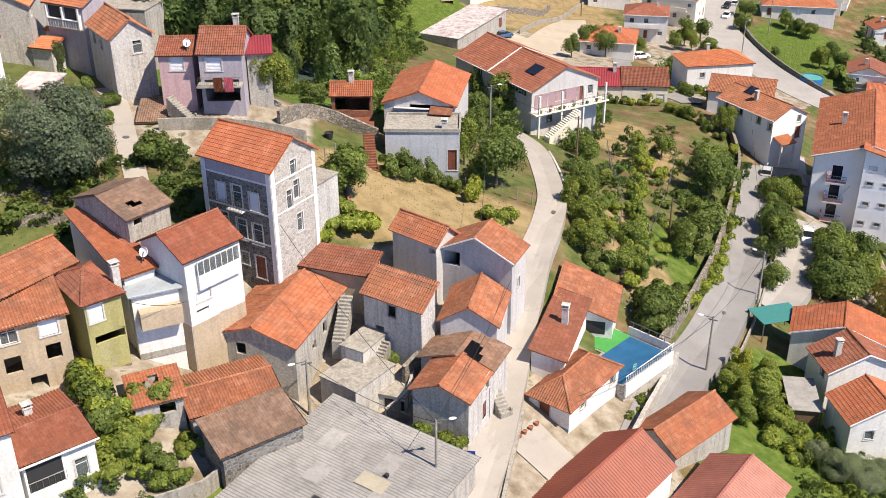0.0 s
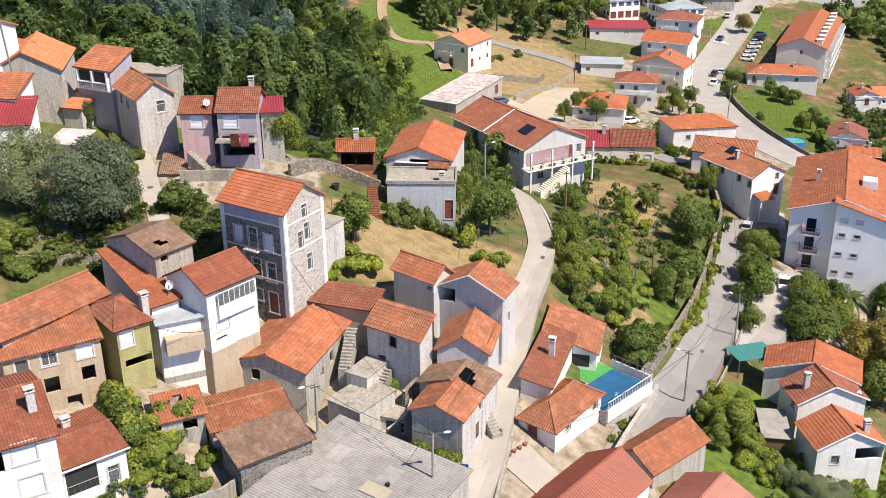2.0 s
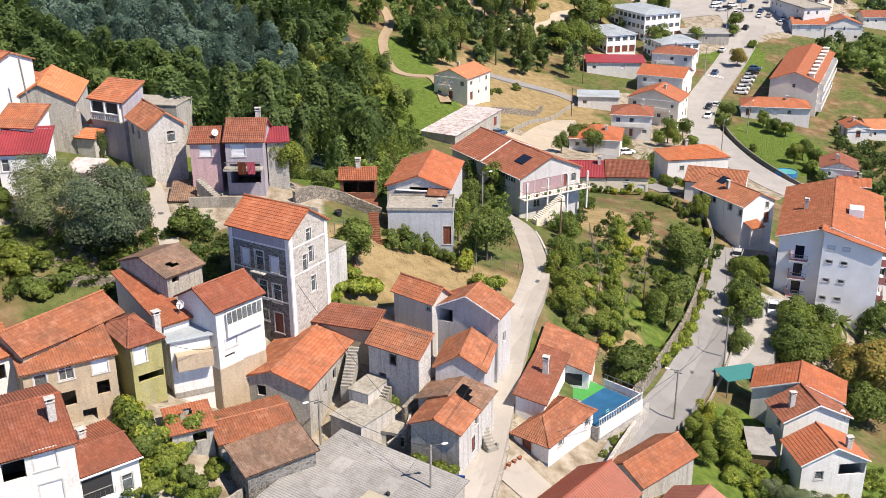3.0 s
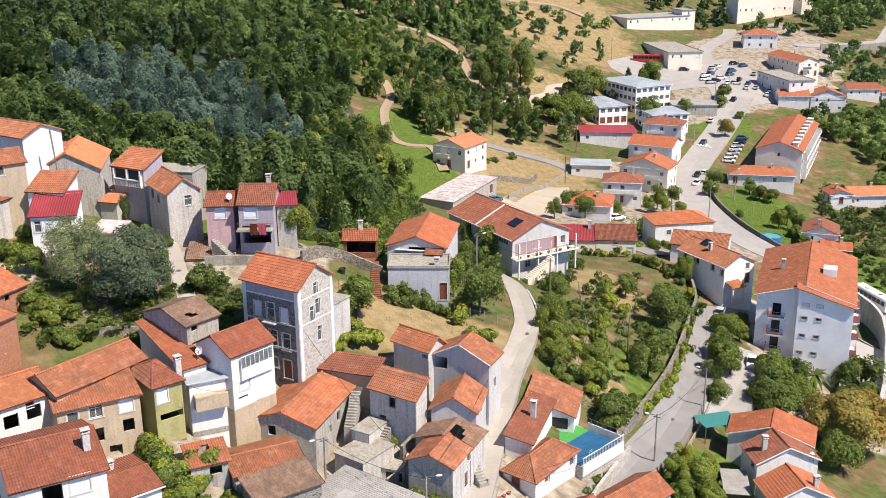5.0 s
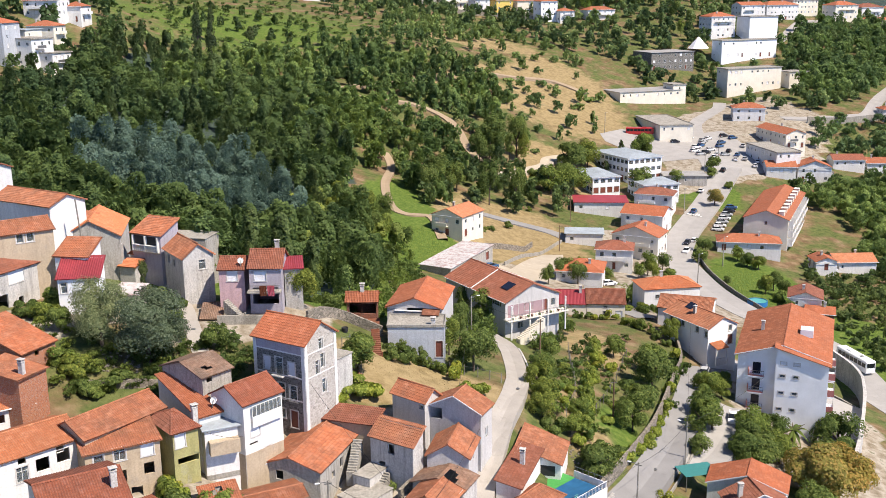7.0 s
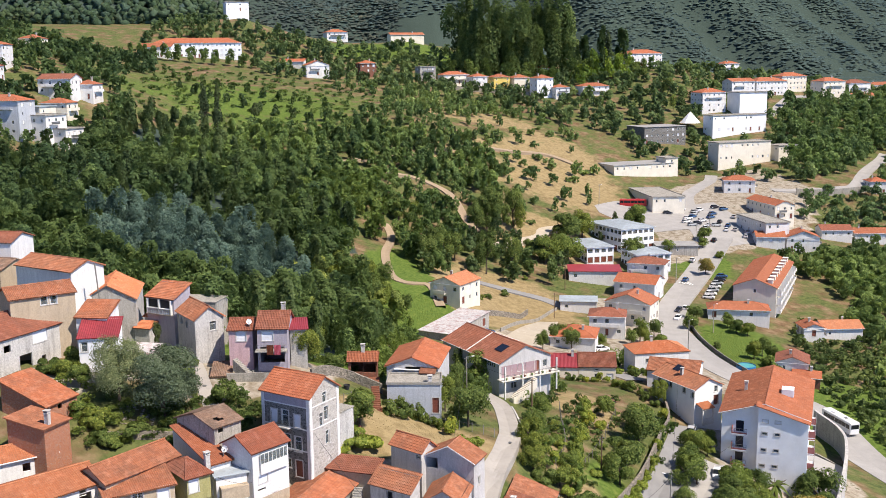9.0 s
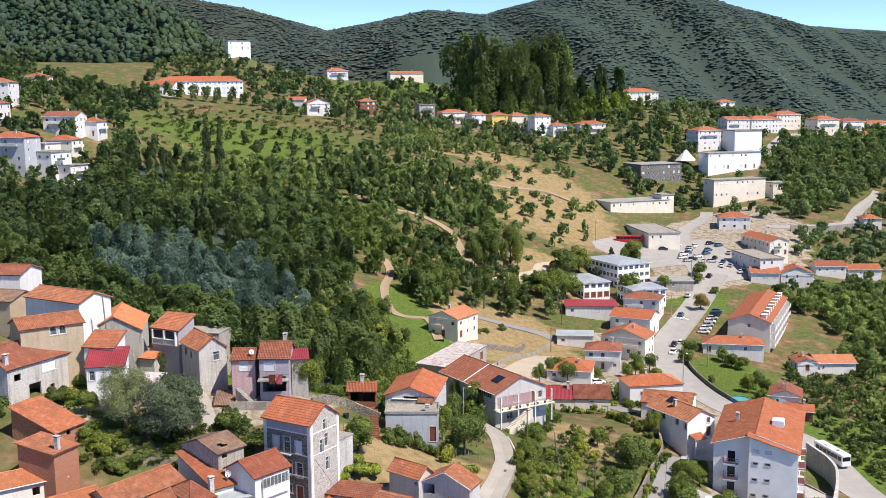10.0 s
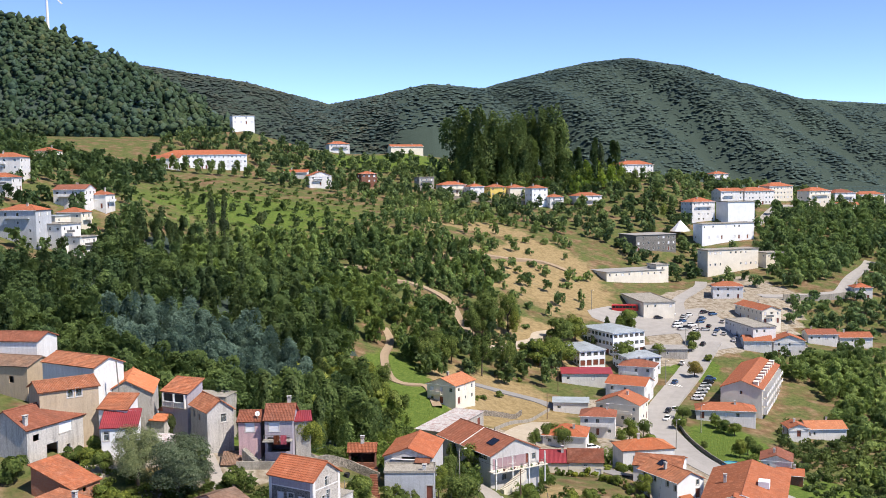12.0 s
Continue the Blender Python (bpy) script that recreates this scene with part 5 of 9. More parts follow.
town_house("house", "cream house with an orange roof", 368.5, 745.1, 18, 26.2, 12, 2, "hip", "x", "plaster_cream", "tile_far")
town_house("house", "white house with an orange tiled roof", 116.6, 585.3, 18, 17.9, 10, 2, "hip", "x", "plaster_white", "tile_far")
town_house("manor", "white manor house with tall windows and red roof", 164.6, 673.3, 18, 25.8, 14, 3, "hip", "x", "plaster_white", "tile_far")
town_house("house", "old grey stone house on the ridge", 19.9, 606.3, 18, 10.1, 9, 3, "flat", "x", "plaster_grey", "concrete")
town_house("house", "cream row house with orange roof", 33.7, 596.5, 18, 16.4, 10, 2.6, "hip", "x", "plaster_cream", "tile_far")
town_house("house", "white row house with orange roof", 51.4, 591.8, 18, 9.2, 10, 3, "hip", "x", "plaster_white", "tile_far")
town_house("house", "yellow row house with orange roof", 64.0, 594.3, 18, 10.7, 10, 3, "hip", "x", "plaster_yellow", "tile_far")
town_house("house", "cream row house with orange roof", 76.4, 594.3, 18, 10.7, 10, 3, "hip", "x", "plaster_cream", "tile_far")
town_house("house", "white tall row house with orange roof", 88.0, 578.1, 18, 10.5, 10, 4, "hip", "x", "plaster_bright", "tile_far")
town_house("house", "white row house with orange roof", 98.9, 576.3, 18, 9.1, 9, 2.4, "hip", "x", "plaster_white", "tile_far")
town_house("house", "white house behind the row", 98.4, 644.4, 18, 9.6, 9, 2, "hip", "x", "plaster_white", "tile_far")
town_house("school", "long white school with red roof", -139.4, 596.4, 8, 52.3, 16, 3, "hip", "x", "plaster_bright", "tile_far")
town_house("school_wing", "white school wing with red roof", -145.0, 586.4, -6, 19.2, 12, 2, "gable", "x", "plaster_bright", "tile_far")
town_house("chapel", "plain white cube building on the ridge", -110.0, 700.4, 20, 15.7, 10, 2.6, "flat", "x", "plaster_bright", "concrete", 81.6)
town_house("house", "white house with red roof", -46.6, 570.7, 18, 13.6, 10, 2.6, "gable", "y", "plaster_white", "tile_far")
town_house("house", "white house with an orange tiled roof", -65.5, 600.5, -10, 15.5, 9, 1.2, "gable", "x", "plaster_white", "tile_far")
town_house("house", "red-brown house with balconies", -16.3, 597.8, 18, 10.0, 9, 2.8, "hip", "x", "brick_dark", "tile_far")
town_house("house", "white villa with red roof", -44.1, 744.2, 18, 16.0, 11, 2.4, "hip", "x", "plaster_white", "tile_far")
town_house("long_shed", "long low building with red roof", 2.6, 700.6, 18, 24.7, 8, 1.2, "gable", "x", "plaster_cream", "tile_far", 62.6)
town_house("house", "white house with broad red-brown roof", -135.8, 375.3, -10, 13.5, 10, 2.6, "gable", "x", "plaster_white", "tile_brown")
town_house("house", "white house with a terrace", -123.3, 381.2, -10, 7.3, 9, 2.2, "hip", "x", "plaster_white", "tile_far")
town_house("house", "cream house with red roof", -128.0, 352.7, -10, 10.2, 9, 2.2, "hip", "x", "plaster_cream", "tile_far")
town_house("house", "cream house with flat pale roof", -132.4, 339.9, -20, 9.7, 9, 2.4, "flat", "x", "plaster_cream", "sheet_pale")
town_house("house", "pale blue town house with orange roof", -138.2, 321.4, -14, 14.4, 10, 4, "hip", "x", "plaster_blue", "tile_far")
town_house("house", "white stepped house with balconies", -126.2, 326.6, -25, 10.4, 10, 3, "flat", "x", "plaster_white", "concrete")
town_house("house", "white terraced house below the others", -120.5, 327.6, -25, 10.9, 9, 2, "flat", "x", "plaster_white", "concrete")
town_house("house", "white house with red roof", -168.4, 394.4, -5, 13.8, 10, 3, "hip", "x", "plaster_white", "tile_far")
town_house("house", "cream villa with red roof", -176.7, 477.4, -15, 9.8, 10, 2, "hip", "x", "plaster_cream", "tile_far")
town_house("house", "white house with pink roof", -161.6, 369.4, -5, 12.0, 9, 2.4, "hip", "x", "plaster_white", "tile_far")
town_house("house", "white house with red roof", 223.3, 430.0, -5, 8.4, 9, 2, "hip", "x", "plaster_white", "tile_far")


home, length, width, top, rise_, *_ = FORM["terrace_block"]
side = pose(length, 0, 0, 0, 0, 90)
for k in range(3):
    for j in range(8):
        slab = part("balcony", shared(("terrace_balcony",), lambda: box_bm([(0, -1.5, -0.16, 4.6, -0.004, 0)], 0.02), MAT["plaster_cream"]), None, home, "", side @ Matrix.Translation((0.8 + j * 5.9, 0, top - 2.9 * (k + 1) + 0.1)))
        part("balcony_front", shared(("terrace_front",), lambda: box_bm([(0, -1.5, 0, 4.6, -1.4, 0.95), (0, -1.4, 0, 0.12, -0.004, 2.3)], 0.01), MAT["plaster_white"]), None, slab)
for j in range(8):
    for u in (length - 3.2,):
        part("dormer", shared(("terrace_dormer",), lambda: box_bm([(0, 0, -0.6, 1.6, 2.2, 1.3), (-0.15, -0.15, 1.3, 1.75, 2.35, 1.45)], 0.02), MAT["plaster_cream"]), None, home, "", Matrix.Translation((u, 2.0 + j * 5.9, top + 0.7)))


# ---- yards, poles, vehicles and other things ----
def at_ground(x, y, dz=0.0):
    return float(ground(x, y)[0]) + dz


def slab_house(name, label, x, y, top, turn, length, width, high, mat, category="outbuilding"):
    """A flat-roofed concrete block with a raised rim."""
    home = empty(name, pose(x, y, top - high, 0, 0, turn), label, category)
    part("body", box_bm([(0, 0, -1.5, length, width, high - 0.15)]), MAT[mat], home)
    part("roof_slab", box_bm([(-0.1, -0.1, high - 0.15, length + 0.1, width + 0.1, high)], 0.02), MAT["concrete"], home)
    # the body is solid; near-black panels stand for the shade in its openings
    part("doorway", box_bm([(length * 0.3, -0.02, 0.1, length * 0.3 + 0.9, 0.04, min(2.1, high - 0.4))]), MAT["dark"], home)
    part("window_hole", box_bm([(length * 0.68, -0.02, 1.0, length * 0.68 + 0.8, 0.04, min(2.0, high - 0.4))]), MAT["dark"], home)
    return home


def stairs(label, x, y, z, turn, width, steps, rise, run, mat="concrete"):
    home = empty("stairs", pose(x, y, z, 0, 0, turn), label, "stairs")
    me = shared(("step", width, rise, run), lambda: box_bm([(-width / 2, 0, -1.6, width / 2, run, rise)], 0.015), MAT[mat])
    for k in range(steps):
        part("step", me, None, home, "", Matrix.Translation((0, k * run, k * rise)))
    part("stringer", box_bm([(width / 2, 0, -1.0, width / 2 + 0.15, run, 0.5)]), MAT[mat], home)
    return home


slab_house("concrete_annex", "weathered flat-roofed concrete annex in the stair court", -6.6, 74.2, -9.5, -40, 3.9, 5.0, 4.2, "plaster_old")
slab_house("concrete_terrace", "stained concrete roof terrace in the stair court", -4.9, 77.0, -8.3, -34, 2.3, 6.3, 4.0, "plaster_old")
slab_house("concrete_store", "small concrete store with broken roof edge", -2.0, 74.0, -11.3, -22, 2.6, 3.1, 2.4, "plaster_white")
stairs("worn pale concrete outside stair between the houses", -5.2, 77.6, -8.6, -12, 1.1, 13, 0.2, 0.3)
stairs("short concrete stair down into the court", -2.2, 76.2, -10.3, -30, 1.0, 8, 0.19, 0.28)
stairs("steep stone stair beside the lane house", 8.9, 72.2, -12.8, 24, 1.0, 10, 0.2, 0.28)
stairs("stone steps between the beige and olive houses", -23.2, 66.9, -8.6, 10, 1.2, 9, 0.19, 0.32)
stairs("outside stair of the pink house", -20.6, 105.2, 2.0, 60, 1.0, 11, 0.19, 0.27)
stairs("red-tiled garden stair beside the flat-roofed house", -2.2, 103.5, -3.6, 4, 1.2, 14, 0.18, 0.32, "tile")
field_wall("old stained wall closing the stair court", [(-1.2, 72.2), (0.6, 73.8), (1.2, 76)], 1.6, 0.25, "plaster_grey")
field_wall("broken stone wall of the ruined house", [(0.4, 75.2), (2.2, 77), (4, 78)], 2.6, 0.4, "stone_wall", rough=0.3)


def lamp_post(x, y, high, turn, wood=False, lamp=True, label=""):
    z = at_ground(x, y)
    home = empty("street_lamp" if lamp else "utility_pole", pose(x, y, z, 0, 0, turn), label or ("street lamp on a concrete pole" if lamp else "plain wooden utility pole"), "street lamp" if lamp else "pole")

    def shaft():
        bm = bmesh.new()
        bmesh.ops.create_cone(bm, segments=8, radius1=0.15, radius2=0.09, depth=high + 0.6, matrix=Matrix.Translation((0, 0, high / 2 - 0.3)))
        return bm

    part("pole", shared(("pole", high, wood), shaft, MAT["wood"] if wood else MAT["concrete"]), None, home)
    part("crossbar", shared(("crossbar", high), lambda: box_bm([(-0.45, -0.05, high - 0.4, 0.45, 0.05, high - 0.3)]), MAT["metal"]), None, home)
    if lamp:
        part("arm", shared(("arm", high), lambda: box_bm([(0, -0.03, high - 0.15, 1.1, 0.03, high - 0.09)]), MAT["metal"]), None, home)

        def head():
            bm = bmesh.new()
            bmesh.ops.create_uvsphere(bm, u_segments=10, v_segments=6, radius=0.2, matrix=Matrix.Translation((1.25, 0, high - 0.1)) @ Matrix.Diagonal((1.6, 0.8, 0.45, 1)))
            return bm

        part("lamp_head", shared(("lamp_head", high), head, MAT["white"]), None, home)
    return Vector((x, y, z + high - 0.2))


P1 = lamp_post(2.6, 63.0, 7.5, 10)
P2 = lamp_post(31.0, 87.4, 7, 150)
P3 = lamp_post(42.4, 105.2, 7, 140)
P4 = lamp_post(12.8, 128.5, 7, 20)
P5 = lamp_post(23.5, 124, 7.5, 0, True, False)
P6 = lamp_post(61, 168, 7, 180)
lamp_post(33, 112, 6, 0, True, False)
for a, b in ((84, 240), (98, 262), (100, 312), (118, 350), (130, 372), (90, 400)):
    lamp_post(a, b, 9, 30)
lamp_post(58, 296, 9, 0, True, False)
lamp_post(50, 268, 8, 0, True, False)
P7 = lamp_post(-7.5, 72.5, 5.5, 200)


def wire(a, b, sag=0.8):
    cu = bpy.data.curves.new("cable", "CURVE")
    cu.dimensions, cu.bevel_depth, cu.bevel_resolution = "3D", 0.022, 1
    sp = cu.splines.new("POLY")
    sp.points.add(11)
    for k in range(12):
        t = k / 11
        p = a.lerp(b, t)
        sp.points[k].co = (p.x, p.y, p.z - sag * 4 * t * (1 - t), 1)
    cu.materials.append(MAT["dark"])
    tagged(new("cable", cu), "thin black overhead cable between poles", "cable", "overhead cables")


for a, b in ((P1, Vector((-9.6, 80.5, 1.5))), (P1, P7), (P1, Vector((11, 84, -5))), (P2, P3), (P2, Vector((15, 72, -11))), (P3, Vector((62, 128, -18))), (P4, P5), (P4, Vector((8, 88, -3))), (P6, P3), (Vector((-20, 70, 0.5)), Vector((-15, 76, -2)))):
    wire(a, b)

post = empty("traffic_sign", pose(5.3, 64.9, at_ground(5.3, 64.9), 0, 0, -10), "blue road sign above a round no-parking sign", "sign")
part("post", box_bm([(-0.035, -0.035, -0.3, 0.035, 0.035, 2.7)]), MAT["metal"], post)
MAT["sign_blue"], MAT["sign_red"] = plain("sign_blue", (0.02, 0.08, 0.35), 0.4), plain("sign_red", (0.5, 0.03, 0.03), 0.4)
part("blue_panel", box_bm([(-0.4, -0.06, 2.05, 0.4, -0.03, 2.75)], 0.02), MAT["sign_blue"], post)
part("arrow_mark", box_bm([(-0.06, -0.072, 2.15, 0.06, -0.062, 2.6)]), MAT["paint"], post)


def disc(r, y0, y1, n=20):
    bm = bmesh.new()
    bmesh.ops.create_cone(bm, cap_ends=True, segments=n, radius1=r, radius2=r, depth=abs(y1 - y0), matrix=Matrix.Translation((0, (y0 + y1) / 2, 0)) @ Matrix.Rotation(radians(90), 4, "X"))
    return bm


part("round_rim", disc(0.36, -0.05, -0.03), MAT["sign_red"], post, "", Matrix.Translation((0, 0, 1.6)))
part("round_face", disc(0.27, -0.06, -0.05), MAT["sign_blue"], post, "", Matrix.Translation((0, 0, 1.6)))
part("round_bar", box_bm([(-0.26, -0.07, -0.035, 0.26, -0.06, 0.035)]), MAT["sign_red"], post, "", Matrix.Translation((0, 0, 1.6)) @ Matrix.Rotation(radians(45), 4, "Y"))

# swimming pool terrace beside the long house
MAT["turf"] = plain("turf", (0.06, 0.30, 0.07), 0.9, 0.2)
MAT["pool_blue"] = plain("pool_blue", (0.025, 0.12, 0.24), 0.35, 0.3, 0.8)
deck = empty("pool_terrace", pose(19.6, 77.5, -17.4, 0, 0, 43), "raised terrace with a covered blue pool and a white railing", "terrace")
part("deck", box_bm([(1.2, 0.1, -3, 8.9, 5.0, 2.6), (4.4, 5.0, -3, 8.9, 8.0, 2.6)]), MAT["stone_pale"], deck, "weathered stone base of the terrace")
part("deck_floor", box_bm([(1.2, 0.1, 2.6, 8.9, 5.0, 2.66), (4.4, 5.0, 2.6, 8.9, 8.0, 2.66)]), MAT["concrete"], deck)
part("artificial_turf", box_bm([(4.6, 4.6, 2.66, 8.7, 7.9, 2.7)]), MAT["turf"], deck)
part("pool_rim", box_bm([(1.3, 0.4, 2.66, 8.4, 0.55, 2.9), (1.3, 4.35, 2.66, 8.4, 4.5, 2.9), (1.3, 0.55, 2.66, 1.45, 4.35, 2.9), (8.25, 0.55, 2.66, 8.4, 4.35, 2.9)], 0.03), MAT["pool_blue"], deck)


def sagging_cover():
    """A pool cover that hangs a little in the middle, with creases."""
    bm = bmesh.new()
    bmesh.ops.create_grid(bm, x_segments=24, y_segments=14, size=0.5)
    for v in bm.verts:
        a, b = v.co.x * 2, v.co.y * 2
        v.co = (1.4 + (a + 1) * 3.45, 0.5 + (b + 1) * 1.95, 2.93 - 0.2 * (1 - a * a) * (1 - b * b) + 0.03 * math.sin(7 * a + 3 * b) * math.cos(5 * b - a))
    return bm


part("pool_cover", sagging_cover(), MAT["pool_blue"], deck, "loose blue pool cover")
part("pool_ladder", box_bm([(3.4, 0.75, 2.8, 3.44, 0.79, 3.6), (3.9, 0.75, 2.8, 3.94, 0.79, 3.6), (3.4, 0.75, 3.0, 3.94, 0.79, 3.05), (3.4, 0.75, 3.3, 3.94, 0.79, 3.35), (3.4, 0.75, 3.56, 3.94, 0.79, 3.6)]), plain("mint_plastic", (0.25, 0.62, 0.48), 0.5), deck)
part("kerb", box_bm([(1.2, -0.1, 1.5, 9.0, 0.1, 2.9), (8.9, 0.1, 1.9, 9.1, 5.1, 3.5)], 0.02), MAT["plaster_white"], deck)
part("top_rail", box_bm([(1.2, -0.03, 3.75, 9.0, 0.03, 3.81)]), MAT["white"], deck)
for k in range(27):
    part("baluster", shared(("pool_baluster",), lambda: box_bm([(-0.02, -0.02, 0, 0.02, 0.02, 0.9)]), MAT["white"]), None, deck, "", Matrix.Translation((1.25 + k * 0.295, 0, 2.9)))
part("end_rail", box_bm([(8.97, 0.1, 4.05, 9.03, 5.0, 4.11)] + [(8.97, 0.1 + k * 0.9, 3.5, 9.03, 0.16 + k * 0.9, 4.05) for k in range(6)]), MAT["metal"], deck)

blue_base = FORM["white_house"]
part("painted_base", box_bm([(0.02, -0.03, blue_base[3] - 3.4, blue_base[1] - 0.02, -0.005, blue_base[3] - 2.1)]), plain("blue_paint", (0.16, 0.26, 0.38), 0.7), blue_base[0])
yard("front_yard", "pale concrete yard before the white house", [(8.8, 69.5), (12.4, 65.5), (15.2, 69), (11.5, 73.5)], "concrete_road", 0.5, 0.1)


# ---- roof and wall fittings ----
def on_slope(name, u, v, back=False):
    """The pose of a spot on the front slope of a gabled house with its ridge along the front; u, v from 0 to 1."""
    home, length, width, top, rise, ridge, over = FORM[name]
    if ridge == "x":
        pitch = rise / (width / 2)
        return home, slope_pose((u * length, v * width / 2, top + v * rise + 0.14), (1, 0, 0), (0, 1, pitch))
    pitch = rise / (length / 2)
    return home, slope_pose((length - v * length / 2, u * width, top + v * rise + 0.14), (0, 1, 0), (-1, 0, pitch))


MAT["solar"] = plain("solar", (0.012, 0.016, 0.03), 0.15, 0.2)


def solar(name, u, v, n, w=1.0, h=1.7):
    home, m = on_slope(name, u, v)
    for k in range(n):
        part("solar_panel", shared(("solar", w, h), lambda: box_bm([(-w / 2, -h / 2, 0, w / 2, h / 2, 0.06)], 0.01), MAT["solar"]), None, home, "dark glass solar panel", m @ Matrix.Translation(((k - n / 2) * (w + 0.06), 0, 0.05)))


solar("solar_house", 0.84, 0.55, 2, 1.1, 2.0)
solar("cottage_white", 0.35, 0.9, 2, 0.9, 1.8)


def dish(name, x, y, z, turn):
    home = FORM[name][0]

    def bowl():
        bm = bmesh.new()
        bmesh.ops.create_uvsphere(bm, u_segments=14, v_segments=10, radius=0.42, matrix=Matrix.Diagonal((1, 0.35, 1, 1)))
        bmesh.ops.delete(bm, geom=[v for v in bm.verts if v.co.y < -0.02], context="VERTS")
        bmesh.ops.solidify(bm, geom=bm.faces[:], thickness=0.03)
        return bm

    ob = part("satellite_dish", shared(("bowl",), bowl, MAT["white"]), None, home, "white satellite dish", pose(x, y, z + 0.7, -25, 0, turn))
    part("dish_arm", shared(("dish_arm",), lambda: box_bm([(-0.02, -0.6, -0.02, 0.02, 0.2, 0.02), (-0.03, 0.0, -0.8, 0.03, 0.06, 0)]), MAT["metal"]), None, ob)


dish("dish_house", 9.0, 2.2, FORM["dish_house"][3] + 0.5, 30)
dish("pink_house", FORM["pink_house"][1] * 0.85, 0.6, FORM["pink_house"][3] + 0.4, 10)
dish("link_house", 0.8, 0.6, FORM["link_house"][3] + 0.4, 20)
dish("villa_mid", FORM["villa_mid"][1] * 0.9, 0.2, FORM["villa_mid"][3] - 0.2, 20)


def balcony(home, m, u0, u1, z, out=1.3, mat="rail"):
    w = u1 - u0
    ob = part("balcony", shared(("balcony", round(w, 1), out), lambda: box_bm([(0, -out, -0.18, w, 0, 0)], 0.01), MAT["plaster_bright"]), None, home, "", m @ Matrix.Translation((u0, 0, z)))
    part("side_panel", shared(("side_panel", out), lambda: box_bm([(0, -out, 0, 0.12, -0.02, 1.15)]), MAT[mat]), None, ob)
    for z_, hgt in ((0.95, 0.07), (0.5, 0.04)):
        part("railing", shared(("balcony_rail", round(w, 1), hgt), lambda: box_bm([(0.1, -0.05, 0, w, 0, hgt)]), MAT["metal"]), None, ob, "", Matrix.Translation((0, -out + 0.05, z_)))
    part("kick_panel", shared(("kick", round(w, 1)), lambda: box_bm([(0.1, -0.05, 0, w, 0, 0.28)]), MAT[mat]), None, ob, "", Matrix.Translation((0, -out + 0.05, 0)))
    for k in range(7):
        part("baluster", shared(("balcony_post",), lambda: box_bm([(0, -0.04, 0, 0.04, 0, 0.95)]), MAT["metal"]), None, ob, "", Matrix.Translation((0.1 + (w - 0.15) * k / 6, -out + 0.045, 0)))
    part("balcony_door", shared(("balcony_door", round(w, 1)), lambda: box_bm([(w * 0.25, -0.03, 0.02, w * 0.75, 0.02, 2.1)]), MAT["solar"]), None, ob)


home, length, width, top, *_ = FORM["apartment_house"]
for k in range(3):
    balcony(home, Matrix.Identity(4), 1.9, 4.6, top - 3.4 - 3.0 * k, 1.4)
side = pose(length, 0, 0, 0, 0, 90)
for k in range(4):
    balcony(home, side, 0.6, 5.0, top - 3.4 - 3.0 * k, 1.3)
    balcony(home, side, 8.0, 12.4, top - 3.4 - 3.0 * k, 1.3)
part("skylight", box_bm([(length * 0.66, width * 0.35, top + 1.2, length * 0.66 + 2.2, width * 0.35 + 2.4, top + 2.6)], 0.03), MAT["plaster_bright"], home)
chimney(home, length * 0.22, width * 0.45, top + 1.2, 1.3)

home, length, width, top, *_ = FORM["solar_house"]
side = pose(length, 0, 0, 0, 0, 90)
part("veranda_slab", box_bm([(-0.5, -1.8, top - 3.1, width + 0.8, 0, top - 2.9)], 0.02), MAT["plaster_cream"], home, "", side)
part("veranda_rail", box_bm([(0, -1.72 - 0.03, top - 2.0 , width + 0.7, -1.72 + 0.03, top - 2.0 + 0.06)], 0.01), MAT["metal"], home, "", side)
for k in range(int((width + 0.7) / 0.3)):
    part("baluster", shared(("veranda_baluster",), lambda: box_bm([(-0.015, -0.015, 0, 0.015, 0.015, 0.9)]), MAT["metal"]), None, home, "", side @ Matrix.Translation((0.3 * k, -1.72, top - 2.9)))
for k in range(4):
    part("veranda_post", shared(("veranda_post", round(top, 1)), lambda: box_bm([(-0.12, -1.72, top - 6.4, 0.12, -1.48, top - 0.3)], 0.01), MAT["plaster_white"]), None, home, "", side @ Matrix.Translation((0.2 + k * width / 3, 0, 0)))
part("veranda_wall", box_bm([(0.5, -0.03, top - 2.9, width * 0.72, 0.0, top - 0.7)], 0.004), plain("pink_plaster", (0.36, 0.25, 0.27), 0.9), home, "pinkish veranda wall", side)
for k in range(9):
    part("flower_pot", shared(("veranda_pot", k % 2), lambda: box_bm([(-0.14, -0.14, 0, 0.14, 0.14, 0.22), (-0.2, -0.2, 0.22, 0.2, 0.2, 0.42)], 0.05), MAT["tile_brown"] if k % 2 else plain("flower_leaves", (0.1, 0.16, 0.05), 0.9)), None, home, "", side @ Matrix.Translation((0.5 + k * 1.35 + 0.3 * (k % 3), -1.5, top - 2.9)))
rise_ = FORM["solar_house"][4]
for n, v in enumerate((0.0, width)):
    part("roof_step", box_bm([(-0.12, 0, 0, 0.12, math.hypot(width / 2 + 0.3, rise_), 0.2)], 0.02), MAT["plaster_white"], home, "white mortar verge across the roof", Matrix.Translation((length * 0.46, v + (-0.3 if n == 0 else 0.3), top - 0.12)) @ Matrix.Rotation(0 if n == 0 else math.pi, 4, "Z") @ Matrix.Rotation(math.atan2(rise_, width / 2), 4, "X"))
spot_ = home.matrix_world @ side @ Vector((1.0, -2.4, top - 6.2))
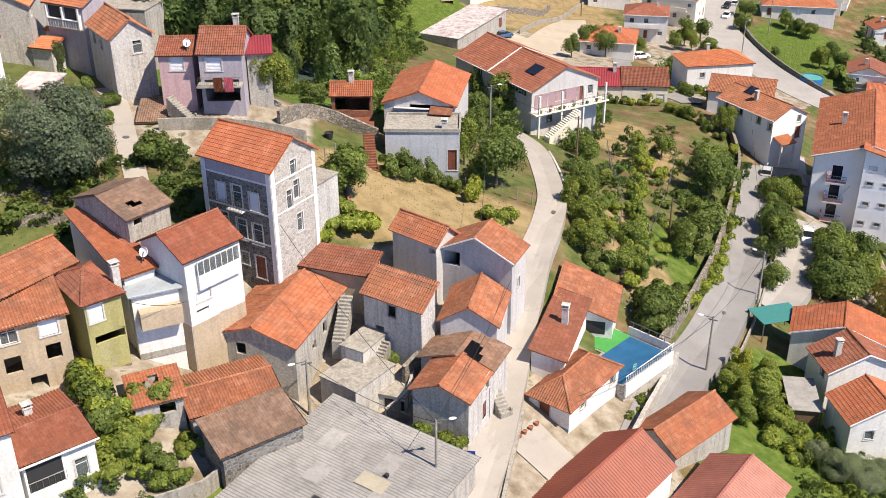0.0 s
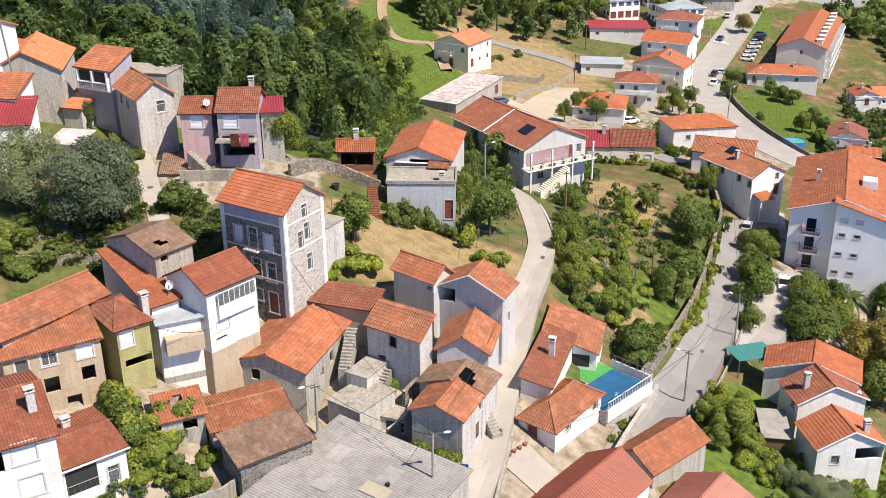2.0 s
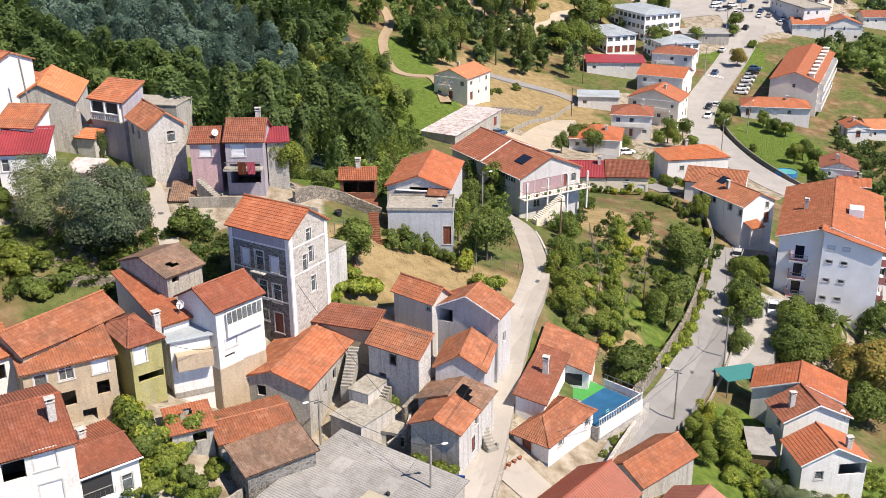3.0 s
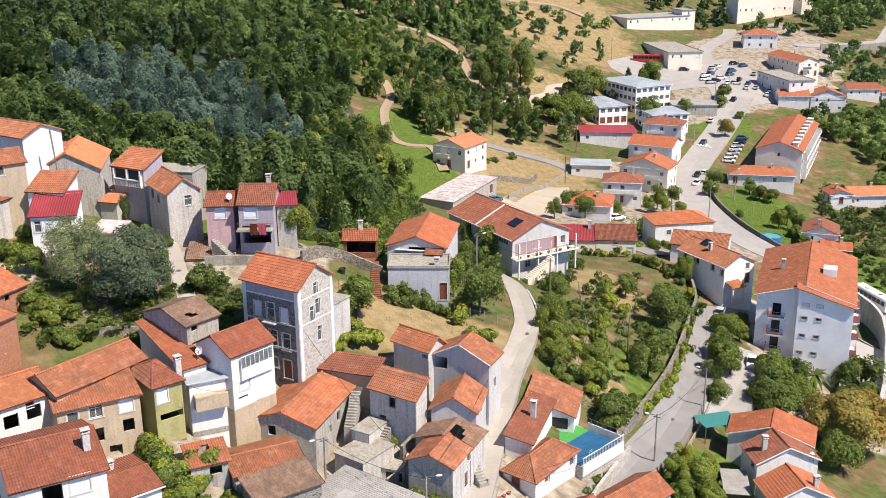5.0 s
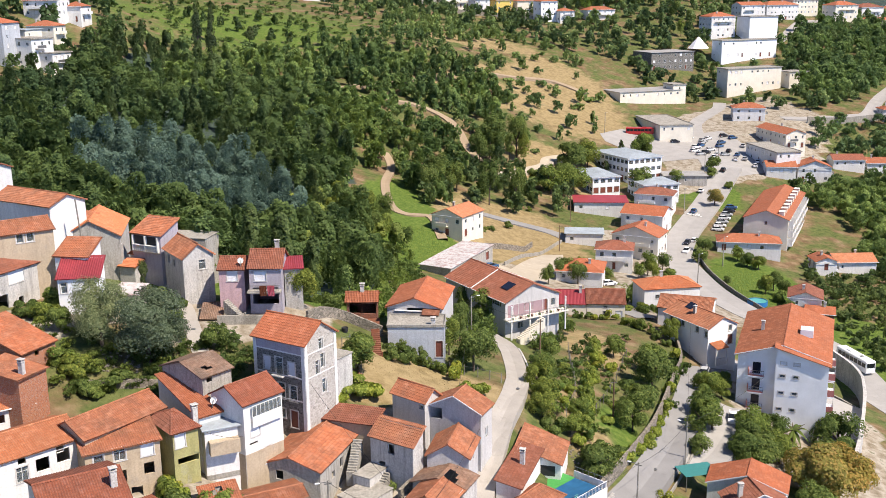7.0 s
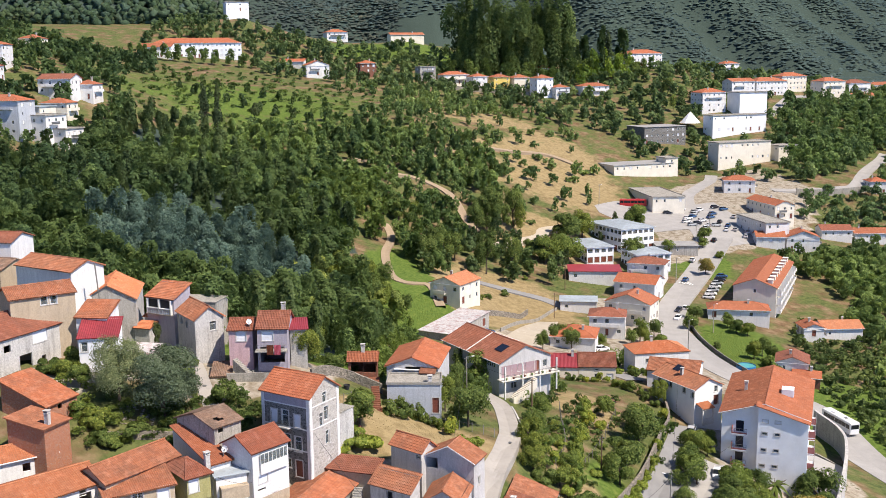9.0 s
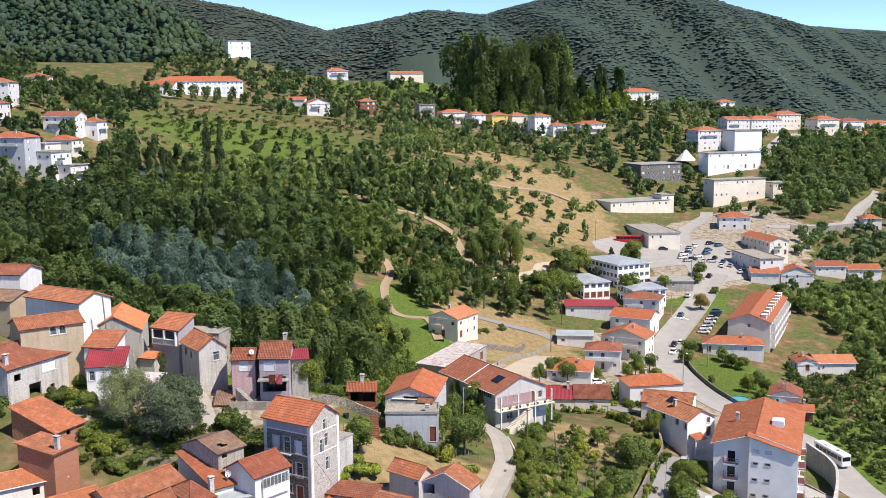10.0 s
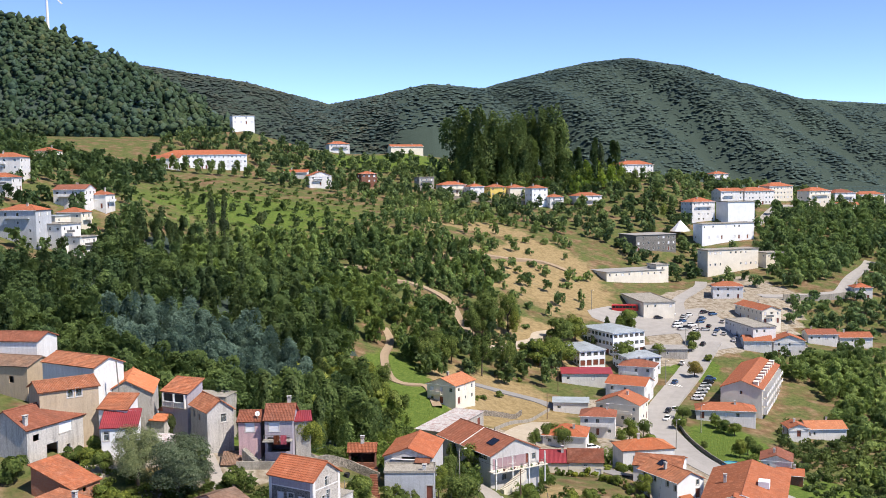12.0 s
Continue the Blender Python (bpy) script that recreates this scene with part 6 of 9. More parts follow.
stairs("cream outside stair rising to the veranda", spot_.x, spot_.y, spot_.z, math.degrees(home.rotation_euler.z) - 4, 1.3, 17, 0.19, 0.3, "plaster_cream")

home, length, width, top, *_ = FORM["tile_roof_house"]
part("gable_board", box_bm([(1.2, -0.36, top - 0.5, length - 2.6, -0.02, top - 0.42)], 0.01), MAT["white"], home)
part("canopy_roof", box_bm([(0, 0, 0, 2.6, 1.5, 0.14)], 0.02), MAT["tile"], home, "small tiled canopy below the gable", Matrix.Translation((length - 2.8, -1.35, top - 0.75)) @ Matrix.Rotation(radians(20), 4, "X"))

home, length, width, top, *_ = FORM["laundry_house"]
part("veranda_slab", box_bm([(-0.2, -1.5, top - 3.3, length, 0, top - 3.1)], 0.02), MAT["concrete"], home)
part("veranda_rail", box_bm([(0, -1.45 - 0.03, top - 2.2 , length, -1.45 + 0.03, top - 2.2 + 0.06)], 0.01), MAT["metal"], home, "", Matrix.Identity(4))
for k in range(int((length) / 0.22)):
    part("baluster", shared(("veranda_baluster",), lambda: box_bm([(-0.015, -0.015, 0, 0.015, 0.015, 0.9)]), MAT["metal"]), None, home, "", Matrix.Identity(4) @ Matrix.Translation((0.22 * k, -1.45, top - 3.1)))
for k, (name, c) in enumerate((("brown_cloth", (0.22, 0.07, 0.035)), ("pink_towel", (0.68, 0.16, 0.22)))):
    cloth = bmesh.new()
    cells = [[cloth.verts.new((1.6 + 1.1 * k + i * 0.16, -1.53 - 0.04 * math.sin(i * 1.7 + j), top - 2.15 - j * 0.25)) for i in range(7)] for j in range(7)]
    for j in range(6):
        for i in range(6):
            cloth.faces.new((cells[j][i], cells[j][i + 1], cells[j + 1][i + 1], cells[j + 1][i]))
    bmesh.ops.solidify(cloth, geom=cloth.faces[:], thickness=0.015)
    tagged(part("laundry", cloth, plain(name, c, 0.9), None, "", home.matrix_world.copy()), ("dark brown cloth hung over the veranda rail", "pink towel hung over the veranda rail")[k], "laundry")

home, length, width, top, *_ = FORM["barbecue_shelter"]
part("terrace_floor", box_bm([(-0.6, -3.2, top - 3.1, length + 0.4, 0, top - 2.7)], 0.02), MAT["tile"], home)
home, length, width, top, *_ = FORM["flat_house"]
chimney(home, length * 0.8, 0.8, top + 0.2, 0.7)

# the annex behind the stone house, with its outside stair
slab_house("stone_annex", "pale plastered annex with a roof terrace", -9.3, 90.6, 1.0, -33, 2.2, 4.0, 6.5, "plaster_old")
stairs("steep grey outside stair on the stone house annex", -8.6, 91.2, 1.0, 52, 0.9, 11, 0.24, 0.24)


# ---- vehicles ----
def loft(rows):
    """A body from cross-sections: rows of (x, half width, z low, z high, top half width)."""
    bm = bmesh.new()
    rings = []
    for x, w, z0, z1, t in rows:
        rings.append([bm.verts.new(p) for p in ((x, -w, z0), (x, w, z0), (x, w, (z0 + z1) / 2), (x, t, z1), (x, -t, z1), (x, -w, (z0 + z1) / 2))])
    for a, b in zip(rings, rings[1:]):
        for k in range(6):
            bm.faces.new((a[k], a[(k + 1) % 6], b[(k + 1) % 6], b[k]))
    bm.faces.new(rings[0][::-1])
    bm.faces.new(rings[-1])
    bmesh.ops.recalc_face_normals(bm, faces=bm.faces[:])
    return bm


MAT["tyre"] = plain("tyre", (0.02, 0.02, 0.02), 0.9)
MAT["rim"] = plain("rim", (0.4, 0.4, 0.41), 0.35, 0.1, 5, 0.8)
MAT["car_glass"] = plain("car_glass", (0.015, 0.018, 0.02), 0.06, 0.1)
MAT["lamp_red"] = plain("lamp_red", (0.4, 0.02, 0.02), 0.3)


def wheel(home, x, y, r):
    ob = part("wheel", shared(("wheel", r), lambda: disc(r, -0.1, 0.1, 16), MAT["tyre"]), None, home, "", Matrix.Translation((x, y, r)))
    part("rim", shared(("rim", r), lambda: disc(r * 0.6, -0.11, 0.11, 12), MAT["rim"]), None, ob)


CARS = {}


def car(x, y, turn, colour, label, kind="car"):
    z = at_ground(x, y, 0.17)
    m = pose(x, y, z, 0, 0, turn)
    if (colour, kind) in CARS:
        return tagged(copy_thing(CARS[(colour, kind)], m), label)
    paint = plain("car_" + label.split()[0], colour, 0.25, 0.05)
    home = empty("car", m, label, "car", "parked cars")
    part("body", loft([(-2.05, 0.7, 0.35, 0.75, 0.66), (-1.95, 0.84, 0.22, 0.92, 0.76), (-1.0, 0.86, 0.18, 0.95, 0.78), (0.9, 0.86, 0.18, 0.93, 0.78), (1.85, 0.82, 0.2, 0.78, 0.7), (2.05, 0.7, 0.32, 0.62, 0.62)]), paint, home)
    if kind == "pickup":
        part("cabin", loft([(-0.3, 0.74, 0.9, 0.92, 0.72), (-0.2, 0.74, 0.9, 1.5, 0.62), (0.6, 0.74, 0.9, 1.52, 0.62), (1.15, 0.74, 0.9, 0.93, 0.72)]), MAT["car_glass"], home)
        part("roof", box_bm([(-0.2, -0.62, 1.48, 0.6, 0.62, 1.56)], 0.03), paint, home)
        part("bed_wall", box_bm([(-2.0, -0.8, 0.9, -0.3, -0.72, 1.15), (-2.0, 0.72, 0.9, -0.3, 0.8, 1.15), (-2.0, -0.72, 0.9, -1.94, 0.72, 1.15)]), paint, home)
    else:
        part("cabin", loft([(-1.9, 0.74, 0.88, 0.9, 0.7), (-1.45, 0.74, 0.88, 1.38, 0.6), (0.25, 0.74, 0.88, 1.42, 0.6), (1.05, 0.74, 0.88, 0.92, 0.7)]), MAT["car_glass"], home)
        part("roof", box_bm([(-1.42, -0.61, 1.36, 0.22, 0.61, 1.45)], 0.03), paint, home)
        for s in (-1, 1):
            part("pillar", box_bm([(-0.65, s * 0.7 - 0.03, 0.88, -0.55, s * 0.7 + 0.03, 1.38)]), paint, home)
    for sx in (-1.3, 1.3):
        for sy in (-0.78, 0.78):
            wheel(home, sx, sy, 0.31)
    for s in (-0.6, 0.6):
        part("headlight", box_bm([(1.96, s - 0.16, 0.55, 2.07, s + 0.16, 0.68)], 0.02), MAT["white"], home)
        part("tail_light", box_bm([(-2.09, s - 0.12, 0.6, -1.98, s + 0.12, 0.78)], 0.02), MAT["lamp_red"], home)
    CARS[(colour, kind)] = home
    return home


WHITE, SILVER, BLACK, BLUE = (0.75, 0.75, 0.75), (0.42, 0.43, 0.44), (0.03, 0.03, 0.035), (0.05, 0.11, 0.22)
car(56.3, 125.6, 248, WHITE, "white pickup parked on the driveway", "pickup")
car(58.3, 148.6, 65, SILVER, "silver car parked at the roadside")
car(26, 231, 30, BLUE, "blue car on the sandy lot")
car(57, 229, 15, WHITE, "white car on the narrow road")
car(90, 273, 240, WHITE, "white car on the highway")
car(92.5, 281, 240, BLACK, "black car on the highway")
for k, (a, b) in enumerate(((105.5, 297), (107.4, 301), (109.4, 305), (111.4, 309), (113.4, 313), (115.5, 317), (117.6, 321))):
    car(a + 1.5, b - 0.8, -20 + 3 * (k % 3), (WHITE, WHITE, SILVER, WHITE, SILVER, BLACK, BLUE)[k], ("white", "white", "silver", "white", "silver", "black", "blue")[k] + " car parked before the apartment terrace")
for k, (a, b, t) in enumerate(((125.5, 387.5, 10), (130.7, 384.6, 10), (130.5, 396.2, 40), (136.4, 391.2, 30), (135, 403, 40), (134.7, 378, 10), (146, 404, 20), (143, 407, 20), (147, 393, 60), (148, 386, 60), (119, 396, 0), (122, 401, 15), (104, 314, 60), (102, 340, 80), (128, 372, 80), (131, 377, 80))):
    n = (k * 3 + k // 4) % 5
    car(a, b, t, (WHITE, SILVER, BLACK, WHITE, BLUE)[n], ("white", "silver", "black", "white", "blue")[n] + " car parked in the town car park")

for k, (a, b, t) in enumerate(((123, 381, 20), (127, 379, 20), (128.5, 391, 40), (138, 384, 60), (140, 379, 60), (141.5, 374, 60), (139, 397, 30), (132, 400, 30), (127, 404, 20), (124, 376, 20), (137, 372, 70), (143, 366, 70), (146, 372, 70), (112.8, 336, 62), (127.4, 357, 60), (95.5, 283.5, 62), (74.4, 239.5, 55), (77, 246, 55))):
    n = (k * 2 + k // 3) % 5
    car(a, b, t, (WHITE, SILVER, BLACK, WHITE, BLUE)[n], ("white", "silver", "black", "white", "blue")[n] + " car standing on the pale asphalt")


def bus(x, y, turn, colour, label):
    z = at_ground(x, y, 0.2)
    home = empty("bus", pose(x, y, z, 0, 0, turn), label, "bus")
    paint = plain("bus_" + label.split()[0], colour, 0.3, 0.05)
    part("body", box_bm([(-5.8, -1.25, 0.35, 5.8, 1.25, 3.2)], 0.14), paint, home)
    for s in (-1, 1):
        for k in range(7):
            part("side_window", shared(("bus_window",), lambda: box_bm([(-0.68, -0.02, 0, 0.68, 0.02, 1.0)]), MAT["car_glass"]), None, home, "", Matrix.Translation((-4.8 + k * 1.5, s * 1.26, 1.65)))
    part("windscreen", box_bm([(5.74, -1.05, 1.3, 5.83, 1.05, 2.8)]), MAT["car_glass"], home)
    part("rear_window", box_bm([(-5.83, -1.0, 1.7, -5.74, 1.0, 2.7)]), MAT["car_glass"], home)
    part("roof_hatch", box_bm([(-2.6, -0.4, 3.2, -1.8, 0.4, 3.28)], 0.02), MAT["metal"], home)
    part("roof_unit", box_bm([(1.2, -0.6, 3.2, 2.8, 0.6, 3.4)], 0.04), paint, home)
    for sx in (-3.6, 3.8):
        for sy in (-1.12, 1.12):
            wheel(home, sx, sy, 0.48)


bus(105.6, 187.5, 100, (0.72, 0.72, 0.71), "white coach standing at the roadside")
bus(106, 405, -12, (0.42, 0.03, 0.03), "red bus in the town car park")

# ---- scattered small things ----
tank = empty("water_tank", pose(8.3, 105.2, at_ground(8.3, 105.2), 0, 0, 8), "white plastic tank in a metal cage", "tank")
part("tank_body", box_bm([(-0.5, -0.6, 0.15, 0.5, 0.6, 1.1)], 0.06), MAT["white"], tank)
part("cage", box_bm([(-0.53 + 0.26 * k, -0.63, 0.12, -0.51 + 0.26 * k, -0.61, 1.12) for k in range(5)] + [(-0.53, -0.63, 0.3 + 0.27 * k, 0.53, -0.61, 0.32 + 0.27 * k) for k in range(4)]), MAT["metal"], tank)
part("pallet", box_bm([(-0.55, -0.65, 0, 0.55, 0.65, 0.12)]), MAT["wood"], tank)

pool = empty("garden_pool", pose(96, 226, at_ground(96, 226)), "round blue above-ground pool with water", "pool")
ring = bmesh.new()
bmesh.ops.create_cone(ring, cap_ends=False, segments=28, radius1=2.6, radius2=2.6, depth=1.3, matrix=Matrix.Translation((0, 0, 0.55)))
bmesh.ops.solidify(ring, geom=ring.faces[:], thickness=0.08)
part("pool_wall", ring, plain("pool_wall", (0.03, 0.18, 0.42), 0.4), pool)
part("pool_water", disc(2.5, -0.02, 0.02, 28), plain("pool_water", (0.10, 0.38, 0.36), 0.08), pool, "", pose(0, 0, 1.0, 90))

MAT["rusty_sheet"] = sheet("rusty_sheet", (0.66, 0.64, 0.62), (0.34, 0.12, 0.09), 0.62)
house("tin_shed", "long shed with a rust-streaked white sheet roof", 6.9, 220.2, -21.6, -33, 8.9, 22.5, "mono", "x", 1.1, "plaster_grey", "rusty_sheet", {"R": [(19.6, -1.2, 1.6, 2.2, "d")]}, near=0, category="shed")
yard("shed_forecourt", "bare earth strip beside the tin shed", [(16, 206), (24, 204), (33, 232), (28, 236)], "sand", 1.0, 0.06)

cover_ = empty("tarpaulin_shelter", pose(40.2, 97.0, at_ground(40.2, 97), 0, 0, 12), "teal tarpaulin shelter beside the villa", "shelter")
part("tarpaulin", box_bm([(0, 0, 2.3, 5.2, 3.6, 2.36)], 0.02), plain("tarpaulin", (0.04, 0.20, 0.19), 0.7), cover_)
for a, b in ((0.1, 0.1), (5.1, 0.1), (0.1, 3.5), (5.1, 3.5)):
    part("shelter_post", shared(("shelter_post",), lambda: box_bm([(-0.05, -0.05, -0.6, 0.05, 0.05, 2.3)]), MAT["metal"]), None, cover_, "", Matrix.Translation((a, b, 0)))
lean = empty("lean_to", pose(38.6, 83.7, -24.4, 0, 0, -12), "grey sheet lean-to beside the villa", "shed")
part("lean_roof", box_bm([(0, 0, 2.4, 3.2, 6.0, 2.5)], 0.02), MAT["sheet_grey"], lean)
part("lean_door", box_bm([(0.4, 0.2, 0, 2.9, 0.3, 2.3)]), MAT["wood"], lean)
for a, b in ((0.1, 0.1), (3.1, 0.1), (0.1, 5.9), (3.1, 5.9)):
    part("lean_post", shared(("lean_post",), lambda: box_bm([(-0.07, -0.07, -0.6, 0.07, 0.07, 2.4)]), MAT["wood"]), None, lean, "", Matrix.Translation((a, b, 0)))

field_wall("tall white retaining wall above the lower road", [(74, 118), (79, 127), (86, 141), (93, 156), (99, 172), (97, 182)], 5.5, 0.6, "plaster_old", 4, rough=0.0)
yard("upper_deck", "grey concrete deck behind the apartment house", [(70, 122), (75, 119), (90, 149), (84, 154)], "asphalt_pale", 1.0, 2.5)
field_wall("grey retaining wall carrying the deck", [(69.5, 122), (83.5, 154), (90, 150)], 2.4, 0.3, "concrete", 4)

mill = empty("wind_turbine", pose(-301, 905, float(ground(-301, 905)[0])), "white wind turbine on the hill crest", "wind turbine")
tower = bmesh.new()
bmesh.ops.create_cone(tower, segments=12, radius1=1.6, radius2=0.9, depth=42, matrix=Matrix.Translation((0, 0, 20)))
part("tower", tower, MAT["white"], mill)
part("nacelle", box_bm([(-1.2, -2.5, 40.5, 1.2, 3.5, 43)], 0.3), MAT["white"], mill)
for k in range(3):
    part("blade", shared(("blade",), lambda: box_bm([(-0.5, -0.15, 0, 0.7, 0.15, 20)], 0.1), MAT["white"]), None, mill, "", Matrix.Translation((0, -3, 41.8)) @ Matrix.Rotation(radians(15 + 120 * k), 4, "Y"))
tent = empty("marquee", pose(168, 536, float(ground(168, 536)[0])), "white pointed marquee tent in the town", "tent")
peak = bmesh.new()
bmesh.ops.create_cone(peak, segments=8, radius1=6, radius2=0.4, depth=6, matrix=Matrix.Translation((0, 0, 6)))
part("canopy", peak, MAT["white"], tent)
part("mast", box_bm([(-0.1, -0.1, -1, 0.1, 0.1, 9.5)]), MAT["metal"], tent)

# white stripes on the highway
for k, (a, b) in enumerate(((104.2, 311.5), (105.0, 311.1), (105.8, 310.7), (103.4, 311.9), (102.6, 312.3), (101.8, 312.7))):
    tagged(part("crossing_stripe", shared(("stripe",), lambda: box_bm([(-0.25, -2, 0, 0.25, 2, 0.012)]), MAT["paint"]), None, None, "", pose(a, b, at_ground(a, b, 0.22), 0, 0, -27)), "white painted crossing stripe on the road", "road marking", "crossing stripes")


# ---- plants ----
def foliage(name, stops, thin=0.3):
    m, nt, b = material(name, 0.75, 0.25)
    g = nt.nodes.new("ShaderNodeNewGeometry")
    info = nt.nodes.new("ShaderNodeObjectInfo")
    leaf = ramp(nt, g.outputs["Random Per Island"], stops)
    tint = ramp(nt, info.outputs["Random"], [(0, (0.68, 0.75, 0.7)), (0.35, (1, 1, 1)), (0.7, (1.15, 1.15, 0.92)), (1, (1.35, 1.2, 0.88))])
    col = mixed(nt, 1.0, leaf, tint, "MULTIPLY")
    tone = nt.nodes.new("ShaderNodeAttribute")
    tone.attribute_name = "tone"
    col = mixed(nt, 1.0, col, tone.outputs["Color"], "MULTIPLY") if thin < 0.25 else col
    nt.links.new(col, b.inputs["Base Color"])
    back = node(nt, "ShaderNodeBsdfTranslucent")
    nt.links.new(col, back.inputs["Color"])
    mix = nt.nodes.new("ShaderNodeMixShader")
    mix.inputs[0].default_value = 0.45
    nt.links.new(b.outputs[0], mix.inputs[1])
    nt.links.new(back.outputs[0], mix.inputs[2])
    nt.links.new(mix.outputs[0], nt.nodes["Material Output"].inputs["Surface"])
    return m


LEAF = dict(
    tree=foliage("leaves_green", [(0, (0.075, 0.115, 0.028)), (0.6, (0.155, 0.21, 0.05)), (1, (0.25, 0.30, 0.085))], 0.35),
    olive=foliage("leaves_olive", [(0, (0.10, 0.135, 0.075)), (0.6, (0.195, 0.235, 0.14)), (1, (0.32, 0.36, 0.24))]),
    bright=foliage("leaves_yellow_green", [(0, (0.13, 0.18, 0.033)), (0.6, (0.24, 0.30, 0.055)), (1, (0.39, 0.41, 0.10))]),
    golden=foliage("leaves_golden", [(0, (0.17, 0.17, 0.05)), (0.6, (0.29, 0.25, 0.08)), (1, (0.42, 0.28, 0.11))]),
    wood=foliage("leaves_wood", [(0, (0.072, 0.108, 0.045)), (0.6, (0.115, 0.16, 0.068)), (1, (0.165, 0.21, 0.095))], 0.2),
    grey=foliage("leaves_grey", [(0, (0.11, 0.165, 0.125)), (0.6, (0.165, 0.225, 0.175)), (1, (0.23, 0.29, 0.225))], 0.2),
    dark=foliage("leaves_dark", [(0, (0.045, 0.07, 0.03)), (1, (0.09, 0.125, 0.055))]),
)
BARK = plain("bark", (0.13, 0.10, 0.075), 0.95, 0.4, 4)


def leaf_cloud(seed, lobes, leaves, size, shape="round"):
    """Leaves of a crown in a unit space: radius 1 at the ground plan, height 0 to 1. Returns the leaves' places and their corners about them."""
    r = np.random.RandomState(seed)
    c, rad = [], []
    for k in range(lobes):
        a, q, h = r.uniform(0, 6.28), math.sqrt(r.uniform(0, 0.75)), r.uniform(0.25, 0.85)
        w = {"round": math.sqrt(max(0.1, 1 - (2 * h - 1) ** 2 * 0.8)), "cone": 1.15 - h, "low": 1.0}[shape]
        c.append((q * w * 0.75 * math.cos(a), q * w * 0.75 * math.sin(a), h))
        rad.append(r.uniform(0.24, 0.42) * (0.75 if shape == "cone" else 1))
    c, rad = np.array(c), np.array(rad)
    pick = r.randint(0, lobes, leaves)
    d = r.normal(size=(leaves, 3))
    d /= np.linalg.norm(d, axis=1)[:, None]
    d[:, 2] = np.where(d[:, 2] < -0.4, -d[:, 2], d[:, 2])
    p = c[pick] + d * (rad[pick] * r.uniform(0.72, 1.06, leaves))[:, None] * (1, 1, 0.72)
    out = p - np.array((0, 0, 0.45))
    out /= np.linalg.norm(out, axis=1)[:, None] + 1e-6
    n = 0.65 * d + 0.5 * out + r.normal(scale=0.3, size=d.shape)
    n /= np.linalg.norm(n, axis=1)[:, None]
    t = np.cross(n, r.normal(size=n.shape))
    t /= np.linalg.norm(t, axis=1)[:, None]
    b = np.cross(n, t)
    s = size * r.uniform(0.6, 1.3, leaves)[:, None]
    return p, np.stack([-t * s - b * s * 0.55, t * s - b * s * 0.35, b * s * 1.1], 1)


def quads_mesh(name, q, mat):
    me = bpy.data.meshes.new(name)
    n, c = q.shape[:2]
    me.vertices.add(c * n)
    me.vertices.foreach_set("co", q.reshape(-1).astype(np.float32))
    me.loops.add(c * n)
    me.loops.foreach_set("vertex_index", np.arange(c * n, dtype=np.int32))
    me.polygons.add(n)
    me.polygons.foreach_set("loop_start", np.arange(0, c * n, c, dtype=np.int32))
    me.update(calc_edges=True)
    me.materials.append(mat)
    return me


def trunk_bm(seed):
    """A tapered trunk with limbs, one unit high."""
    r = random.Random(seed)
    bm = bmesh.new()

    def limb(a, b, r0, r1):
        d = Vector(b) - Vector(a)
        m = Matrix.Translation((Vector(a) + Vector(b)) / 2) @ d.to_track_quat("Z", "Y").to_matrix().to_4x4()
        bmesh.ops.create_cone(bm, segments=6, radius1=r0, radius2=r1, depth=d.length, matrix=m)

    top = (r.uniform(-0.05, 0.05), r.uniform(-0.05, 0.05), 0.45)
    limb((0, 0, -0.1), top, 0.06, 0.045)
    for k in range(5):
        a = k * 1.26 + r.uniform(-0.3, 0.3)
        limb(top, (0.45 * math.cos(a), 0.45 * math.sin(a), r.uniform(0.65, 0.85)), 0.035, 0.012)
    return bm


KIND = dict(
    tree=(LEAF["tree"], "round", 18, 5600, 0.047, "leafy green garden tree with a rounded crown", "tree"),
    olive=(LEAF["olive"], "round", 26, 26000, 0.021, "grey-green olive tree with a dense crown", "tree"),
    conifer=(LEAF["dark"], "cone", 12, 2200, 0.07, "small dark conical evergreen tree", "tree"),
    bush=(LEAF["tree"], "low", 10, 2400, 0.072, "green shrub beside the houses", "shrub"),
    ivy=(LEAF["bright"], "low", 10, 1800, 0.085, "bright green climbing shrub on the garden slope", "shrub"),
    bright=(LEAF["bright"], "round", 13, 7000, 0.042, "yellow-green broad leafy tree", "tree"),
    golden=(LEAF["golden"], "round", 15, 9000, 0.034, "broad tree with golden brown-tipped leaves", "tree"),
)
COUNT = {}
SPOTS = []


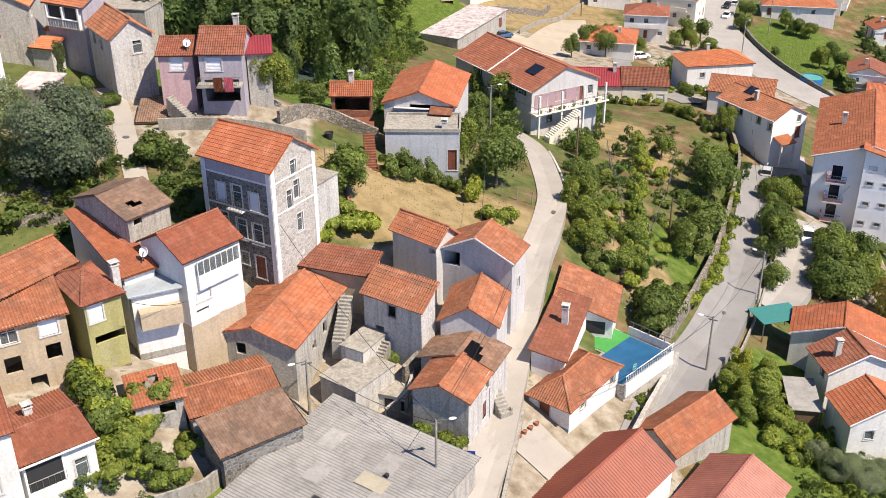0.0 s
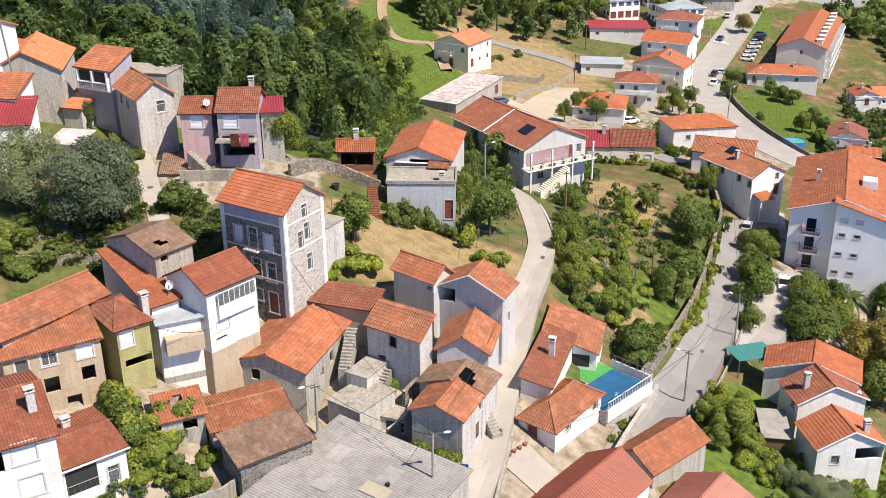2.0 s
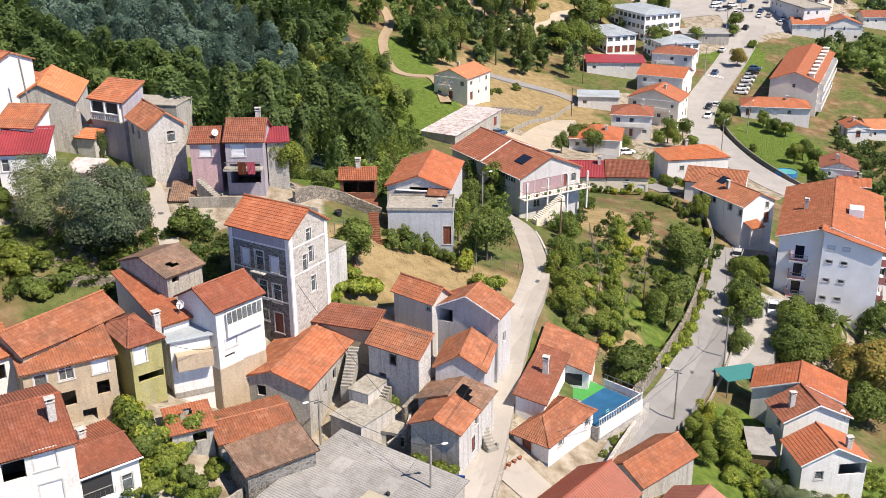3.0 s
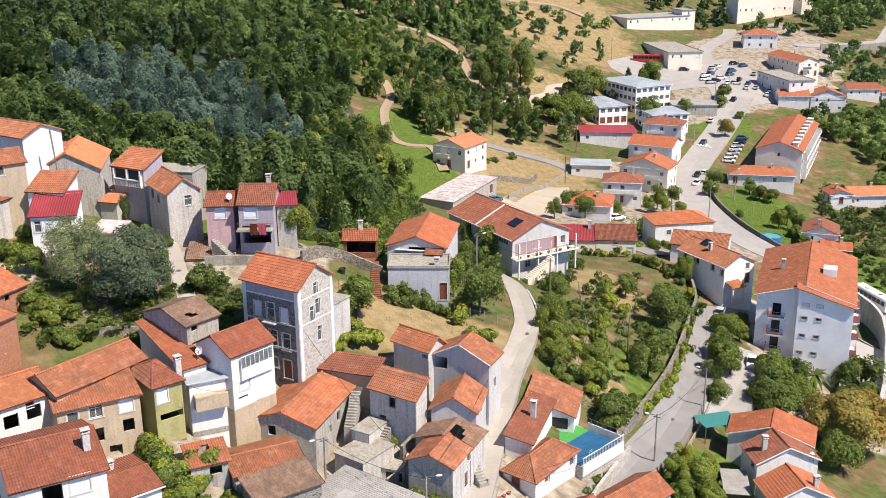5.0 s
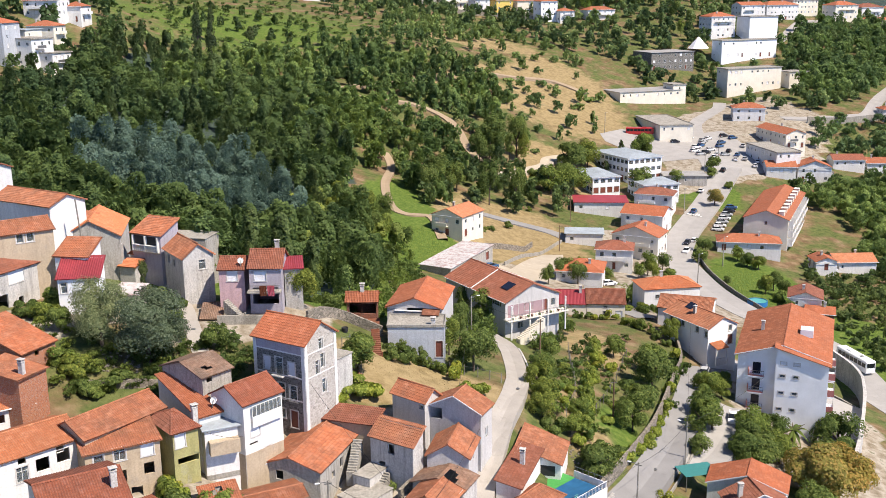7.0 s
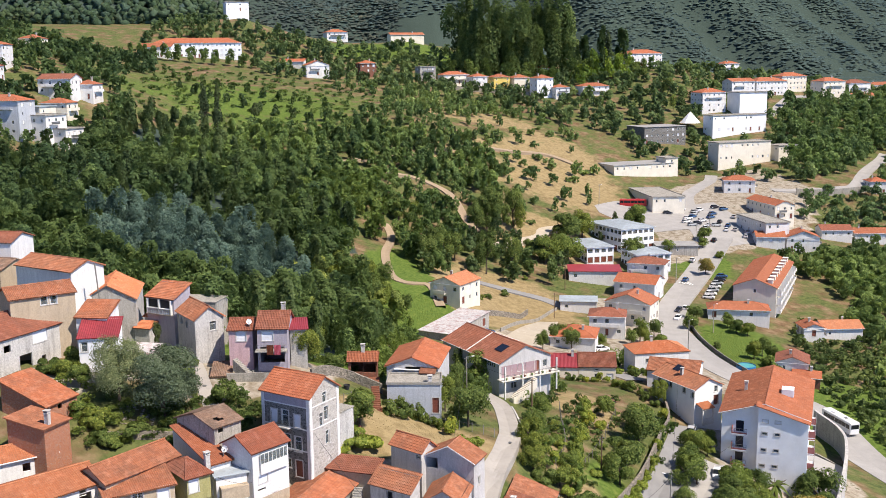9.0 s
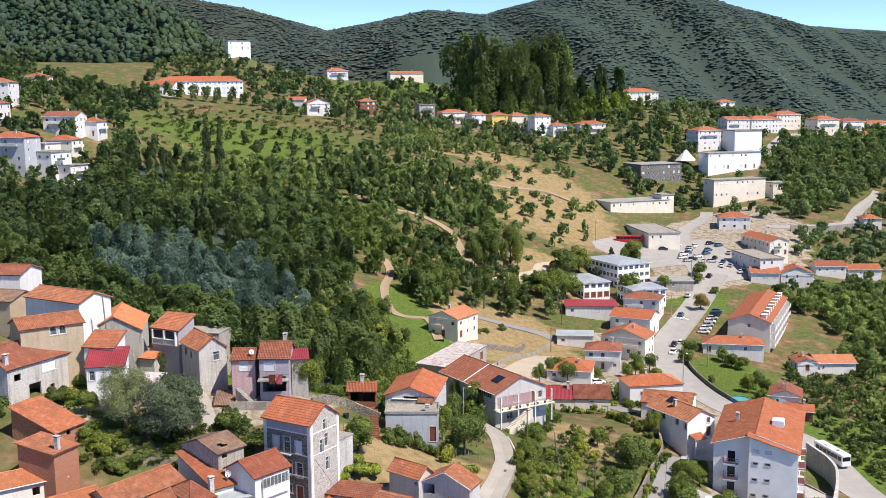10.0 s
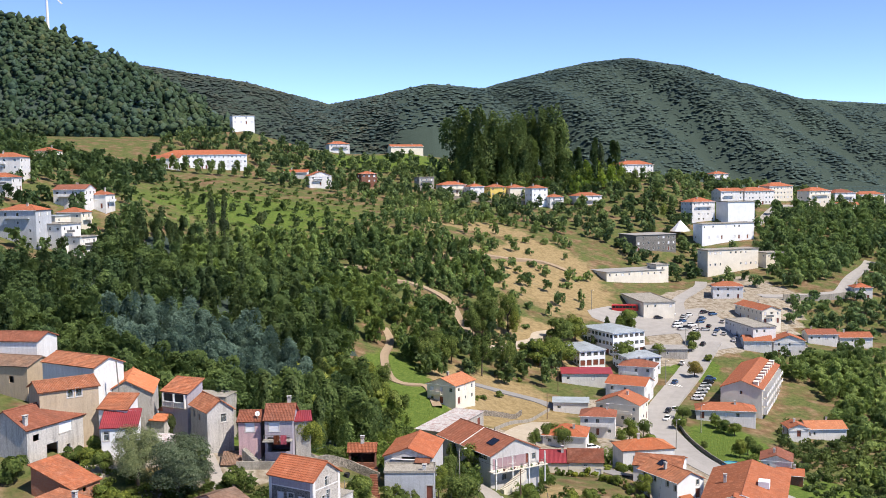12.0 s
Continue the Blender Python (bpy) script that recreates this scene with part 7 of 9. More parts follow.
def palm(x, y, r, h):
    z = float(ground(x, y)[0])
    home = empty("palm", pose(x, y, z), "green palm with arching fronds", "palm")
    part("trunk", shared(("palm_trunk",), lambda: trunk_bm(3), BARK), None, home, "", Matrix.Diagonal((4, 4, h, 1)))
    rr = random.Random(5)
    for k in range(16):
        bm = bmesh.new()
        a, tilt = k * 0.39 + rr.random() * 0.2, rr.uniform(0.2, 0.9)
        prev = None
        for j in range(9):
            s = j / 8
            cx, cz = r * s * math.cos(tilt * 0.5), h * 0.5 + r * (tilt * s - 0.9 * s * s)
            w = 0.32 * math.sin(math.pi * min(1, s * 0.9 + 0.12))
            row = [bm.verts.new((cx, -w, cz - w * 0.5)), bm.verts.new((cx, 0, cz)), bm.verts.new((cx, w, cz - w * 0.5))]
            if prev:
                bm.faces.new((prev[0], row[0], row[1], prev[1]))
                bm.faces.new((prev[1], row[1], row[2], prev[2]))
            prev = row
        part("frond", bm, LEAF["tree"], home, "", pose(0, 0, 0, 0, 0, math.degrees(a)))


def plant(kind, x, y, r, h):
    SPOTS.append((x, y, r))
    if kind == "palm":
        return palm(x, y, r, h)
    mat, shape, lobes, leaves, size, label, cat = KIND[kind]
    k = COUNT[kind] = COUNT.get(kind, -1) + 1
    var = k % 5
    slim = round(min(5.0, max(0.4, h / r)) * 4) / 4
    key = ("crown", kind, var, slim)
    if key not in SHARED:
        at, corner = leaf_cloud(11 + var * 7 + len(kind), lobes, leaves, size, shape)
        SHARED[key] = quads_mesh("crown", (at * (1, 1, slim))[:, None] + corner, mat)
    h = slim * r
    z = float(ground(x, y)[0])
    turn = (k * 77) % 360
    if cat == "shrub":
        ob = part("shrub", SHARED[key], None, None, "", Matrix.LocRotScale((x, y, z - h * 0.15), Euler((0, 0, radians(turn))), (r, r, r)))
        return tagged(ob, label, cat)
    home = empty("tree", pose(x, y, z - 0.05, 0, 0, turn), label, cat)
    part("trunk", shared(("trunk", var), lambda: trunk_bm(var), BARK), None, home, "", Matrix.Diagonal((r, r, h, 1)))
    part("crown", SHARED[key], None, home, "", Matrix.LocRotScale((0, 0, h * 0.08), None, (r * 1.08, r * 1.08, r * 0.98)))




# ---- single trees and shrubs ----
plant("olive", -36.6, 92.6, 4.3, 7.4)
plant("olive", -30.5, 91.6, 5.8, 8.2)
plant("tree", -41.8, 93.5, 2.0, 3.2)
plant("tree", 36.6, 345.8, 6.5, 15)
plant("tree", 47.3, 352.3, 4.6, 15.5)
plant("tree", 67.7, 352.3, 7.5, 9.5)
plant("tree", 75.0, 357.0, 5.5, 9)
plant("tree", 99.3, 370.8, 6.2, 9.5)
plant("tree", 123.4, 356.8, 3.4, 5)
plant("conifer", -73.7, 382.8, 4.0, 20)
plant("conifer", -69.2, 388.3, 3.6, 18)
plant("conifer", 92.0, 377.0, 1.8, 5)
plant("conifer", -35.9, 113.7, 1.4, 5.2)
plant("bush", -33.6, 111.9, 2, 2.4)
plant("bush", -23.4, 96.6, 2.3, 4.2)
plant("bush", -9.5, 126.0, 2, 2.6)
plant("bush", -0.4, 103.8, 1.9, 2.6)
plant("bush", 1.6, 104.9, 1.8, 2.6)
plant("bush", 3.9, 106.3, 1.6, 2.2)
plant("bush", -30.5, 110.3, 1.6, 1.8)
plant("bush", -30.3, 105.4, 1.8, 1.8)
plant("tree", -13.0, 111.2, 2.4, 5.5)
plant("tree", -14.5, 142.0, 2.4, 5.5)
plant("tree", -14.2, 161.3, 2.2, 5)
plant("tree", -4.6, 96.7, 3.2, 4.6)
plant("tree", -6.6, 95.2, 2.2, 3.2)
plant("tree", 11.6, 108.7, 3.4, 6.2)
plant("tree", 16.3, 142.2, 3.6, 6.5)
plant("tree", 13.7, 149.1, 2.6, 5)
plant("tree", 8.3, 113.2, 2.0, 5.4)
plant("tree", 10.3, 121.0, 1.8, 4.6)
plant("tree", 11.1, 132.8, 1.8, 4.5)
plant("ivy", -8.2, 91.3, 2.3, 1.6)
plant("ivy", -6.2, 92.0, 2.4, 1.7)
plant("ivy", -4.2, 92.5, 2.4, 1.8)
plant("ivy", -2.5, 93.0, 2.2, 1.6)
plant("ivy", -5.7, 93.9, 2.2, 1.7)
plant("ivy", -7.3, 90.5, 2.2, 1.5)
plant("ivy", 11.1, 99.1, 1.8, 2.2)
plant("ivy", 9.9, 99.8, 1.5, 1.9)
plant("ivy", 12.3, 100.5, 1.3, 1.8)
plant("tree", 28.1, 153.5, 1.8, 4.5)
plant("tree", 43.3, 129.4, 3.6, 6.2)
plant("tree", 54.9, 161.1, 2.4, 5)
plant("tree", 57.3, 176.7, 1.6, 3)
plant("tree", 37.3, 114.1, 3.6, 5.6)
plant("tree", 26.9, 92.7, 3.4, 4.6)
plant("ivy", 58.9, 169.4, 1.4, 3)
plant("ivy", 53.5, 151.4, 1.4, 3)
plant("ivy", 49.0, 136.9, 1.4, 2.8)
plant("ivy", 46.4, 129.1, 1.4, 2.6)
plant("ivy", 43.6, 121.4, 1.4, 2.6)
plant("ivy", 41.5, 116.0, 1.4, 2.6)
plant("ivy", 39.2, 110.3, 1.6, 2.6)
plant("ivy", 37.3, 106.9, 1.6, 2.4)
plant("ivy", 32.1, 98.9, 1.8, 1.6)
plant("ivy", 34.7, 103.1, 1.8, 1.6)
plant("ivy", 30.9, 120.6, 1.5, 3.6)
plant("ivy", 29.3, 113.1, 1.5, 3.4)
plant("ivy", 28.0, 107.5, 1.5, 3.4)
plant("ivy", 35.0, 133.0, 1.7, 2.4)
plant("ivy", 36.7, 131.7, 1.6, 2)
plant("ivy", 56.9, 189.7, 1.6, 1.6)
plant("ivy", 52.7, 188.0, 1.6, 1.6)
plant("ivy", 48.4, 182.8, 1.5, 1.6)
plant("ivy", 60.9, 190.3, 1.5, 1.4)
plant("ivy", 60.5, 177.0, 1.5, 2.4)
plant("ivy", 32.6, 125.5, 1.8, 2)
plant("tree", 55.0, 134.4, 2.6, 3.8)
plant("tree", 58.9, 140.4, 2.2, 3.2)
plant("tree", 50.7, 122.8, 3, 4.6)
plant("tree", 48.3, 117.0, 3.2, 5.6)
plant("tree", 51.0, 120.1, 2.8, 5)
plant("tree", 46.0, 110.1, 2, 3.4)
plant("tree", 50.4, 124.3, 2.4, 4)
plant("tree", 58.3, 121.1, 3.4, 5)
plant("tree", 61.5, 122.1, 3, 4.6)
plant("tree", 56.1, 117.3, 3.2, 4.6)
plant("tree", 53.7, 112.8, 3.2, 4.4)
plant("tree", 56.8, 112.8, 3.6, 5)
plant("tree", 61.1, 116.9, 3.2, 4.6)
plant("tree", 53.7, 133.7, 2.4, 3.6)
plant("tree", 57.3, 134.9, 2, 3)
plant("golden", 63.9, 109.2, 6.6, 8.5)
plant("golden", 68.1, 110.5, 6, 8)
plant("palm", 66.9, 126.1, 3, 4.2)
for a, b, c, d in ((35.2, 83.4, 2.6, 4.4), (32.6, 85.0, 1.7, 3.0), (36.8, 86.6, 2.0, 3.4), (34.6, 88.2, 1.6, 3.4), (36.0, 80.6, 1.8, 2.6), (32.4, 80.6, 1.7, 2.6), (33.5, 82.6, 1.6, 3.2), (38.2, 90.4, 1.5, 2.6)):
    plant("bright", a, b, c, d)
for a, b, c, d in ((34.0, 86.4, 1.5, 2.6), (35.8, 90.4, 1.3, 2.2), (34.8, 78.6, 1.4, 1.8), (37.6, 78.4, 1.2, 1.4), (36.6, 76.4, 1.3, 1.4), (38.6, 80.6, 1.1, 1.3)):
    plant("ivy", a, b, c, d)
for a, b, c, d in ((40.4, 75.0, 2.2, 2.6), (43.6, 75.4, 1.8, 2.4), (42.0, 73.2, 1.9, 2.2), (38.8, 77.0, 1.3, 1.8)):
    plant("olive", a, b, c, d)
plant("tree", 65.1, 110.0, 4, 6)
plant("tree", 69.5, 117.6, 4, 6)
plant("tree", 61.2, 102.1, 3.6, 5)
plant("tree", 75.2, 127.1, 4.5, 7)
plant("bush", -23.7, 67.6, 2, 2.6)
plant("bush", -22.2, 65.7, 2.4, 3)
plant("bush", -20.5, 63.6, 2.6, 2.8)
plant("bush", -20.9, 61.6, 2.4, 2.4)
plant("bush", -18.8, 67.7, 2.2, 3)
plant("bush", -17.4, 68.7, 2, 2.8)
plant("bush", -19.2, 65.9, 1.6, 1.6)
plant("bush", -16.1, 65.2, 1.6, 1.4)
plant("bush", -24.3, 68.8, 1.6, 2.2)
plant("bush", -1.0, 69.4, 2, 1.6)
plant("bush", -2.4, 70.4, 1.6, 1.6)
plant("bush", 2.4, 69.5, 1.8, 1.6)
plant("bush", 3.8, 67.6, 1.8, 1.6)
plant("bush", -0.3, 78.8, 1.8, 0.9)
plant("bush", 1.3, 79.5, 1.6, 0.9)
plant("bush", -42.4, 87.4, 2, 2.4)
plant("bush", -39.8, 87.2, 2, 2.6)
plant("bush", -38.1, 85.7, 2.4, 3)
plant("bush", -36.1, 83.5, 2.2, 1.8)
plant("bush", -33.4, 85.5, 2.4, 1.6)
plant("bush", -35.0, 82.9, 2, 1.4)
plant("bush", -38.3, 99.3, 2, 3)
plant("bush", -47.2, 97.0, 2, 2.4)
plant("bush", -45.3, 97.5, 1.8, 2.4)
plant("bush", -53.7, 89.8, 3, 4)
plant("bush", -45.3, 102.6, 2.2, 3)
plant("bush", -44.4, 96.3, 2.2, 3)
plant("tree", 1.0, 234.2, 2.5, 5)
plant("tree", 4.0, 238.2, 2.2, 4.5)
plant("tree", -6.4, 182.9, 3, 6)
plant("tree", -4.9, 238.3, 3.4, 7)
plant("tree", -12.4, 210.2, 3, 6)
plant("tree", -10.0, 238.6, 3, 6)
plant("tree", -1.9, 254.4, 3, 6.5)
plant("tree", -15.2, 174.0, 3, 6)
plant("tree", 12.0, 291.2, 4.2, 9)
plant("tree", 17.7, 299.4, 4.4, 9.5)
plant("tree", 21.7, 305.3, 4, 9)
plant("tree", 15.5, 309.5, 4, 9)
plant("tree", 50.8, 328.8, 3.2, 5.5)
plant("tree", 27.7, 322.3, 2.4, 3.6)
plant("tree", 44.6, 229.8, 2.6, 5)
plant("tree", 39.5, 220.6, 2.4, 4.5)
plant("tree", 47.3, 228.2, 2.4, 4.5)
plant("tree", 52.4, 244.0, 2, 4)
plant("tree", 77.2, 251.9, 2.6, 5.5)
plant("tree", 72.3, 242.1, 2.4, 4.5)
plant("tree", 76.1, 233.3, 3, 3)
plant("tree", 60.9, 217.2, 1.8, 3.4)
plant("tree", 62.6, 212.3, 2.2, 3.4)
plant("tree", 90.9, 262.7, 2.8, 4.4)
plant("tree", -13.3, 124.9, 2.4, 5)
plant("tree", -15.5, 130.0, 2.4, 5)
plant("tree", -13.7, 146.6, 2.2, 5)
plant("bush", 36.0, 281.0, 1.7, 2.4)
plant("bush", 30.0, 272.9, 1.5, 1.8)
plant("bush", 27.4, 266.5, 1.3, 1.6)
plant("bush", 102.6, 221.9, 2.6, 3.8)
plant("bush", 103.6, 230.6, 2.2, 3.6)
plant("bush", 45.2, 300.8, 1.2, 2)
plant("tree", 101.9, 236.7, 2.6, 5.5)
plant("tree", 106.0, 241.4, 2.6, 5.5)
plant("tree", 106.7, 236.3, 2.4, 5)
plant("tree", 93.1, 242.6, 1.6, 2.5)
plant("tree", 104.5, 267.9, 2.4, 4)
plant("tree", 105.7, 263.0, 2.8, 4)
plant("tree", 108.6, 261.3, 2.6, 3.6)
plant("tree", 95.6, 274.2, 2.8, 4.5)
plant("tree", 71.6, 246.3, 2.8, 6)
plant("tree", 68.1, 242.0, 2, 4)
plant("tree", 76.2, 241.3, 2.8, 3.4)
plant("tree", 46.0, 231.5, 2.6, 5)
plant("tree", 48.1, 225.8, 2.6, 5)
plant("tree", 57.6, 234.4, 1.8, 3.6)
plant("tree", 60.5, 205.9, 2.6, 4)
plant("tree", 67.5, 210.6, 2.4, 4)
plant("tree", 31.9, 299.2, 5, 14)
plant("tree", 40.8, 301.8, 3.6, 13)
plant("tree", 55.5, 322.3, 6, 9)
plant("tree", 64.4, 326.4, 6, 9)
plant("tree", 60.9, 330.4, 5, 8.5)
plant("tree", 89.9, 332.9, 5, 8.5)
plant("tree", 49.5, 323.5, 2.6, 4.5)
plant("tree", 120.6, 349.9, 2.6, 4)
plant("tree", 105.6, 343.7, 2.8, 5)
plant("tree", 124.0, 339.1, 2, 3)
plant("golden", 113.6, 321.7, 3.6, 6.5)
plant("conifer", -79.7, 415.4, 3.2, 21)
plant("conifer", -74.6, 422.8, 3.0, 20)
plant("conifer", -60.1, 435.7, 4, 8)
plant("conifer", 1.2, 374.9, 1.8, 6)
plant("conifer", 1.0, 226.8, 1, 3)
plant("conifer", 81.3, 353.6, 2, 5)
plant("tree", 164.6, 559.4, 3, 9)
plant("tree", 170.2, 594.0, 3, 9)
plant("tree", 162.1, 620.9, 4, 14)
plant("tree", 354.6, 1697.1, 5, 22)
plant("tree", 159.9, 635.6, 5, 9)
plant("conifer", 145.7, 655.9, 5, 26)
plant("conifer", 149.2, 687.3, 4, 18)
plant("tree", 4.0, 313.0, 3, 7)
plant("tree", 6.1, 324.0, 3, 7)
plant("tree", 3.0, 331.5, 3, 7)
plant("tree", 2.1, 338.1, 3, 7)
plant("tree", 9.0, 337.6, 3, 6)
plant("tree", 31.9, 338.4, 4, 11)
plant("tree", 37.7, 340.0, 4, 11)
plant("tree", 44.0, 347.2, 3, 10)
plant("tree", 49.4, 348.9, 3, 10)
plant("tree", -14.6, 262.5, 3.5, 6)
plant("tree", -9.8, 260.2, 3, 6)
plant("tree", -15.1, 238.5, 4, 7)
plant("tree", -19.4, 238.9, 4, 7)
plant("tree", -6.6, 256.7, 3, 6)
plant("tree", 26.1, 129.8, 2.2, 3.8)
plant("tree", 23.2, 117.1, 2.2, 3.6)
plant("tree", 21.0, 107.8, 2.2, 3.6)
plant("tree", 21.6, 104.0, 2.4, 3.6)
plant("tree", 20.4, 100.2, 2.2, 3.2)
plant("tree", 22.1, 112.0, 2, 3.2)
plant("tree", 45.0, 136.4, 3.2, 5)
plant("tree", 35.5, 109.7, 2.8, 4.6)
plant("tree", 24.3, 99.5, 2.2, 3)
plant("tree", 26.6, 106.0, 1.8, 2.6)
plant("tree", 39.2, 120.2, 2.4, 3.8)
plant("tree", 39.1, 140.4, 2, 3.4)
plant("ivy", 36.3, 143.8, 1.5, 2.6)
plant("ivy", 35.3, 138.1, 1.5, 2.6)
plant("ivy", 34.1, 133.1, 1.5, 2.6)
plant("ivy", 32.6, 127.3, 1.5, 2.6)
plant("ivy", 31.0, 121.3, 1.5, 2.6)
plant("ivy", 29.8, 115.8, 1.5, 2.4)
plant("ivy", 29.1, 111.8, 1.5, 2.4)
plant("ivy", 28.1, 107.9, 1.5, 2.4)
plant("ivy", 27.2, 104.3, 1.5, 2.4)
plant("ivy", 26.2, 100.9, 1.5, 2.2)
plant("ivy", 25.3, 97.8, 1.5, 2.2)
plant("ivy", 24.6, 106.6, 1.4, 1.6)
plant("ivy", 26.7, 113.9, 1.4, 1.6)
plant("ivy", 34.9, 122.8, 1.4, 1.2)
plant("ivy", 34.1, 116.2, 1.4, 1.2)
plant("ivy", 31.6, 109.1, 1.6, 1.2)
plant("bush", 27.7, 96.5, 2.8, 3.6)
plant("bush", 21.6, 98.1, 2, 2.4)
plant("bush", 27.0, 123.3, 1.6, 2)
plant("bush", 38.3, 126.7, 1.6, 1.6)
plant("bush", 26.6, 117.0, 1.4, 1.6)
plant("bush", 31.5, 100.7, 1.6, 1.2)
plant("bush", 32.3, 99.7, 1.6, 1.2)
plant("bush", 29.1, 95.4, 1.6, 1.2)
plant("ivy", -24.3, 69.3, 1.6, 2)
plant("ivy", -23.0, 67.4, 1.8, 2.2)
plant("ivy", -21.5, 66.0, 2, 2.4)
plant("ivy", -20.0, 63.9, 2, 2)
plant("ivy", -19.4, 65.6, 1.6, 1.6)
plant("ivy", -20.7, 62.9, 2, 1.8)
plant("bush", -18.6, 63.4, 1.3, 1.6)
plant("bush", -17.4, 63.0, 1.3, 1.5)
plant("ivy", -18.9, 61.9, 1.2, 1.3)
plant("bush", -17.6, 61.6, 1.2, 1.3)
plant("ivy", -16.3, 62.2, 1.1, 1.3)
plant("bush", -22.6, 61.2, 1.6, 2.0)
plant("bush", -21.6, 64.6, 1.4, 1.8)


# ---- woods, as far as nobody could count them ----
def clear(x, y, gap=2.0):
    """Points that keep off roads and houses."""
    ok = np.ones(len(x), bool)
    for rows, half in ROADS:
        for a, b in rows:
            ok &= (x - a) ** 2 + (y - b) ** 2 > (half + gap) ** 2
    for a, b, r in HOMES:
        ok &= (x - a) ** 2 + (y - b) ** 2 > (r + gap) ** 2
    return ok


def scatter(poly, gap, seed, keep_off=2.0):
    r = np.random.RandomState(seed)
    xs, ys = [p[0] for p in poly], [p[1] for p in poly]
    X, Y = np.meshgrid(np.arange(min(xs), max(xs), gap), np.arange(min(ys), max(ys), gap))
    x, y = X.ravel() + r.uniform(-0.45, 0.45, X.size) * gap, Y.ravel() + r.uniform(-0.45, 0.45, X.size) * gap
    k = inside(poly, x, y)
    x, y = x[k], y[k]
    k = clear(x, y, keep_off)
    return x[k], y[k]


def wood(name, label, x, y, rad, tall, leaves, size, lo, hi, seed, shape="round", dip=0.1, mat="wood"):
    """Many trees in one mesh. rad, tall: the range of sizes; lo, hi: the range of a tint for each tree."""
    r = np.random.RandomState(seed)
    bases = [leaf_cloud(seed + k, 8, leaves, size, shape) for k in range(4)]
    sparse = [leaf_cloud(seed + k, 8, leaves // 2, size * 1.4, shape) for k in range(4)]
    z = ground(x, y)
    out, tint = [], []
    for k in range(len(x)):
        q = (bases if y[k] < 240 or leaves < 1000 else sparse)[r.randint(4)]
        a, rr, h = r.uniform(0, 6.28), r.uniform(*rad), r.uniform(*tall)
        c, s = math.cos(a), math.sin(a)
        at, corner = q
        p = np.stack([(at[:, 0] * c - at[:, 1] * s) * rr + x[k], (at[:, 0] * s + at[:, 1] * c) * rr + y[k], (at[:, 2] * (1 + dip) - dip) * h + z[k]], -1)
        out.append(p[:, None] + corner * (rr * 0.6 + h * 0.12))

        patch_ = noise.noise(Vector((x[k] * 0.035, y[k] * 0.035, 7.7)))
        f = min(1, max(0, 0.5 + 0.9 * patch_ + r.uniform(-0.4, 0.4)))
        tint.append(np.tile(np.array([*(np.array(lo) * (1 - f) + np.array(hi) * f), 1.0]), (3 * len(at), 1)))
    me = quads_mesh(name, np.concatenate(out), LEAF[mat])
    at = me.color_attributes.new("tone", "FLOAT_COLOR", "POINT")
    at.data.foreach_set("color", np.concatenate(tint).astype(np.float32).ravel())
    return tagged(part(name, me, None), label, "woodland", kind="stuff")


GREY = [(-62, 170), (-36, 176), (-20, 196), (-20, 226), (-40, 250), (-70, 222)]
wx, wy = scatter(WOOD, 7.2, 1)
stand = ~inside(GREY, wx, wy)
wx, wy = wx[stand], wy[stand]
pick = np.array([noise.noise(Vector((a * 0.03, b * 0.03, 1.5))) for a, b in zip(wx, wy)]) + np.random.RandomState(5).uniform(-0.25, 0.25, len(wx))
for n, (ok, sizes, talls, lo, hi, shape) in enumerate(((pick < -0.08, (3.6, 6.8), (7, 13), (0.46, 0.6, 0.57), (0.86, 1.0, 0.88), "round"), ((pick >= -0.08) & (pick < 0.2), (3.0, 6.0), (6, 11), (0.56, 0.72, 0.63), (1.25, 1.34, 0.97), "round"), (pick >= 0.2, (3.0, 4.6), (9, 15), (0.55, 0.65, 0.55), (1.06, 1.08, 0.84), "cone"))):
    wood("woodland", ("dense dark green broadleaved wood in the gully", "lighter green trees of the gully wood", "tall slender trees of the gully wood")[n], wx[ok], wy[ok], sizes, talls, 2000, 0.076, lo, hi, 21 + 100 * n, shape)
bx, by = scatter(GREY, 7.0, 2)
wood("grey_woodland", "grey-green eucalyptus stand among darker trees", bx, by, (4.2, 6.6), (9, 15), 3000, 0.055, (0.62, 0.72, 0.72), (1.2, 1.26, 1.26), 22, mat="grey")
gx2, gy2 = scatter([(-80, 337), (-75, 375), (-58, 408), (-12, 428), (38, 446), (50, 420), (43, 380), (3, 372), (-6, 335), (-20, 300), (-40, 300)], 6.0, 12)
wood("upper_woodland", "green woodland climbing the hillside", gx2, gy2, (2.4, 4.6), (5, 10), 480, 0.19, (0.8, 0.95, 0.88), (1.85, 1.85, 1.4), 33)
hx, hy = scatter([(-62, 380), (-8, 330), (30, 345), (80, 370), (100, 440), (96, 500), (60, 560), (-40, 545), (-110, 530), (-120, 430), (-95, 388)], 6.6, 3)
MEADOW = [(-112, 400), (-62, 405), (-30, 450), (0, 470), (0, 520), (-60, 565), (-130, 560)]
open_ = ~inside(MEADOW, hx, hy)
hx, hy = hx[open_], hy[open_]
bald = (spot(hx, hy, 72, 440, 46, 75) > 0) & (np.random.RandomState(17).uniform(0, 1, len(hx)) < 0.55)
hx, hy = hx[~bald], hy[~bald]
sx_, sy_ = scatter(MEADOW, 8.0, 13, 1)
wood("meadow_scrub", "low olive-green scrub on the sloping meadow", sx_, sy_, (1.0, 2.8), (0.8, 2.2), 90, 0.3, (0.8, 0.95, 0.7), (1.7, 1.65, 1.1), 38)
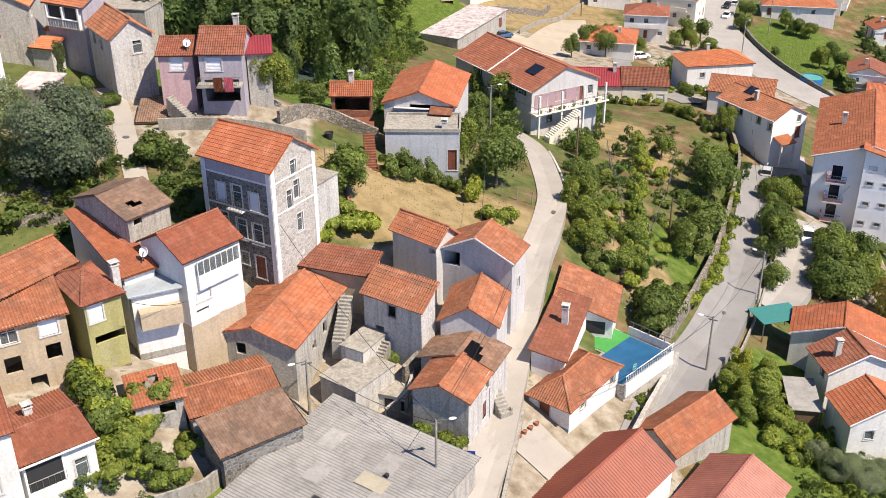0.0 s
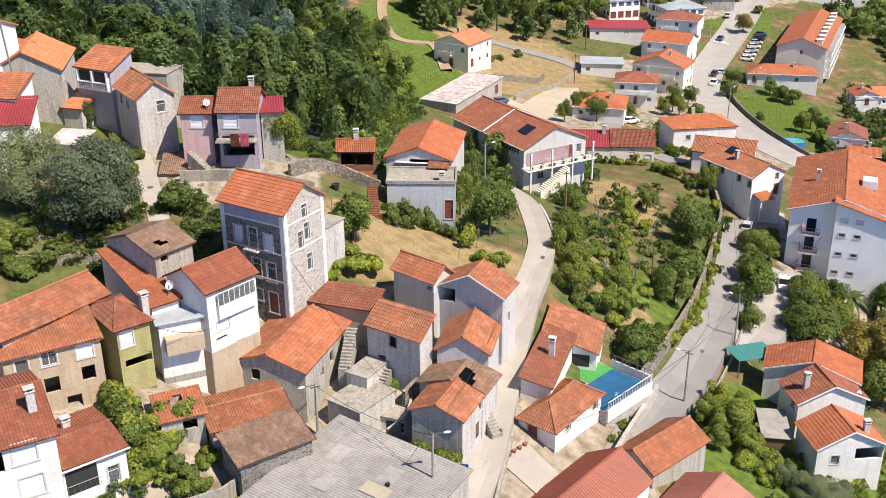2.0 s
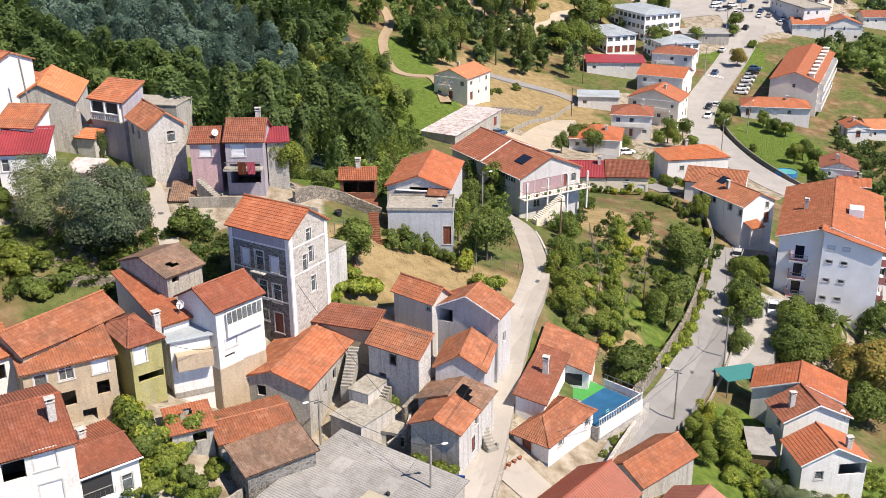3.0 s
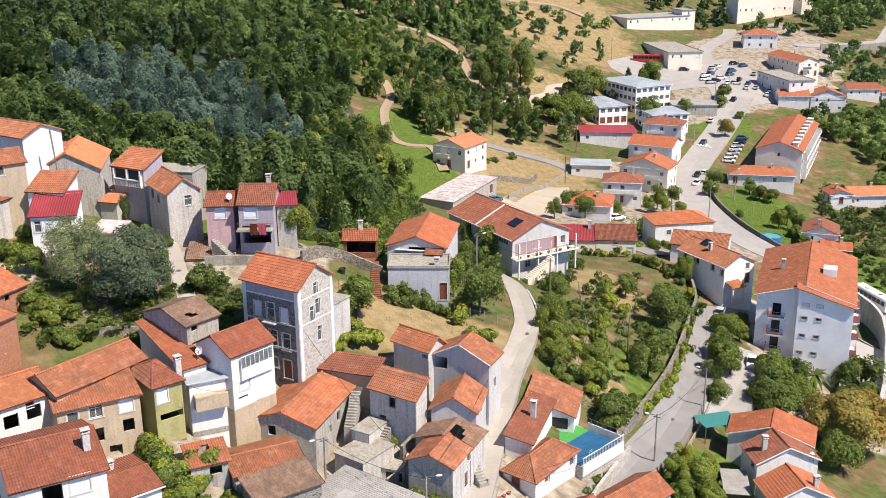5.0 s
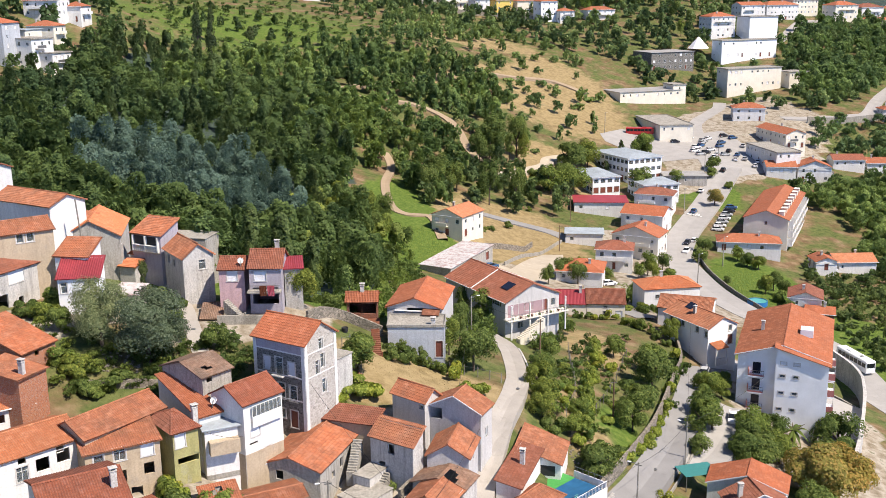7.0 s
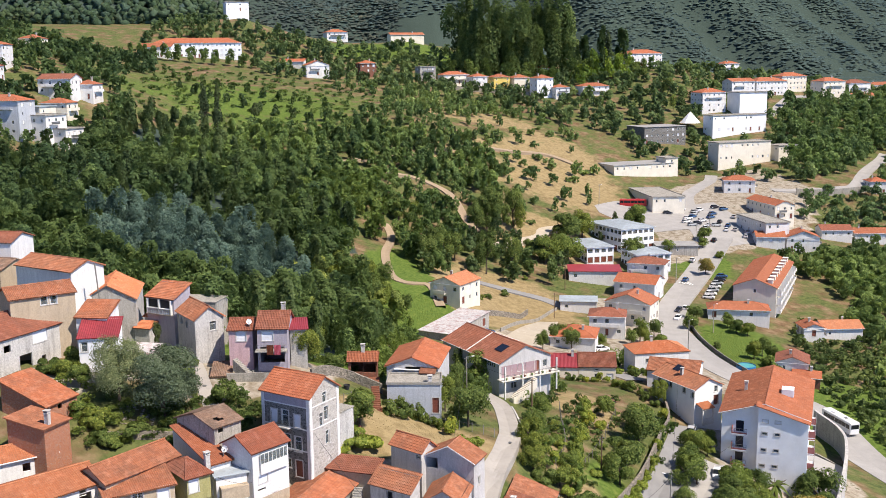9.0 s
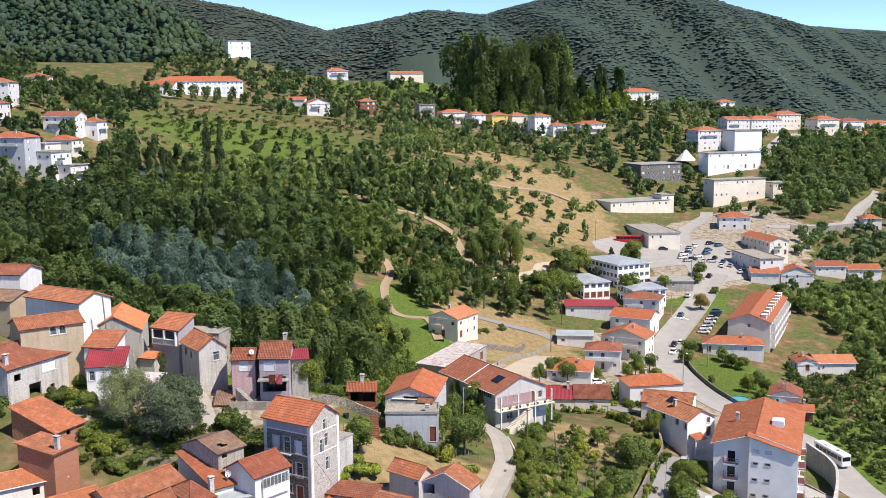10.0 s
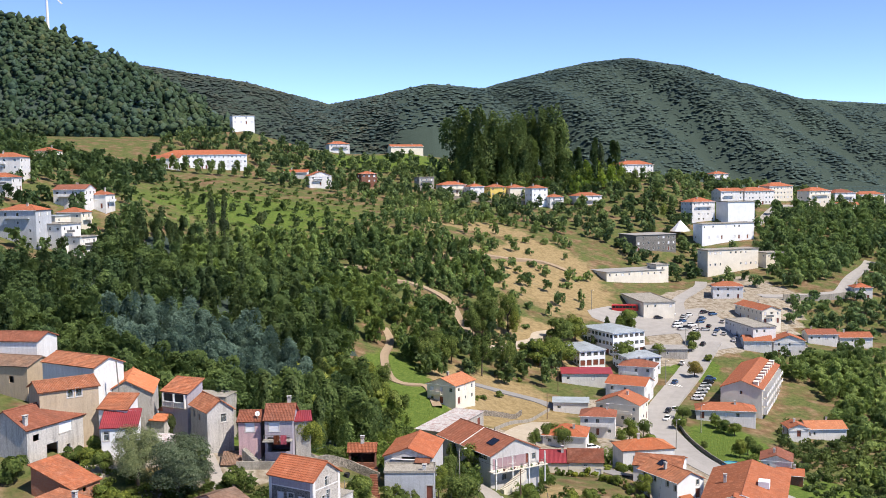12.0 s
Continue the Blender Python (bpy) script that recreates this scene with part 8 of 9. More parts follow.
wood("hillside_trees", "scattered trees and scrub on the dry hillside", hx, hy, (1.4, 3.8), (1.6, 7.5), 200, 0.24, (1.0, 1.15, 1.0), (2.1, 2.05, 1.6), 23)
for n, row in enumerate(([(-100, 470), (-60, 452), (-20, 436), (20, 445), (50, 455)], [(-30, 376), (-16, 387), (0, 403), (20, 424), (36, 441)], [(-110, 510), (-70, 490), (-30, 470)])):
    c = course(row, 8.0)
    wood("tree_row", "row of young round trees along a terrace path", c[:, 0], c[:, 1], (2.0, 2.7), (4.5, 6.5), 440, 0.19, (0.6, 0.7, 0.6), (1.0, 1.05, 0.9), 30 + n)
nx_, ny_ = scatter([(-26, 248), (0, 255), (3, 228), (-5, 183), (-17, 158), (-24, 190)], 6.5, 14)
wood("gully_trees", "thicket of round green trees beside the footpath", nx_, ny_, (2.6, 4.4), (4.5, 8), 780, 0.125, (0.85, 0.97, 0.85), (1.8, 1.75, 1.25), 34)
qx, qy = scatter([(150, 346), (200, 370), (175, 290), (150, 262), (136, 272), (140, 310)], 6.0, 15)
wood("lower_trees", "thick green trees below the apartment terrace", qx, qy, (2.4, 4.6), (4, 8), 900, 0.115, (0.95, 1.08, 0.9), (2.15, 2.1, 1.5), 35)
for n, (q, gap, sizes, talls, leaves, size) in enumerate((([(-34, 345), (-15, 366), (-3, 350), (-3, 316), (-8, 284), (-14, 270), (-23, 266), (-31, 288)], 7.0, (3.0, 5.2), (5.5, 9.5), 1100, 0.1), ([(3, 310), (1, 346), (16, 360), (30, 357), (26, 312), (17, 284), (10, 284)], 8.5, (3.2, 5.2), (6, 9.5), 1100, 0.1), ([(-25, 256), (-9, 246), (-2, 230), (0, 208), (-5, 170), (-16, 184), (-23, 226)], 5.5, (2.2, 4.2), (4, 7.5), 800, 0.11))):
    qx, qy = scatter(q, gap, 140 + n, 1)
    wood("path_trees", ("round dark green trees above the footpath", "spreading green trees beside the lawn", "mixed green trees and bushes below the lawn")[n], qx, qy, sizes, talls, leaves, size, (0.65, 0.8, 0.6), (1.4, 1.45, 0.95), 150 + n)
qx, qy = scatter([(229, 575), (276, 600), (331, 620), (290, 510), (232, 456), (200, 453), (204, 520)], 8.0, 160, 2)
wood("slope_trees", "dense dark trees on the slope below the town", qx, qy, (3.4, 6), (6, 11), 420, 0.16, (0.95, 1.1, 0.9), (1.8, 1.85, 1.25), 160)
qx, qy = scatter([(175, 395), (215, 385), (300, 440), (330, 470), (260, 478), (232, 440), (190, 424)], 7.0, 161, 2)
wood("slope_trees", "blue-green trees below the far retaining wall", qx, qy, (2.6, 4.6), (4, 8), 300, 0.18, (1.0, 1.15, 1.1), (1.6, 1.7, 1.4), 161)
vx, vy = scatter([(15, 268), (30, 292), (60, 300), (70, 325), (52, 345), (20, 330), (4, 300), (6, 280)], 8.5, 4)
wood("valley_trees", "clumps of green trees beside the dry meadow", vx, vy, (2.2, 3.6), (4.5, 9), 560, 0.18, (0.75, 0.85, 0.75), (1.6, 1.6, 1.2), 24)
rx, ry = scatter([(108, 150), (135, 205), (122, 228), (150, 240), (150, 280), (140, 300), (160, 340), (205, 372), (330, 430), (400, 330), (330, 180), (180, 110)], 7.4, 5)
wood("valley_scrub", "green scrub and small trees on the valley floor", rx, ry, (2.2, 4.4), (2.5, 7), 150, 0.29, (1.0, 1.12, 0.9), (2.3, 2.15, 1.5), 25)
tx, ty = scatter([(60, 540), (110, 500), (128, 470), (150, 450), (185, 440), (230, 445), (330, 480), (420, 560), (420, 700), (300, 690), (120, 700), (-60, 690), (-150, 690), (-150, 610), (-60, 560)], 9.5, 6, 3)
wood("town_trees", "garden trees between the houses of the town", tx, ty, (2.4, 4.6), (4, 8.5), 150, 0.29, (0.75, 0.88, 0.8), (1.65, 1.65, 1.3), 26)
lx, ly = scatter([(-200, 300), (-135, 300), (-100, 330), (-100, 385), (-130, 470), (-120, 560), (-260, 600), (-300, 400)], 9.5, 7, 3)
wood("ridge_trees", "green trees round the houses on the ridge", lx, ly, (2.6, 4.6), (5, 9), 150, 0.29, (0.75, 0.88, 0.8), (1.65, 1.65, 1.3), 27)
ax, ay = course([(-150, 562), (-128, 578), (-100, 582), (-84, 584)], 6).T[:2]
wood("avenue_trees", "row of leafy avenue trees before the school", ax, ay, (3, 4.2), (7, 9.5), 480, 0.19, (0.9, 1.0, 0.8), (1.3, 1.35, 1.0), 28)
for n, (q, gap, sizes, talls, leaves, size, lo, hi, label) in enumerate((
        ([(38, 640), (60, 630), (120, 634), (124, 664), (42, 668)], 9.5, (9, 14), (32, 54), 7000, 0.04, (0.55, 0.66, 0.62), (1.0, 1.06, 0.88), "towering olive-green eucalyptus grove on the ridge"),
        ([(34, 618), (80, 612), (130, 616), (134, 628), (60, 628), (34, 630)], 9, (4, 6.5), (9, 17), 1600, 0.08, (0.55, 0.72, 0.6), (1.1, 1.2, 0.8), "dark trees below the tall grove"),
        ([(116, 612), (150, 622), (160, 640), (140, 662), (124, 640)], 8, (4, 7), (9, 16), 1600, 0.08, (1.2, 1.45, 0.8), (2.0, 2.1, 1.0), "light green trees beside the tall grove"))):
    ex, ey = scatter(q, gap, 8 + n, 0)
    wood("ridge_grove", label, ex, ey, sizes, talls, leaves, size, lo, hi, 29 + 7 * n)
wood("ridge_conifer", "tall dark conical conifer beside the grove", np.array([136.0, 127.0, 152.0]), np.array([628.0, 634.0, 640.0]), (6, 7.5), (30, 38), 2600, 0.07, (0.45, 0.55, 0.5), (0.6, 0.7, 0.6), 44, "cone")
kx, ky = scatter([(-40, 118), (-14, 122), (-4, 140), (-16, 134), (-50, 128), (-66, 134)], 4.5, 9, 1)
wood("wood_edge", "leafy trees at the edge of the wood behind the houses", kx, ky, (2.0, 3.2), (4, 7.5), 1500, 0.08, (0.75, 0.9, 0.7), (1.6, 1.65, 1.15), 31)


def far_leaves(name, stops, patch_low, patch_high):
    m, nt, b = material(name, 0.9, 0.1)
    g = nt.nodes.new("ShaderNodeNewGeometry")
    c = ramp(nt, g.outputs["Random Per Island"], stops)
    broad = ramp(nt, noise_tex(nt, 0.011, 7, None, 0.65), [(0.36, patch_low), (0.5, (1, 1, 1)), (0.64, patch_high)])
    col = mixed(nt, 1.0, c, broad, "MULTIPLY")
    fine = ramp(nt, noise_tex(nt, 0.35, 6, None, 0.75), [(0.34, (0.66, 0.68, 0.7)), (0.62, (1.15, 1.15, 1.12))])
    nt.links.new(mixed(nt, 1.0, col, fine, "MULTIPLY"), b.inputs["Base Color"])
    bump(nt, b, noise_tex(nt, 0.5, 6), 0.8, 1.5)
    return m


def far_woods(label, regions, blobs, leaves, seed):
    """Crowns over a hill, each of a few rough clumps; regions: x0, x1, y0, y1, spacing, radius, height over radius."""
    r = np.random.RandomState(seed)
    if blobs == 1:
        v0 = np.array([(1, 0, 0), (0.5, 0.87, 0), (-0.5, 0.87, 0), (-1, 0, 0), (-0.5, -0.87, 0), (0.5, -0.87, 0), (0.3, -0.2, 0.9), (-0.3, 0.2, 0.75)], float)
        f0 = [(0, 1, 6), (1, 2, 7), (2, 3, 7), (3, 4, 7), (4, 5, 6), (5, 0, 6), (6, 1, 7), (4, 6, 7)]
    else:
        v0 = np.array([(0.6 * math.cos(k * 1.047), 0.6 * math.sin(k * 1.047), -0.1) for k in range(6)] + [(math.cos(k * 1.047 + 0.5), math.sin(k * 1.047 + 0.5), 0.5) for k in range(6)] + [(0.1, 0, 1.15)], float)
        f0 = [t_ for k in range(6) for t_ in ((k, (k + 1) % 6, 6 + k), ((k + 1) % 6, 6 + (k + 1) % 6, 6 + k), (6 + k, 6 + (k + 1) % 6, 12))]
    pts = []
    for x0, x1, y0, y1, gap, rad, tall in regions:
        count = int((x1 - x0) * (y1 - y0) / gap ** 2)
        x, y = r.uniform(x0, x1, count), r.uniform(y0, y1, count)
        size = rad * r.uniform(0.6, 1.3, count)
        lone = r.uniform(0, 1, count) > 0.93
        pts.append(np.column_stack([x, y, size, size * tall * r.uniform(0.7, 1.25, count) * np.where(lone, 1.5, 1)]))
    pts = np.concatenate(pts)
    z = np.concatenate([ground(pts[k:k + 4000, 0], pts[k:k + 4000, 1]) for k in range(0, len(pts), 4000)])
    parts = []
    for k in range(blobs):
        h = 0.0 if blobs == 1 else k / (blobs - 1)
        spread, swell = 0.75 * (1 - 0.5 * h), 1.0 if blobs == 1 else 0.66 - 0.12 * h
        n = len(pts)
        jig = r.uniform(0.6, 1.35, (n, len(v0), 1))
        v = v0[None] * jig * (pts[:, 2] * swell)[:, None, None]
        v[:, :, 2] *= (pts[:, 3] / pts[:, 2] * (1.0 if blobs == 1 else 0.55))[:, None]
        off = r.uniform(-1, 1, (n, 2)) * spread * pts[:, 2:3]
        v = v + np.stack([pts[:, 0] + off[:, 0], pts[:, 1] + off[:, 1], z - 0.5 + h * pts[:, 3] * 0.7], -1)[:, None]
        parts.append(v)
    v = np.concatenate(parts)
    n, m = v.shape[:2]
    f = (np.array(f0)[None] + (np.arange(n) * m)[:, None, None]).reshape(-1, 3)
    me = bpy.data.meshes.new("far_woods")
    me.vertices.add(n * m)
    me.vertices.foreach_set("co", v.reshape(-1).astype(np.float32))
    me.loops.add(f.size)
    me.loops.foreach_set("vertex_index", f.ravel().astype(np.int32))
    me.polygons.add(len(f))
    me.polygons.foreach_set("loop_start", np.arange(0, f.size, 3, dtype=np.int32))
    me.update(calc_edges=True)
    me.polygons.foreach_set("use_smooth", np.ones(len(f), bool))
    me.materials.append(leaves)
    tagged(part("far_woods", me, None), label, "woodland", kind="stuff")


far_woods("dark mixed woods over the near hill", [(-440, -120, 690, 905, 5.4, 4.6, 1.9)], 4,
          far_leaves("near_hill_leaves", [(0, (0.034, 0.056, 0.028)), (0.5, (0.05, 0.08, 0.042)), (0.8, (0.064, 0.1, 0.068)), (1, (0.075, 0.092, 0.045))], (0.75, 0.85, 0.95), (1.25, 1.15, 0.95)), 40)
# distance haze painted into the leaf colour: greyer on this ridge
far_woods("woods over the ridge behind, haze greyed into the leaf colour", [(-640, 20, 1420, 1812, 4.6, 3.8, 0.48)], 1,
          far_leaves("ridge_leaves_hazed", [(0, (0.044, 0.06, 0.053)), (0.6, (0.056, 0.073, 0.064)), (1, (0.07, 0.086, 0.072))], (0.8, 0.86, 0.92), (1.3, 1.12, 0.95)), 41)
# distance haze painted into the leaf colour: bluer on the far hill
far_woods("woods over the far hill, haze put into their blue-green colour", [(-160, 1230, 1560, 2315, 5.8, 4.4, 0.42), (-260, 760, 800, 1350, 8, 5.2, 0.55)], 1,
          far_leaves("hill_leaves_hazed", [(0, (0.044, 0.07, 0.066)), (0.55, (0.056, 0.085, 0.079)), (1, (0.07, 0.102, 0.092))], (0.74, 0.8, 0.86), (1.22, 1.2, 1.08)), 42)


def meadow(name, label, polys, gap, size, mat, seed):
    """Tufts of blades over the plots."""
    r = np.random.RandomState(seed)
    out = []
    for poly in polys:
        x, y = scatter(poly, gap, seed, 0.3)
        z = ground(x, y)
        for turn in (0.0, 2.1, 4.2):
            a = turn + r.uniform(0, 1.5, len(x))
            s = size * r.uniform(0.5, 1.4, len(x))
            dx, dy = np.cos(a) * s * 0.5, np.sin(a) * s * 0.5
            base = np.stack([x, y, z - 0.05], -1)
            side = np.stack([dy * 0.5, -dx * 0.5, 0 * dx], -1)
            tip = np.stack([dx * 0.8, dy * 0.8, s], -1)
            out.append(np.stack([base - side, base + side, base + tip + side * 0.4, base + tip - side * 0.4], 1))
    return tagged(part(name, quads_mesh(name, np.concatenate(out), mat), None), label, "grass", kind="stuff")


GREENS = [[(94, 226), (106, 228), (117, 250), (104, 266), (94, 262), (92, 245)], [(36, 72), (60, 66), (58, 84), (46, 92), (34, 84)], [(0, 222), (12, 232), (14, 250), (2, 254), (-4, 240)]]
meadow("grass_tufts", "tufts of fresh green grass on the garden plots", GREENS, 0.7, 0.22, LEAF["bright"], 51)
meadow("weeds", "patchy weeds and low plants on open ground", [[(-34, 46), (-8, 54), (-8, 62), (-20, 64), (-30, 60)], [(-40, 76), (-28, 84), (-18, 92), (-22, 104), (-36, 100), (-46, 88)], [(-20, 113), (0, 124), (10, 150), (-10, 140)]], 0.8, 0.16, LEAF["tree"], 52)
HAY = foliage("dry_grass", [(0, (0.18, 0.13, 0.06)), (1, (0.32, 0.25, 0.12))])
meadow("dry_grass", "short dry straw-coloured grass", [[(-3, 97), (12, 99), (15, 105), (4, 106), (-4, 104)], [(-12, 92), (-4, 94), (-2, 108), (-10, 104)], [(8, 262), (30, 272), (48, 274), (62, 330), (40, 340), (26, 300)], [(26, 110), (34, 122), (42, 150), (30, 140)]], 0.55, 0.12, HAY, 53)

sx, sy = scatter([(112, 172), (150, 172), (165, 250), (140, 300), (122, 262), (120, 240), (112, 215)], 3.4, 16, 1)
wood("roadside_scrub", "low green scrub on the slope beside the road", sx, sy, (1.2, 2.6), (1.2, 3.2), 150, 0.25, (0.7, 0.8, 0.6), (1.6, 1.5, 1.0), 36)
ux, uy = scatter([(22, 98), (30, 104), (46, 132), (53, 152), (44, 160), (30, 134), (22, 116)], 3.0, 17, 0.5)
wood("garden_plants", "low vegetable rows and bushes of the garden plots", ux, uy, (0.6, 1.3), (0.5, 1.5), 260, 0.17, (0.8, 0.9, 0.6), (1.9, 1.8, 1.0), 37)

for n, (q, gap) in enumerate((([(-30, 84), (-18, 86), (-14, 92), (-16, 99), (-24, 100), (-31, 92)], 1.7), ([(34, 70), (60, 62), (62, 84), (48, 94), (36, 88)], 2.2), ([(-44, 80), (-30, 84), (-20, 92), (-24, 98), (-36, 98), (-46, 90)], 2.2), ([(-34, 46), (-10, 54), (-8, 62), (-20, 64), (-30, 60)], 2.0), ([(-14, 92), (-7, 92), (-5, 100), (-10, 101)], 3.2), ([(-20, 114), (0, 124), (8, 140), (-10, 136)], 2.6), ([(-5, 66), (3, 62), (5, 66), (-2, 70)], 2.0))):
    mx, my = scatter(q, gap, 60 + n, -3)
    wood("weeds_and_shrubs", "overgrown low shrubs and weeds on the slope", mx, my, (0.7, 1.8), (0.6, 1.7), 420, 0.13, (0.7, 0.8, 0.6), (1.8, 1.7, 1.0), 70 + n)

for n, (q, gap) in enumerate((([(-12, 230), (-7, 249), (6.4, 227), (6.8, 204), (2, 172), (-8, 150), (-14, 170)], 4.4), ([(24, 131), (30, 137), (36, 166), (27, 160)], 3.0), ([(9, 116), (15, 121), (20, 166), (12, 164), (6, 140)], 3.4), ([(-8, 124), (4, 126), (6, 150), (-4, 150)], 3.6), ([(60, 186), (66, 200), (60, 226), (56, 222)], 4.0))):
    mx, my = scatter(q, gap, 80 + n, 0.5)
    wood("thicket", "dense green bushes and young trees between the houses", mx, my, (1.3, 2.9), (1.6, 4.4), 600, 0.1, (0.75, 0.85, 0.6), (1.8, 1.75, 1.1), 90 + n)


for n, (q, gap) in enumerate((([(20.5, 101), (23, 101), (26, 117), (24.6, 126), (21.2, 122)], 2.0), ([(28, 118), (31, 119), (35.5, 134), (38, 150), (33, 146), (28, 124)], 3.0), ([(26.4, 100), (27.8, 100), (30.5, 118), (29, 118)], 1.3), ([(44, 122), (46, 121), (53, 139), (56, 153), (53, 152)], 1.8))):
    mx, my = scatter(q, gap, 180 + n, 0.3)
    wood("garden_rows", "leafy vines and shrubs in rows across the garden", mx, my, (0.7, 1.5), (0.9, 2.2), 420, 0.13, (0.7, 0.85, 0.55), (1.5, 1.6, 0.9), 190 + n)


# ---- finer parts of the near houses ----
def band(home, face, u0, u1, z0, z1, out, mat, name, label=""):
    """A strip or box on a face of a house, standing proud by out."""
    _, length, width, *_ = FORM[home]
    m = {"F": Matrix.Identity(4), "R": pose(length, 0, 0, 0, 0, 90), "K": pose(length, width, 0, 0, 0, 180), "L": pose(0, width, 0, 0, 0, -90)}[face]
    return part(name, box_bm([(u0, -out, z0, u1, -0.003, z1)], min(0.01, out / 4)), MAT[mat] if isinstance(mat, str) else mat, FORM[home][0], label, m)


_, sl, sw, st, *_ = FORM["stone_house"]
band("stone_house", "F", 0.5, sl - 0.5, st - 1.35, st - 0.02, 0.03, "plaster_lilac", "attic_band", "smooth lilac-grey plaster band below the eaves")
for u in (0.0, sl - 0.5):
    band("stone_house", "F", u, u + 0.5, 0.2, st - 0.02, 0.06, "plaster_white", "quoin", "white plastered corner strip")
for u in (0.0, sw - 0.5):
    band("stone_house", "R", u, u + 0.5, 0.2, st - 0.02, 0.06, "plaster_white", "quoin", "white plastered corner strip")
for z in (1.35, 4.3, 7.2):
    band("stone_house", "F", 0.5, sl - 0.5, st - z - 0.16, st - z, 0.05, "plaster_white", "string_course")
for z in (1.35, 4.3):
    band("stone_house", "R", 0.5, sw - 0.5, st - z - 0.16, st - z, 0.05, "plaster_white", "string_course")

_, bl, bw, bt, *_ = FORM["balcony_house"]
band("balcony_house", "R", 0.02, bw - 0.02, 0.1, bt - 6.0, 0.04, "plaster_beige", "plinth", "stained beige plaster below the white storeys")
band("balcony_house", "F", 0.02, bl - 0.02, 0.1, bt - 6.0, 0.04, "plaster_beige", "plinth", "stained beige plaster below the white storeys")
band("balcony_house", "R", 1.0, bw - 0.4, bt - 3.0, bt - 1.75, 0.32, "plaster_white", "gallery_parapet")
band("balcony_house", "R", 1.0, bw - 0.4, bt - 1.75, bt - 1.68, 0.36, "frame", "gallery_sill")
run = bw - 1.4
part("gallery_frame", box_bm([(1.0 + run * k / 7 - 0.03, -0.33, bt - 1.68, 1.0 + run * k / 7 + 0.03, -0.26, bt - 0.42) for k in range(8)] + [(1.0, -0.33, bt - 0.48, bw - 0.4, -0.26, bt - 0.4)]), MAT["frame"], FORM["balcony_house"][0], "", pose(bl, 0, 0, 0, 0, 90))
part("gallery_pane", box_bm([(1.03 + run * k / 7, -0.31, bt - 1.68, 0.97 + run * (k + 1) / 7, -0.30, bt - 0.5) for k in range(7)]), MAT["glass"], FORM["balcony_house"][0], "", pose(bl, 0, 0, 0, 0, 90))

_, pl, pw, ptop, *_ = FORM["porch_house"]
band("porch_house", "F", pl * 0.1, pl, ptop - 2.7, ptop - 1.15, 1.0, "plaster_beige", "balcony_parapet", "stained concrete balcony front below the awning")
band("porch_house", "F", 0.0, pl, ptop - 5.9, ptop - 5.3, 0.04, "concrete", "plinth")

for name in ("beige_house", "olive_house", "terrace_house"):
    _, l_, w_, t_, *_ = FORM[name]
    band(name, "F", 0.02, l_ - 0.02, 0.1, t_ - 6.4, 0.03, "stone_wall", "plinth", "rough stone base with worn plaster")
for name, gutter in (("cottage_white", "white"), ("villa_mid", "white"), ("villa_low", "white"), ("orange_villa", "white"), ("apartment_house", "white"), ("row_orange_house", "white"), ("gable_house", "white"), ("porch_white_house", "white"), ("solar_house", "white")):
    home, l_, w_, t_, rise_, ridge_, o_ = FORM[name]
    if ridge_ == "x":
        part("gutter", box_bm([(-o_, -o_ - 0.1, t_ - 0.14, l_ + o_, -o_ + 0.02, t_ - 0.02)], 0.02), MAT[gutter], home, "white rain gutter")
    else:
        for s in (0, 1):
            lo, hi = Vector((-o_ if s == 0 else l_ + o_, -o_ - 0.03, t_ - 0.16)), Vector((l_ / 2, -o_ - 0.03, t_ + rise_ - 0.02))
            bm = bmesh.new()
            vs = [bm.verts.new(p + Vector((0, dy, dz))) for p in (lo, hi) for dy, dz in ((0, 0), (0.06, 0), (0.06, 0.16), (0, 0.16))]
            for a in range(4):
                bm.faces.new((vs[a], vs[(a + 1) % 4], vs[4 + (a + 1) % 4], vs[4 + a]))
            part("bargeboard", bm, MAT[gutter], home, "white verge board")

# openings and repairs in the corrugated roof
home, m = FORM["corrugated_shed"][0], None
_, cl, cw, ct, crise, *_ = FORM["corrugated_shed"]
tilt = math.atan2(crise, cl)
MAT["rooflight"] = sheet("rooflight", (0.46, 0.42, 0.32), (0.45, 0.40, 0.3), 0.4)


def on_shed(u, v, w, h, thick, mat, name, label):
    z = ct + crise * (1 - u / cl) + 0.1
    part(name, box_bm([(-w / 2, -h / 2, 0, w / 2, h / 2, thick)], 0.008), MAT[mat], home, label, Matrix.Translation((u, v, z)) @ Matrix.Rotation(tilt, 4, "Y"))


on_shed(cl * 0.62, cw * 0.62, 2.4, 1.5, 0.035, "rooflight", "rooflight", "yellowed translucent roof sheet")
on_shed(cl * 0.45, cw * 0.40, 1.0, 0.8, 0.16, "metal", "hatch_frame", "dark frame of an open roof hatch")
# near-black box stands for the shade inside the open hatch
on_shed(cl * 0.45, cw * 0.40, 0.8, 0.6, 0.18, "dark", "hatch", "")
on_shed(cl * 0.66, cw * 0.68, 0.3, 0.3, 0.3, "dark", "vent_cap", "")
for k in range(9):
    on_shed(cl * (0.12 + 0.1 * (k % 8)), cw * (0.12 + 0.21 * (k * 3 % 4)), 1.5, 2.2, 0.025, "sheet_grey", "sheet_patch", "")

